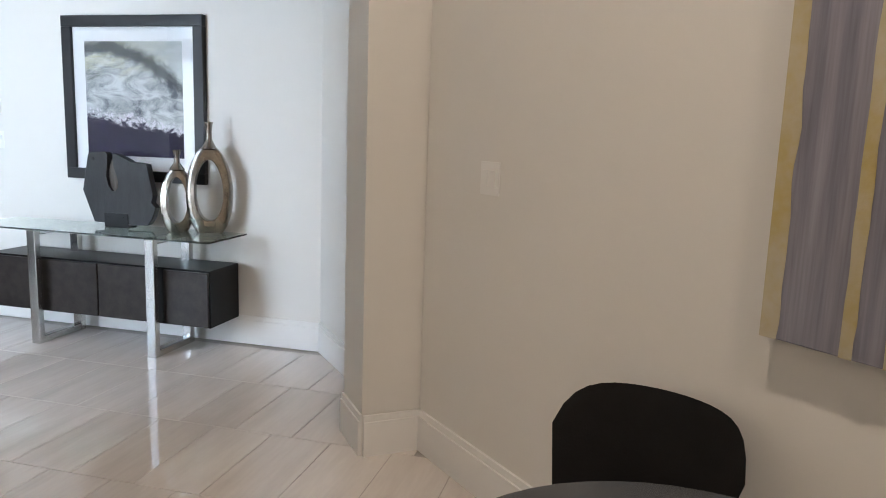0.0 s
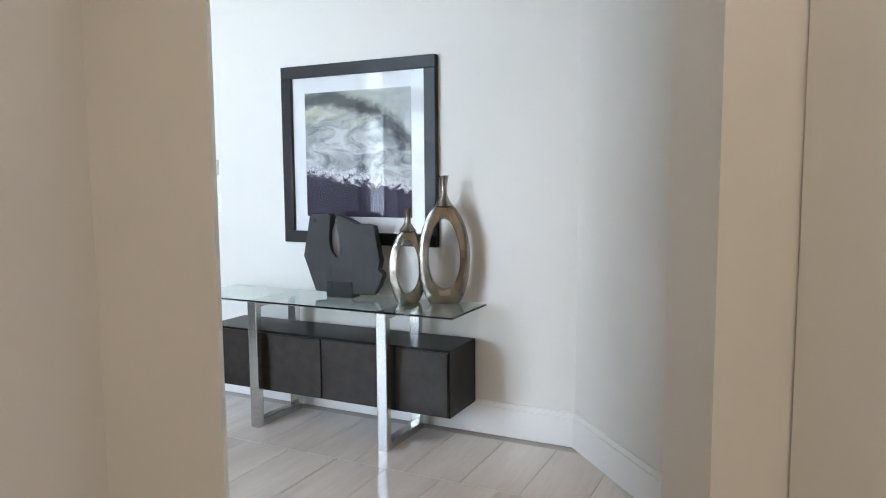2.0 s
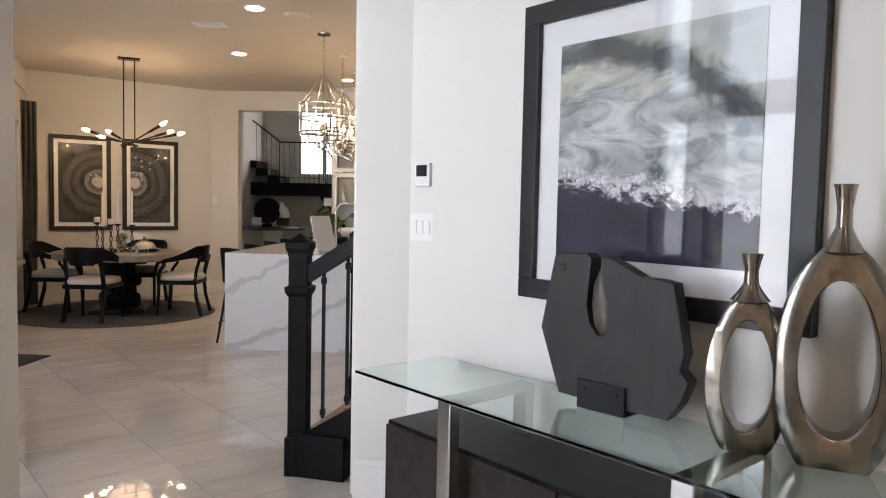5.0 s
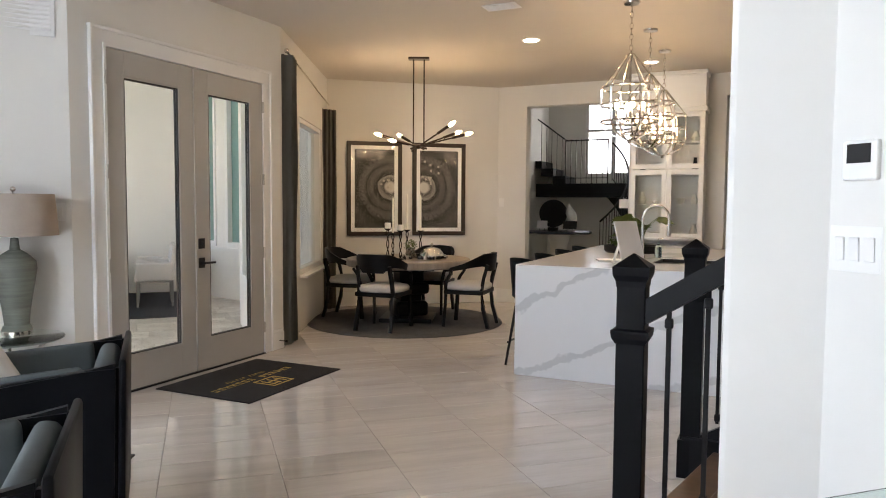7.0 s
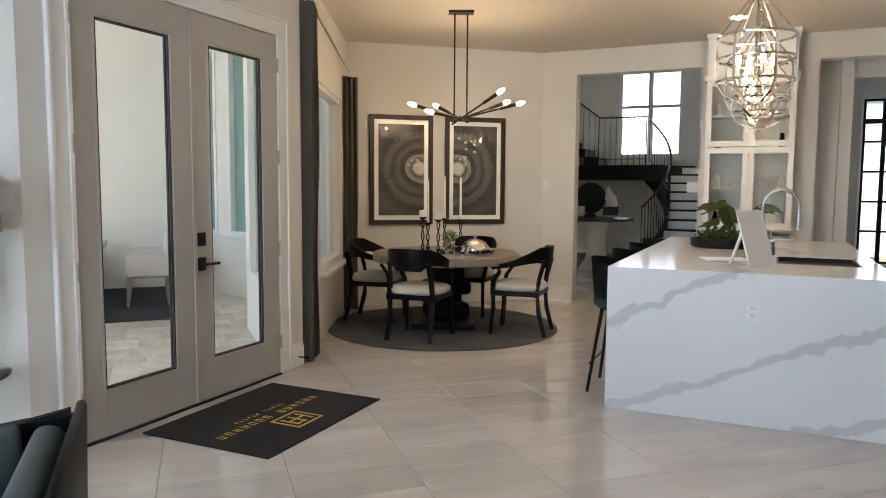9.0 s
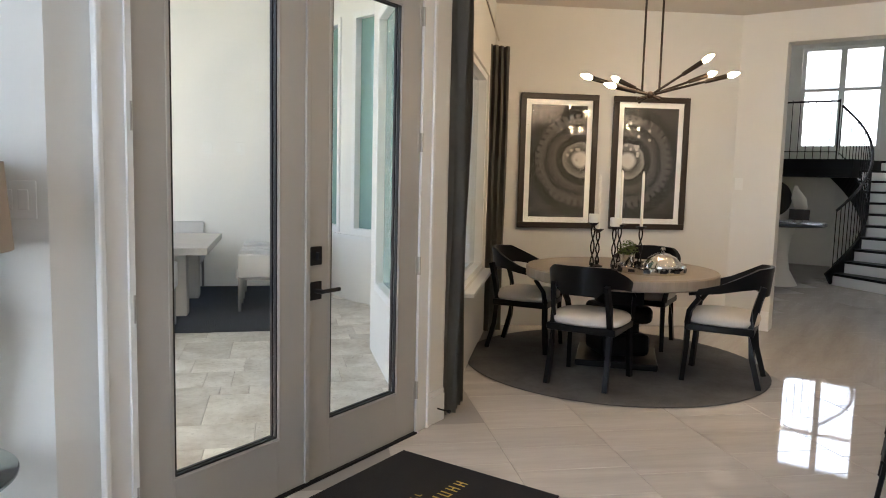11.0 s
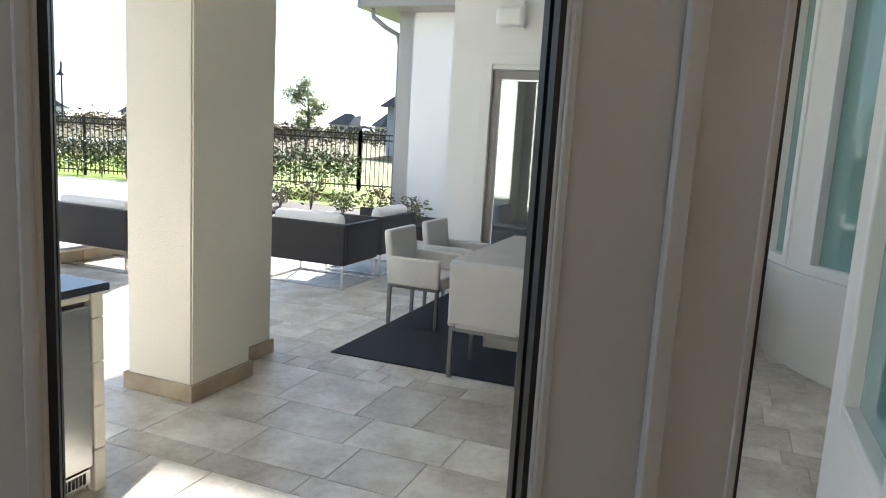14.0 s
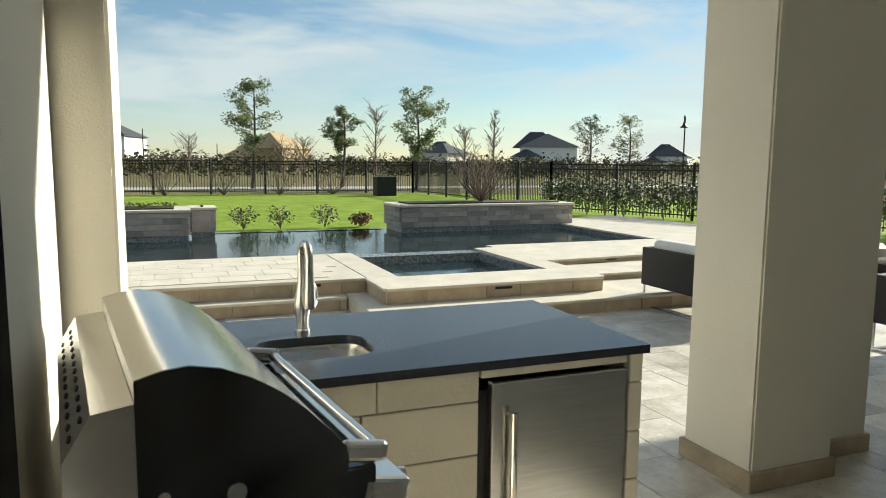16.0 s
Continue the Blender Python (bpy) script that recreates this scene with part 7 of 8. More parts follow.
# ---- patio dining ----
def patio_chair():
    """Faces local +x."""
    g = thing("patio_chair", pose(0, 0, 0), "pale grey upholstered patio armchair on metal legs", "chair", "patio dining chairs")
    bm = bm_new()
    box(bm, 0.075, 0.56, 0.47, -0.26, 0, 0.64, ry=-7, bev=0.02, seg=3)
    part("backrest", bm, "sling", g, "", True)
    bm = bm_new()
    box(bm, 0.52, 0.47, 0.12, 0.0, 0, 0.42, bev=0.02, seg=3)
    part("seat", bm, "sling", g, "", True)
    for s in (-1, 1):
        bm = bm_new()
        box(bm, 0.50, 0.06, 0.26, -0.01, s * 0.265, 0.51, bev=0.02, seg=3)
        part("arm", bm, "sling", g, "", True)
        for x in (-0.25, 0.22):
            bm = bm_new()
            box(bm, 0.03, 0.03, 0.38, x, s * 0.26, 0.19)
            part("leg", bm, "greymetal", g)
    bm = bm_new()
    for s in (-1, 1):
        box(bm, 0.44, 0.028, 0.028, -0.015, s * 0.26, 0.366)
    for x in (-0.25, 0.22):
        box(bm, 0.028, 0.49, 0.026, x, 0, 0.366)
    part("seat_frame", bm, "greymetal", g)
    return g


M["greymetal"] = mat("grey_powder_coat", (0.22, 0.22, 0.22), 0.4, 0.6, vary=0.1)
M["patiorug"] = mat("ribbed_black_outdoor_rug", (0.035, 0.04, 0.05), 0.9, vary=0.3, vscale=6, bump=0.9, bscale=40, stretch=(1, 8, 1))
pc = patio_chair()
RZ = PATIO + 0.008
pc.matrix_basis = OUT @ pose(9.70, 1.08, RZ)
for a, b, r in ((10.80, 2.12, -90), (11.65, 2.12, -90), (10.80, 0.0, 90), (11.65, 0.0, 90), (12.1, 1.05, 180)):
    copy_thing(pc, OUT @ pose(a, b, RZ, 0, 0, r))
bm = bm_new()
box(bm, 2.86, 2.95, 0.008, 10.95, 0.90, PATIO + 0.004)
part("patio_rug", bm, "patiorug", None, "ribbed black outdoor rug under patio table", m=OUT, category="rug")
g = thing("patio_table", OUT @ pose(10.98, 1.06, RZ), "large pale stone-look patio table on slab legs", "table")
bm = bm_new()
box(bm, 1.90, 1.10, 0.075, 0, 0, 0.72, bev=0.006)
part("tabletop", bm, "concrete", g)
for x in (-0.55, 0.55):
    bm = bm_new()
    box(bm, 0.22, 0.62, 0.68, x, 0, 0.34, bev=0.006)
    part("slab_leg", bm, "concrete", g)


def wicker_sofa(m, length, label):
    """Back along local y, facing +x."""
    g = thing("wicker_sofa", m, label, "sofa", "wicker patio sofas")
    bm = bm_new()
    box(bm, 0.07, length, 0.46, 0.035, length / 2, 0.50, bev=0.012)
    part("backrest", bm, "wicker", g)
    for y in (0.035, length - 0.035):
        bm = bm_new()
        box(bm, 0.74, 0.07, 0.46, 0.445, y, 0.50, bev=0.012)
        part("arm", bm, "wicker", g)
    bm = bm_new()
    box(bm, 0.74, length - 0.15, 0.10, 0.445, length / 2, 0.325, bev=0.01)
    part("seat_base", bm, "wicker", g)
    k = 2 if length > 1.2 else 1
    for i in range(k):
        w = (length - 0.16) / k
        bm = bm_new()
        box(bm, 0.66, w - 0.01, 0.15, 0.44, 0.08 + w * (i + 0.5), 0.45, bev=0.05, seg=4)
        part("seat_cushion", bm, "whitecushion", g, "white seat cushion", True)
        bm = bm_new()
        box(bm, 0.16, w - 0.04, 0.34, 0.16, 0.08 + w * (i + 0.5), 0.66, ry=-10, bev=0.065, seg=4)
        part("back_cushion", bm, "whitecushion", g, "white back cushion", True)
    for x in (0.03, 0.78):
        for y in (0.03, length - 0.03):
            bm = bm_new()
            box(bm, 0.022, 0.022, 0.28, x, y, 0.14)
            part("leg", bm, "steel", g)
    bm = bm_new()
    for x in (0.03, 0.78):
        box(bm, 0.02, length - 0.082, 0.02, x, length / 2, 0.012)
    for y in (0.03, length - 0.03):
        box(bm, 0.728, 0.02, 0.02, 0.405, y, 0.012)
    part("sled_base", bm, "steel", g)


wicker_sofa(OUT @ pose(11.50, 3.40, PATIO), 1.08, "dark wicker patio loveseat with white cushions")
wicker_sofa(OUT @ pose(13.45, 3.42, PATIO, 0, 0, 90), 1.0, "second dark wicker seat with white cushions")
wicker_sofa(OUT @ pose(10.75, 5.75, PATIO), 1.2, "dark wicker patio seat near the pool steps")
g = thing("coffee_table", OUT @ pose(11.55, 5.05, PATIO), "low dark wicker side table between sofas", "table")
bm = bm_new()
box(bm, 0.45, 0.45, 0.40, 0.1, 0, 0.22, bev=0.01)
part("body", bm, "wicker", g)

# ---- pool terrace ----
DZ = DECK
slab_of("step_lower", ((7.3, 6.78), (12.4, 6.78), (12.4, 9.2), (7.3, 9.2)), -0.3, 0.055, "coping", "travertine pool step", "step")
slab_of("step_lower_side", ((-4, 7.86), (7.28, 7.86), (7.28, 8.4), (-4, 8.4)), -0.3, 0.05, "coping", "travertine pool step", "step")
slab_of("deck_side", ((-6, 8.05), (7.56, 8.05), (7.56, 10.35), (-6, 10.35)), -0.3, DZ, "coping", "pale travertine pool deck", "deck")
slab_of("deck_right", ((10.40, 8.75), (13.9, 9.0), (13.9, 10.7), (10.40, 10.7)), -0.3, DZ - 0.002, "coping", "pale travertine pool deck", "deck")
slab_of("deck_end", ((13.9, 8.2), (17.5, 8.2), (16.6, 16.0), (14.4, 15.2), (13.9, 15.2)), -0.3, DZ, "coping", "pale travertine pool deck", "deck")
slab_of("step_middle", ((10.40, 7.9), (12.5, 7.9), (12.5, 8.76), (10.40, 8.76)), -0.3, 0.145, "coping", "travertine pool step", "step")
slab_of("spa_front", ((7.57, 7.22), (10.38, 7.22), (10.38, 7.98), (7.57, 7.98)), -0.3, DZ + 0.005, "coping", "travertine spa coping", "spa")
slab_of("spa_right", ((10.02, 7.98), (10.38, 7.98), (10.38, 10.35), (10.02, 10.35)), -0.3, DZ + 0.005, "coping", "travertine spa coping", "spa")
slab_of("spa_left", ((7.57, 7.98), (7.95, 7.98), (7.95, 10.35), (7.57, 10.35)), -0.3, DZ + 0.005, "coping", "travertine spa coping", "spa")


def mosaic():
    m = mat("blue_grey_mosaic", (0.12, 0.14, 0.15), 0.25, vary=0.3)
    n, l = m.node_tree.nodes, m.node_tree.links
    tc, v = n.new("ShaderNodeTexCoord"), n.new("ShaderNodeTexVoronoi")
    v.inputs["Scale"].default_value = 42
    l.new(tc.outputs["Object"], v.inputs["Vector"])
    r = n.new("ShaderNodeMix")
    r.data_type = "RGBA"
    r.inputs["A"].default_value, r.inputs["B"].default_value = (0.05, 0.06, 0.07, 1), (0.30, 0.32, 0.32, 1)
    l.new(v.outputs["Color"], r.inputs["Factor"])
    l.new(r.outputs["Result"], n["Principled BSDF"].inputs["Base Color"])
    return m


M["spatile"] = mosaic()
slab_of("spa_weir", ((7.95, 10.05), (10.02, 10.05), (10.02, 10.4), (7.95, 10.4)), -0.3, DZ - 0.03, "spatile", "dark mosaic spa weir wall", "spa")
slab_of("spa_lining", ((7.95, 7.98), (10.02, 7.98), (10.02, 8.02), (7.95, 8.02)), -0.3, DZ - 0.03, "spatile", "dark mosaic spa lining", "spa")
slab_of("spa_lining_side", ((9.98, 8.02), (10.02, 8.02), (10.02, 10.05), (9.98, 10.05)), -0.3, DZ - 0.03, "spatile", "dark mosaic spa lining", "spa")
slab_of("spa_water", ((7.95, 8.02), (9.98, 8.02), (9.98, 10.05), (7.95, 10.05)), -0.3, DZ - 0.16, "water", "dark rippled spa water", "water")
slab_of("pool_water", ((-6, 10.35), (7.57, 10.35), (7.57, 10.4), (10.4, 10.4), (10.4, 10.7), (13.9, 10.7), (13.9, 15.2), (-6, 15.2)), -0.3, DZ - 0.11, "water", "dark blue rippled pool water", "water")
slab_of("pool_edge_wall", ((13.84, 10.7), (13.9, 10.7), (13.9, 15.2), (13.84, 15.2)), -0.3, DZ - 0.03, "spatile", "mosaic pool waterline", "pool")
slab_of("pool_far_edge", ((-6, 15.0), (9.8, 15.0), (9.8, 15.2), (-6, 15.2)), -0.3, DZ - 0.10, "water", "wet infinity edge of the pool", "pool")


def stone_planter(name, a0, a1, b0, b1, label):
    g = thing(name, OUT, label, "planter", "raised pool planters")
    bm = bm_new()
    box(bm, a1 - a0 - 0.06, b1 - b0 - 0.06, 0.58, (a0 + a1) / 2, (b0 + b1) / 2, 0.33)
    part("core", bm, "joint", g)
    bm = bm_new()
    box(bm, a1 - a0 - 0.02, 0.02, 0.12, (a0 + a1) / 2, b0 + 0.01, 0.17)
    part("waterline_tile", bm, "spatile", g)
    bm = bm_new()
    box(bm, a1 - a0 + 0.08, b1 - b0 + 0.08, 0.05, (a0 + a1) / 2, (b0 + b1) / 2, 0.685, bev=0.008)
    part("coping", bm, "coping", g, "pale travertine cap")
    bm = bm_new()
    box(bm, a1 - a0 - 0.5, b1 - b0 - 0.4, 0.03, (a0 + a1) / 2, (b0 + b1) / 2, 0.72)
    part("soil", bm, "mulch", g)
    rnd = random.Random(int(a0 * 10))
    bm = None
    zs = [0.235, 0.34, 0.45, 0.56, 0.655]
    for k in range(4):
        x = a0 + 0.01
        while x < a1 - 0.05:
            w = min(rnd.uniform(0.22, 0.5), a1 - 0.01 - x)
            bm = bm_new()
            box(bm, w - 0.008, 0.04 + rnd.uniform(0, 0.016), zs[k + 1] - zs[k] - 0.008, x + w / 2, b0 + 0.012, (zs[k] + zs[k + 1]) / 2)
            part("stone", bm, "stone", g)
            x += w
        for side in (a0, a1):
            y = b0 + 0.06
            while y < b1 - 0.05:
                w = min(rnd.uniform(0.25, 0.5), b1 - y)
                bm = bm_new()
                box(bm, 0.045, w - 0.008, zs[k + 1] - zs[k] - 0.008, side, y + w / 2, (zs[k] + zs[k + 1]) / 2)
                part("stone", bm, "stone", g)
                y += w
    return g


stone_planter("stone_planter", 10.0, 14.2, 14.1, 15.3, "raised stone-clad pool planter with travertine cap")
stone_planter("stone_planter", 1.0, 5.75, 13.7, 14.9, "raised stone-clad pool planter with low groundcover")
stone_planter("stone_pier", 5.8, 6.25, 14.3, 15.0, "short stone-clad end pier by the pool")
bm = bm_new()
rnd = random.Random(21)
for k in range(10):
    leaf_cloud(bm, (1.5 + k * 0.42, 14.3, 0.78), (0.3, 0.25, 0.07), 60, 0.07, k)
part("groundcover", bm, "leaf", None, "low dark green groundcover in planter", m=OUT, kind="stuff", category="plant")

def risers(owner, p, q, top, low):
    """A course of stone blocks along a step's face from p to q, under a thin projecting lip."""
    a, b = Vector(o2(*p)), Vector(o2(*q))
    d = (b - a).normalized()
    length, x = (b - a).length, 0.0
    turn = math.degrees(math.atan2(d.y, d.x))
    rnd = random.Random(int(p[0] * 31 + p[1] * 17))
    host = bpy.data.objects[owner]
    while x < length - 0.02:
        w = min(rnd.uniform(0.42, 0.75), length - x)
        c = a + d * (x + w / 2)
        bm = bm_new()
        box(bm, w - 0.006, 0.03, top - 0.035 - low, 0, 0, 0, bev=0.004, seg=1)
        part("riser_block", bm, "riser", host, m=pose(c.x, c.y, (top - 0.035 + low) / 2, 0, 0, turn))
        x += w
    bm = bm_new()
    c = (a + b) / 2
    box(bm, length, 0.075, 0.034, 0, 0, 0, bev=0.008)
    part("coping_lip", bm, "coping", host, m=pose(c.x, c.y, top - 0.016, 0, 0, turn))


risers("step_lower", (7.3, 6.78), (12.4, 6.78), 0.057, PATIO)
risers("step_lower_side", (-2, 7.86), (7.28, 7.86), 0.052, PATIO)
risers("deck_side", (-2, 8.05), (7.56, 8.05), DZ + 0.002, 0.052)
risers("spa_front", (7.57, 7.22), (10.38, 7.22), DZ + 0.007, 0.057)
risers("spa_left", (7.57, 7.98), (7.57, 7.22), DZ + 0.006, 0.057)
risers("spa_right", (10.38, 7.24), (10.38, 8.75), DZ + 0.006, 0.057)
risers("step_middle", (10.42, 7.9), (12.5, 7.9), 0.147, 0.057)
risers("deck_right", (10.42, 8.75), (13.9, 9.0), DZ, 0.147)
for name, a, b, z, owner in (("step_light", 6.9, 8.03, 0.17, "deck_side"), ("step_light", 9.0, 7.20, 0.17, "spa_front"), ("step_light", 11.6, 8.82, 0.19, "deck_right")):
    bm = bm_new()
    box(bm, 0.22, 0.012, 0.03, 0, 0, 0, bev=0.003)
    part(name, bm, "dark", bpy.data.objects[owner], "slim dark recessed step light", m=OUT @ pose(a, b, z))

# lawn: one sheet from the terrace to the fence and past the patio's end
slab_of("lawn", ((-20, 15.2), (9.9, 15.2), (9.9, 15.4), (14.3, 15.4), (16.6, 16.0), (17.5, 8.2), (17.5, 3), (40, 3), (40, 12), (17.6, 33.2), (-20, 33.2)), -0.21, 0.10, "grass", "bright green mown lawn", "lawn")
slab_of("flower_bed", ((15.6, 4.2), (17.0, 4.2), (17.4, 8.0), (15.6, 8.0)), -0.3, 0.12, "mulch", "mulched planting bed", "bed")


def shrub(name, a, b, z, r, h, n, material, size, seed, label, twigs=10):
    g = thing(name, OUT @ pose(a, b, z), label, "shrub")
    rnd = random.Random(seed)
    bm = bm_new()
    for _ in range(twigs):
        t = rnd.uniform(0, 6.28)
        k = rnd.uniform(0.3, 0.9)
        tube(bm, [(0, 0, 0), (r * 0.4 * k * math.cos(t), r * 0.4 * k * math.sin(t), h * 0.5), (r * k * math.cos(t + 0.2), r * k * math.sin(t + 0.2), h * rnd.uniform(0.7, 1))], 0.008, 4, 0.003)
    part("stems", bm, "twig", g)
    if n:
        bm = bm_new()
        leaf_cloud(bm, (0, 0, h * 0.55), (r, r, h * 0.45), n, size, seed)
        part("foliage", bm, material, g)


M["hedgeleaf"] = mat("dark_hedge_leaves", (0.035, 0.065, 0.018), 0.5, vary=0.5, vscale=3, color2=(0.08, 0.10, 0.03))
M["redleaf"] = mat("red_green_leaves", (0.16, 0.07, 0.04), 0.55, vary=0.5, vscale=4, color2=(0.09, 0.10, 0.03))
M["olive"] = mat("olive_leaves", (0.16, 0.15, 0.06), 0.55, vary=0.5, vscale=4, color2=(0.07, 0.10, 0.03))
M["drygrass"] = mat("dry_ornamental_grass", (0.22, 0.13, 0.07), 0.9, vary=0.4, vscale=6)
for k, (a, b) in enumerate(((6.95, 15.9), (7.75, 15.95), (8.75, 15.9))):
    shrub("shrub", a, b, 0.1, 0.36, 0.55, 260, "olive", 0.07, 30 + k, "small round olive-green shrub at pool edge")
shrub("grass_tuft", 9.6, 15.9, 0.1, 0.28, 0.35, 420, "drygrass", 0.09, 44, "clipped brown ornamental grass tuft")
for k in range(5):
    shrub("shrub", 16.0 + 0.1 * k, 4.6 + k * 0.75, 0.1, 0.33, 0.5 + 0.15 * (k % 2), 260, "redleaf" if k % 2 else "olive", 0.075, 50 + k, "low bronze and green shrub in mulched bed")


def bare_bush(m, r, h, seed, label, limbs=46):
    g = thing("bare_bush", m, label, "bush")
    rnd = random.Random(seed)
    for s in range(2):
        bm = bm_new()
        for _ in range(limbs // 2):
            t, k = rnd.uniform(0, 6.28), rnd.uniform(0.15, 1.0)
            tip = Vector((r * k * math.cos(t), r * k * math.sin(t), h * rnd.uniform(0.6, 1.0) * (1.15 - 0.4 * k)))
            mid = Vector((tip.x * 0.55, tip.y * 0.55, tip.z * 0.45)) + Vector((rnd.gauss(0, 0.05), rnd.gauss(0, 0.05), 0))
            tube(bm, [(0, 0, 0), mid, tip], 0.016, 4, 0.005)
            for _ in range(5):
                u = rnd.uniform(0.3, 0.95)
                p = mid.lerp(tip, u)
                tube(bm, [p, p + Vector((rnd.gauss(0, 0.12), rnd.gauss(0, 0.12), rnd.uniform(0.05, 0.25))) * h * 0.8], 0.006, 3, 0.003)
        part("branches", bm, "twig", g)


bare_bush(OUT @ pose(12.1, 14.7, 0.73), 0.95, 1.15, 7, "leafless twiggy bush in raised planter", 60)

# fence
def fence_run(p, q, h=1.5, z=0.10):
    g = thing("iron_fence", pose(0, 0, 0), "black iron railing fence with square posts", "fence", "garden fence runs")
    a, b = Vector((*o2(*p), z)), Vector((*o2(*q), z))
    L = (b - a).length
    d = (b - a) / L
    n = max(1, round(L / 2.4))
    for k in range(n + 1):
        c = a + d * (L * k / n)
        bm = bm_new()
        box(bm, 0.075, 0.075, h + 0.06, c.x, c.y, z + (h + 0.06) / 2)
        part("post", bm, "iron", g)
    for zz in (0.14, h - 0.16, h - 0.02):
        bm = bm_new()
        sweep(bm, [a + Vector((0, 0, zz)), b + Vector((0, 0, zz))], 0.03, 0.035)
        part("rail", bm, "iron", g)
    verts, faces = [], []
    m = int(L / 0.115)
    side = Vector((-d.y, d.x, 0)) * 0.009
    for k in range(m):
        c = a + d * (L * (k + 0.5) / m)
        i = len(verts)
        for s, t in ((-1, -1), (1, -1), (1, 1), (-1, 1)):
            w = c + side * s + d * 0.009 * t
            verts += [(w.x, w.y, z + 0.05), (w.x, w.y, z + h)]
        for j in range(4):
            u, v = i + 2 * j, i + 2 * ((j + 1) % 4)
            faces.append((u, v, v + 1, u + 1))
    me = bpy.data.meshes.new("pickets")
    me.from_pydata(verts, [], faces)
    me.materials.append(M["iron"])
    ob = new("pickets", me)
    ob.parent = g
    tagged(ob, "thin black iron pickets", kind="stuff")


for p, q in (((-14, 33), (16.8, 33)), ((16.8, 33), (16.8, 19.6)), ((16.8, 19.6), (21.4, 8.6)), ((21.4, 8.6), (26, -1))):
    fence_run(p, q)
# clipped hedge plants along the side fence
for k in range(19):
    t = k / 18
    a, b = (16.5 + 4.3 * t, 18.9 - 10.2 * t)
    shrub("hedge_plant", a, b, 0.1, 0.50, 1.2, 850, "hedgeleaf", 0.085, 70 + k, "leafy green hedge plant against iron fence")
for k in range(6):
    bare_bush(OUT @ pose(3.0 + k * 2.4, 32.2, 0.1), 1.0, 1.3, 90 + k, "dry brown bush along the back fence", 24)
g = thing("utility_box", OUT @ pose(14.6, 30.5, 0.1), "dark green metal utility cabinet by fence", "utility box")
bm = bm_new()
box(bm, 0.9, 0.7, 0.85, 0, 0, 0.425, bev=0.02)
part("cabinet", bm, "iron", g)


# ---- beyond the fence: bearings from the doors ----
def beyond(bearing, dist):
    a = radians(bearing)
    return (-3.77 - math.sin(a) * dist, 3.745 + math.cos(a) * dist)


def pine(bearing, dist, h, spread, seed, label, dens=1.0, material="pine"):
    x, y = beyond(bearing, dist)
    g = thing("pine_tree", pose(x, y, -0.2), label, "tree", "trees beyond the fence")
    rnd = random.Random(seed)
    bm = bm_new()
    lean = rnd.uniform(-0.3, 0.3)
    trunk = [Vector((lean * t * t, 0.2 * math.sin(t * 3), h * t)) for t in (0, 0.25, 0.5, 0.75, 0.97)]
    tube(bm, trunk, 0.13, 7, 0.03)
    tips = []
    for k in range(30):
        t = rnd.uniform(0.34, 0.98)
        base = Vector((lean * t * t, 0, h * t))
        a = rnd.uniform(0, 6.28)
        ln = spread * (0.25 + 0.95 * math.sin(math.pi * min(1, (1.04 - t) / 0.72))) * rnd.uniform(0.45, 1.1)
        tip = base + Vector((ln * math.cos(a), ln * math.sin(a), rnd.uniform(0.15, 0.75) * ln))
        tube(bm, [base, base.lerp(tip, 0.5) + Vector((0, 0, -0.05)), tip], 0.032, 4, 0.010)
        tips += [(base.lerp(tip, u) + Vector((0, 0, rnd.uniform(-0.1, 0.15))), ln) for u in (0.6, 0.85, 1.0)]
    part("trunk", bm, "bark", g)
    bm = bm_new()
    for k, (p, ln) in enumerate(tips):
        if rnd.random() < dens:
            r = rnd.uniform(0.24, 0.46) * spread
            leaf_cloud(bm, p, (r, r, r * 0.8), int(70 * dens), 0.17, seed * 100 + k)
    part("crown", bm, material, g)


def bare_tree(bearing, dist, h, spread, seed, label):
    x, y = beyond(bearing, dist)
    g = thing("bare_tree", pose(x, y, -0.2), label, "tree", "trees beyond the fence")
    rnd = random.Random(seed)
    bm = bm_new()
    tube(bm, [(0, 0, 0), (0.1, 0, h * 0.5), (0, 0.05, h * 0.95)], 0.10, 6, 0.02)
    part("trunk", bm, "twig", g)
    bm = bm_new()
    for k in range(34):
        t = rnd.uniform(0.2, 0.9)
        b = Vector((0.05, 0, h * t))
        a = rnd.uniform(0, 6.28)
        ln = spread * rnd.uniform(0.5, 1.0) * (1.15 - t * 0.7)
        tip = b + Vector((ln * math.cos(a), ln * math.sin(a), ln * rnd.uniform(0.7, 1.5)))
        tube(bm, [b, b.lerp(tip, 0.5), tip], 0.03, 3, 0.012)
        for _ in range(6):
            p = b.lerp(tip, rnd.uniform(0.35, 1))
            tube(bm, [p, p + Vector((rnd.gauss(0, 0.4), rnd.gauss(0, 0.4), rnd.uniform(0.1, 0.7))) * spread * 0.35], 0.014, 3, 0.008)
    part("limbs", bm, "twig", g)


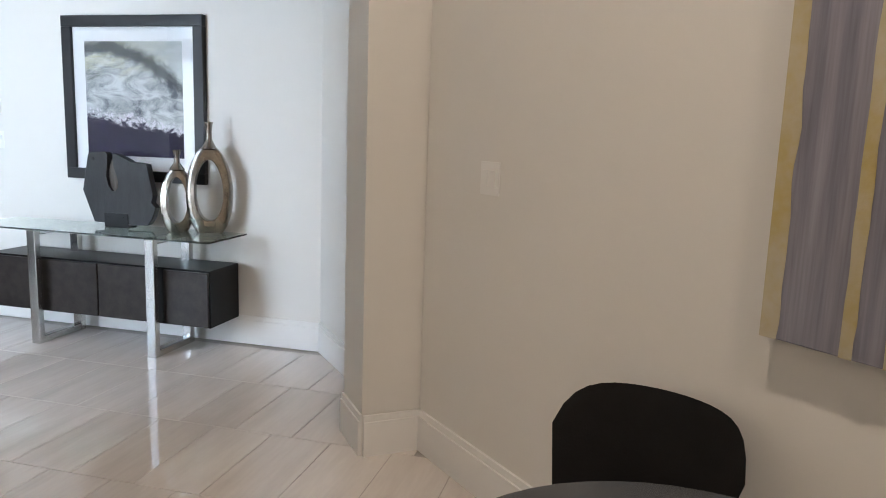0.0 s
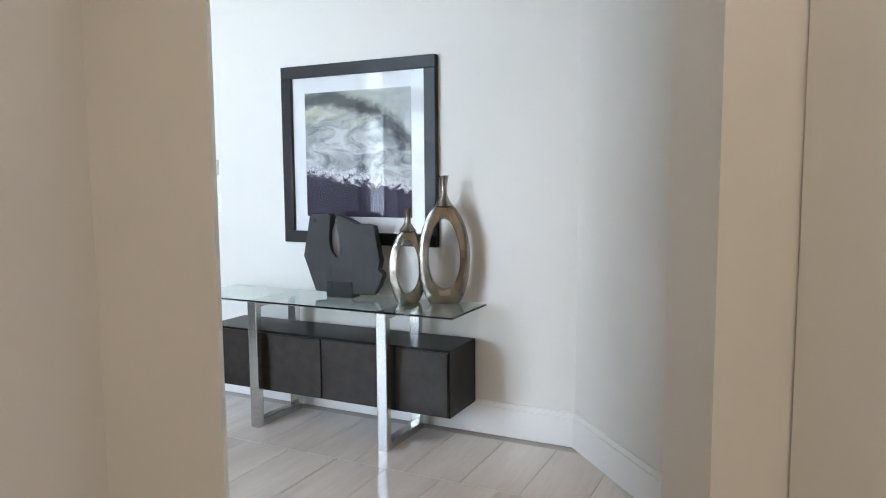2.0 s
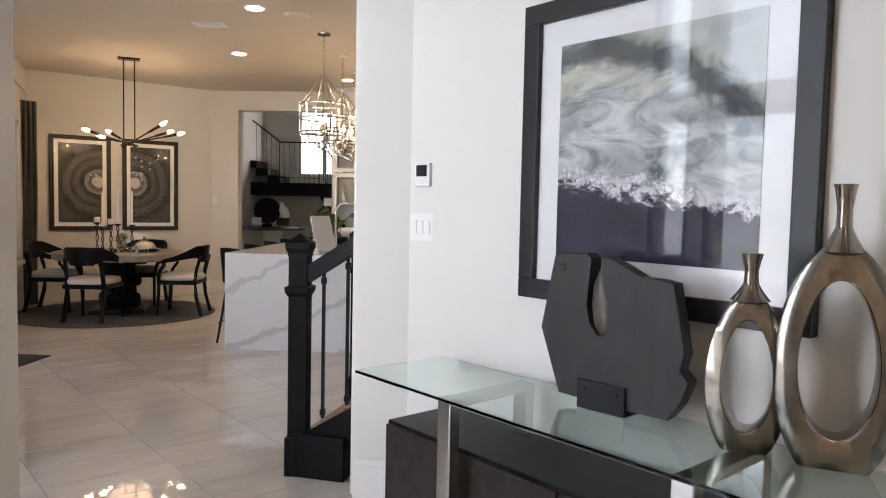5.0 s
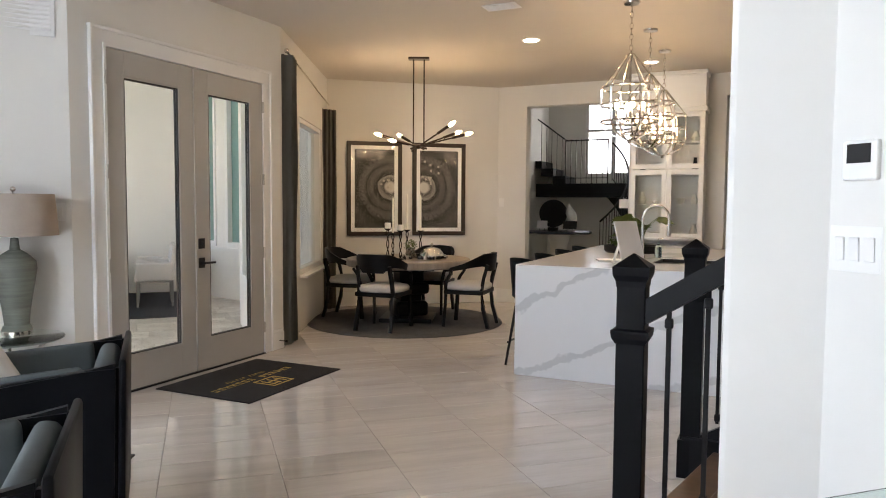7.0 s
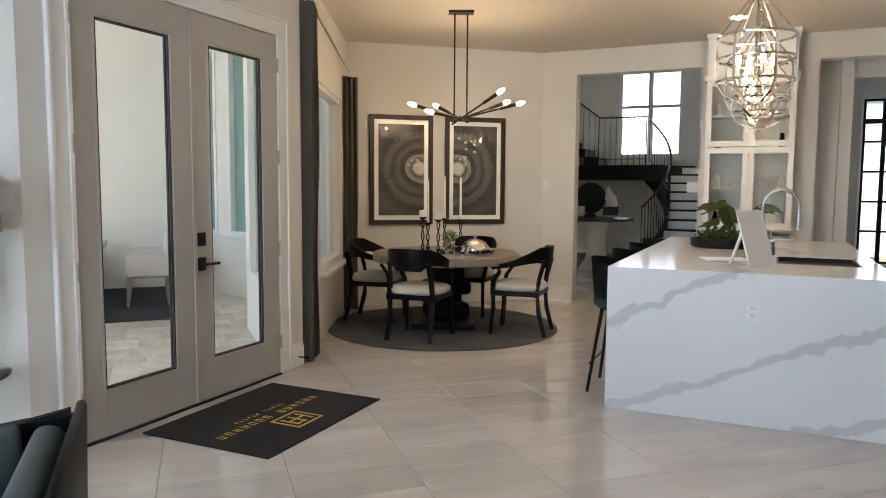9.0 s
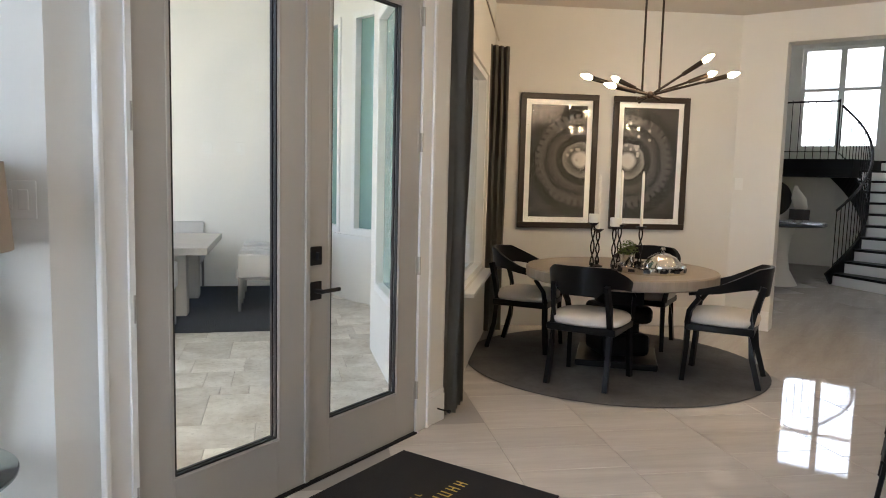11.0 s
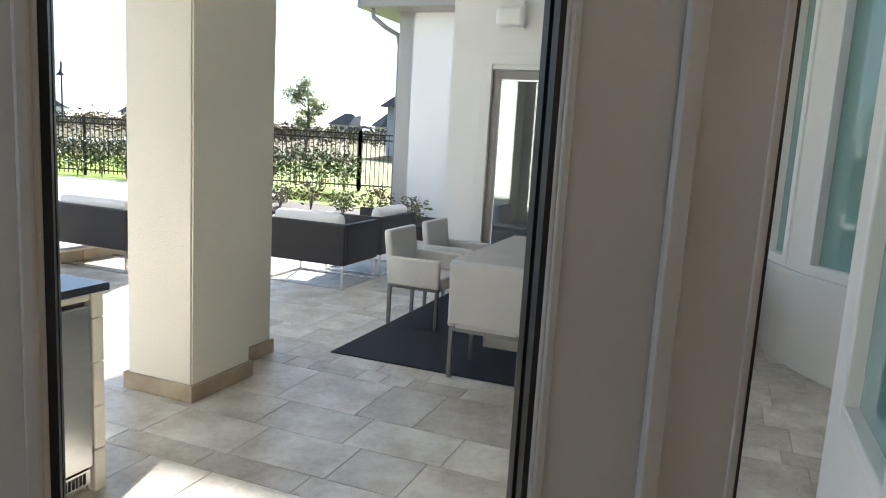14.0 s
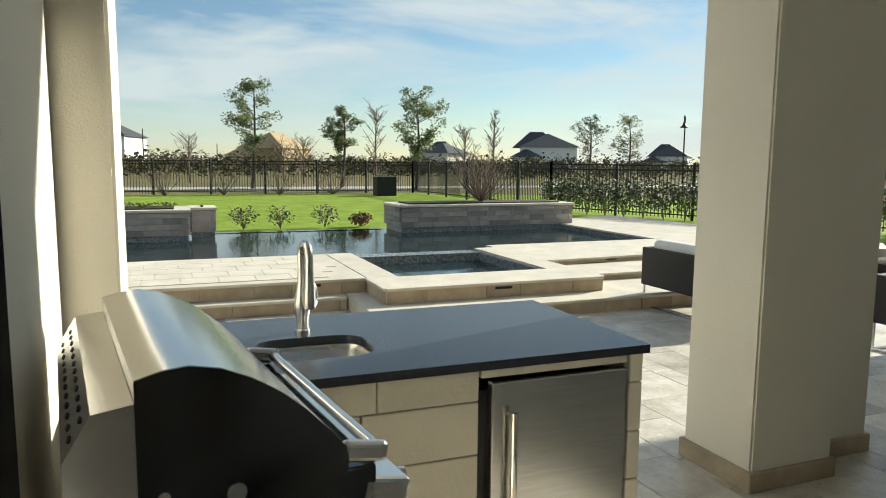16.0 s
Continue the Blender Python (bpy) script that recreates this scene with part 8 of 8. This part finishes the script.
for k, (brg, d, h, s) in enumerate(((130.4, 48, 6.6, 1.5), (123.5, 50, 5.3, 1.0), (117.6, 46, 6.0, 1.5), (104.0, 62, 5.6, 1.3), (101.0, 62, 5.4, 1.3), (79.8, 52, 5.0, 1.3), (151, 52, 6.0, 1.4))):
    pine(brg, d, h, s, 200 + k, "slender pine with open tufted crown", 0.8 if k not in (3, 4) else 0.5, "pine" if k != 3 else "olive")
for k, (brg, d, h, s) in enumerate(((120.8, 48, 5.6, 1.3), (113.7, 50, 4.2, 1.5), (111.4, 47, 5.4, 1.0), (135, 60, 3.6, 1.6), (126.5, 58, 3.4, 1.8), (128, 62, 3.0, 1.8), (146, 55, 4.6, 1.4), (92, 70, 3.6, 1.7), (86, 66, 3.2, 1.8))):
    bare_tree(brg, d, h, s, 300 + k, "leafless winter tree with fine twigs")
bm = bm_new()
rnd = random.Random(77)
for k in range(900):
    brg = rnd.uniform(60, 160)
    d = rnd.uniform(75, 170)
    x, y = beyond(brg, d)
    leaf_cloud(bm, (x, y, rnd.uniform(0.4, 1.4)), (rnd.uniform(2, 5), rnd.uniform(2, 5), rnd.uniform(0.5, 1.0 + d * 0.012)), 60, 0.5, k)
part("scrub", bm, "scrub", None, "brown winter scrub across the far field", kind="stuff", category="scrub")


def house(bearing, dist, w, d, h, rise, turn, label, wallm="whitestucco", roofm="roof"):
    x, y = beyond(bearing, dist)
    g = thing("house", pose(x, y, -0.2, 0, 0, turn), label, "house", "distant houses")
    bm = bm_new()
    box(bm, w, d, h, 0, 0, h / 2)
    box(bm, w * 0.5, d * 0.5, h * 0.6, w * 0.45, -d * 0.4, h * 0.3)
    part("wall", bm, wallm, g)
    for cx, cy, ww, dd, zz, rr in ((0, 0, w, d, h, rise), (w * 0.45, -d * 0.4, w * 0.5, d * 0.5, h * 0.6, rise * 0.6), (-w * 0.2, -d * 0.2, w * 0.5, d * 0.8, h, rise * 1.15)):
        bm = bm_new()
        e = 0.5
        v = [bm.verts.new((cx + sx * (ww / 2 + e), cy + sy * (dd / 2 + e), zz)) for sx, sy in ((-1, -1), (1, -1), (1, 1), (-1, 1))]
        k = min(ww, dd) / 2
        t = [bm.verts.new((cx - max(0, ww / 2 - k), cy - max(0, dd / 2 - k), zz + rr)), bm.verts.new((cx + max(0.01, ww / 2 - k), cy + max(0, dd / 2 - k), zz + rr))]
        for f in ((v[0], v[1], t[1], t[0]), (v[1], v[2], t[1]), (v[2], v[3], t[0], t[1]), (v[3], v[0], t[0]), (v[0], v[3], v[2], v[1])):
            bm.faces.new(f)
        part("roof", bm, roofm, g)
    for sx in (-0.32, -0.1, 0.12, 0.34):
        for zz in (0.28, 0.72):
            bm = bm_new()
            box(bm, w * 0.09, 0.12, h * 0.2, sx * w, -d / 2 - 0.03, h * zz)
            part("window", bm, "dark", g)


for brg, d, w, dd, h, r, t, lab, wm, rm in (
        (107.2, 135, 11, 10, 4.6, 2.6, 20, "distant two-storey house with dark hip roof", "whitestucco", "roof"),
        (115.5, 150, 8, 8, 3.6, 2.2, -10, "distant house with grey hip roof", "stucco", "roof"),
        (128.6, 150, 15, 9, 4.2, 3.2, 15, "distant house shell with bare timber roof", "timber", "timber"),
        (140.5, 150, 12, 10, 6.0, 3.2, 30, "distant pale two-storey house", "whitestucco", "roof"),
        (97.8, 190, 10, 9, 3.6, 2.8, 0, "distant house with dark roof", "whitestucco", "roof"),
        (72, 175, 11, 10, 3.4, 3.0, 10, "distant house with dark blue roof", "whitestucco", "roof"),
        (75.5, 190, 11, 10, 3.4, 2.6, 30, "distant house with low dark roof", "whitestucco", "roof"),
        (91, 210, 11, 10, 3.4, 2.6, 30, "distant house with low grey roof", "whitestucco", "roof"),
        (67.8, 62, 9, 9, 4.0, 2.4, 47, "neighbouring grey-blue house with dark slate roof", "greyblue", "roof")):
    if wm not in M:
        M[wm] = mat(wm, (0.42, 0.30, 0.16), 0.8, vary=0.2, vscale=2) if wm == "timber" else mat(wm, (0.33, 0.37, 0.42), 0.8, vary=0.08)
    house(brg, d, w, dd, h, r, t, lab, wm, rm)
lx, ly = beyond(96.9, 70)
g = thing("street_lamp", pose(lx, ly, -0.2), "tall dark street lamp with hooked bell head", "street lamp")
bm = bm_new()
tube(bm, [(0, 0, 0), (0, 0, 5.9)] + [(0.3 - 0.3 * math.cos(a), 0, 5.9 + 0.35 * math.sin(a)) for a in [math.pi * i / 8 for i in range(1, 9)]] + [(0.6, 0, 5.6)], 0.07, 8, 0.05)
part("pole", bm, "iron", g, "", True)
bm = bm_new()
lathe(bm, [(0.08, 5.62), (0.12, 5.4), (0.36, 5.15), (0.36, 5.1), (0.001, 5.14)], 16, 0.6)
part("head", bm, "iron", g, "", True)
for brg, d, h in ((138.2, 120, 6.5), (133, 150, 5)):
    x, y = beyond(brg, d)
    bm = bm_new()
    rod(bm, (0, 0, 0), (0, 0, h), 0.12, 6, 0.08)
    part("utility_pole", bm, "bark", None, "thin wooden utility pole far across field", m=pose(x, y, -0.2), category="pole")
# the street beyond
slab_of("road", ((-60, 46), (60, 46), (60, 50), (-60, 50)), -0.25, -0.19, "concrete", "pale concrete street past the field", "road")

# ---- floor tiles and pavers ----
def tile_mesh(name, w, d, h, material, bev=0.002):
    bm = bm_new()
    box(bm, w, d, h, 0, 0, -h / 2, bev=bev, seg=1)
    me = bpy.data.meshes.new(name)
    bm.to_mesh(me)
    bm.free()
    me.materials.append(M[material])
    return me


def inside(p, poly):
    c, n = False, len(poly)
    for i in range(n):
        (x0, y0), (x1, y1) = poly[i], poly[(i + 1) % n]
        if (y0 > p[1]) != (y1 > p[1]) and p[0] < (x1 - x0) * (p[1] - y0) / (y1 - y0) + x0:
            c = not c
    return c


floor_ob, patio_ob = bpy.data.objects["floor"], bpy.data.objects["patio"]
FU, FV = Vector((0.6884, -0.7254)), Vector((0.7254, 0.6884))
me = tile_mesh("tile", 0.297, 0.597, 0.008, "floor", 0.0015)
spots = []
room = [(-3.95, 3.1), (-3.95, 5.3), (-5.1, 7.75), (-3.3, 9.3), (-2.8, 16), (0, 16), (3.1, 9.4), (3.1, 2.3), (0.36, 2.26), (2.29, 0.1), (2.2, -1.2), (2.1, -6.2), (-0.5, -6.2), (-0.1, -0.9), (-1.9, -1.9), (-5.4, 1.5)]
for j in range(-14, 22):
    for i in range(-52, 30):
        c = FU * (1.43 + 0.3 * (i + 0.5) + 0.1 * (j % 3)) + FV * (0.97 + 0.6 * (j + 0.5))
        if inside(c, room):
            spots.append((min((c - Vector(q)).length for q in ((1.0, -0.4), (-1.8, 4.4), (-2.3, 2.9), (-0.9, 2.6))), c.x, c.y))
spots.sort()
for d, x, y in spots[:300]:
    ob = new("tile", me)
    ob.parent = floor_ob
    ob.matrix_basis = pose(x, y, 0.0, 0, 0, -46.5)
bm = bm_new()
for d, x, y in spots[300:]:
    box(bm, 0.297, 0.597, 0.006, x, y, -0.003, rz=-46.5)
ob = part("tiles", bm, "floor", floor_ob, "glossy cream tiles", kind="stuff")

sizes = ((0.40, 0.40), (0.60, 0.40), (0.40, 0.20), (0.60, 0.60), (0.20, 0.20))
meshes = {}
rnd = random.Random(9)
spots = []
a = 4.9
rows = (0.40, 0.60, 0.20, 0.40)
k = 0
while a < 17.0:
    w = rows[k % 4]
    b = -1.6 + 0.13 * (k % 3)
    while b < 7.6:
        ln = rnd.choice((0.40, 0.60, 0.60, 0.20)) if w < 0.6 else rnd.choice((0.40, 0.60, 0.60))
        ca, cb = a + w / 2, b + ln / 2
        if not (ca < 5.2 and cb < 2.6):
            spots.append((math.hypot(ca - 7.4, cb - 1.6), ca, cb, w, ln))
        b += ln
    a += w
    k += 1
spots.sort()
for d, ca, cb, w, ln in spots[:300]:
    key = (w, ln)
    if key not in meshes:
        meshes[key] = tile_mesh("paver", w - 0.004, ln - 0.004, 0.02, "travertine", 0.002)
    ob = new("paver", meshes[key])
    ob.parent = patio_ob
    ob.matrix_basis = OUT @ pose(ca, cb, PATIO + rnd.uniform(-0.0008, 0.0008))
bm = bm_new()
for d, ca, cb, w, ln in spots[300:]:
    if ca < 17 and cb < 7.8:
        box(bm, w - 0.006, ln - 0.006, 0.012, ca, cb, PATIO - 0.006)
part("pavers", bm, "travertine", patio_ob, "travertine pavers", m=OUT, kind="stuff")
# deck pavers
deck = bpy.data.objects["deck_side"]
bm = bm_new()
for i in range(-10, 19):
    for j in range(5):
        x0 = -0.4 + i * 0.42 + 0.14 * (j % 3)
        if -5.5 < x0 < 7.1:
            box(bm, 0.412, 0.40, 0.008, x0 + 0.2, 8.42 + j * 0.41, DECK + 0.004)
part("deck_pavers", bm, "coping", deck, "pale travertine deck pavers", m=OUT, kind="stuff")
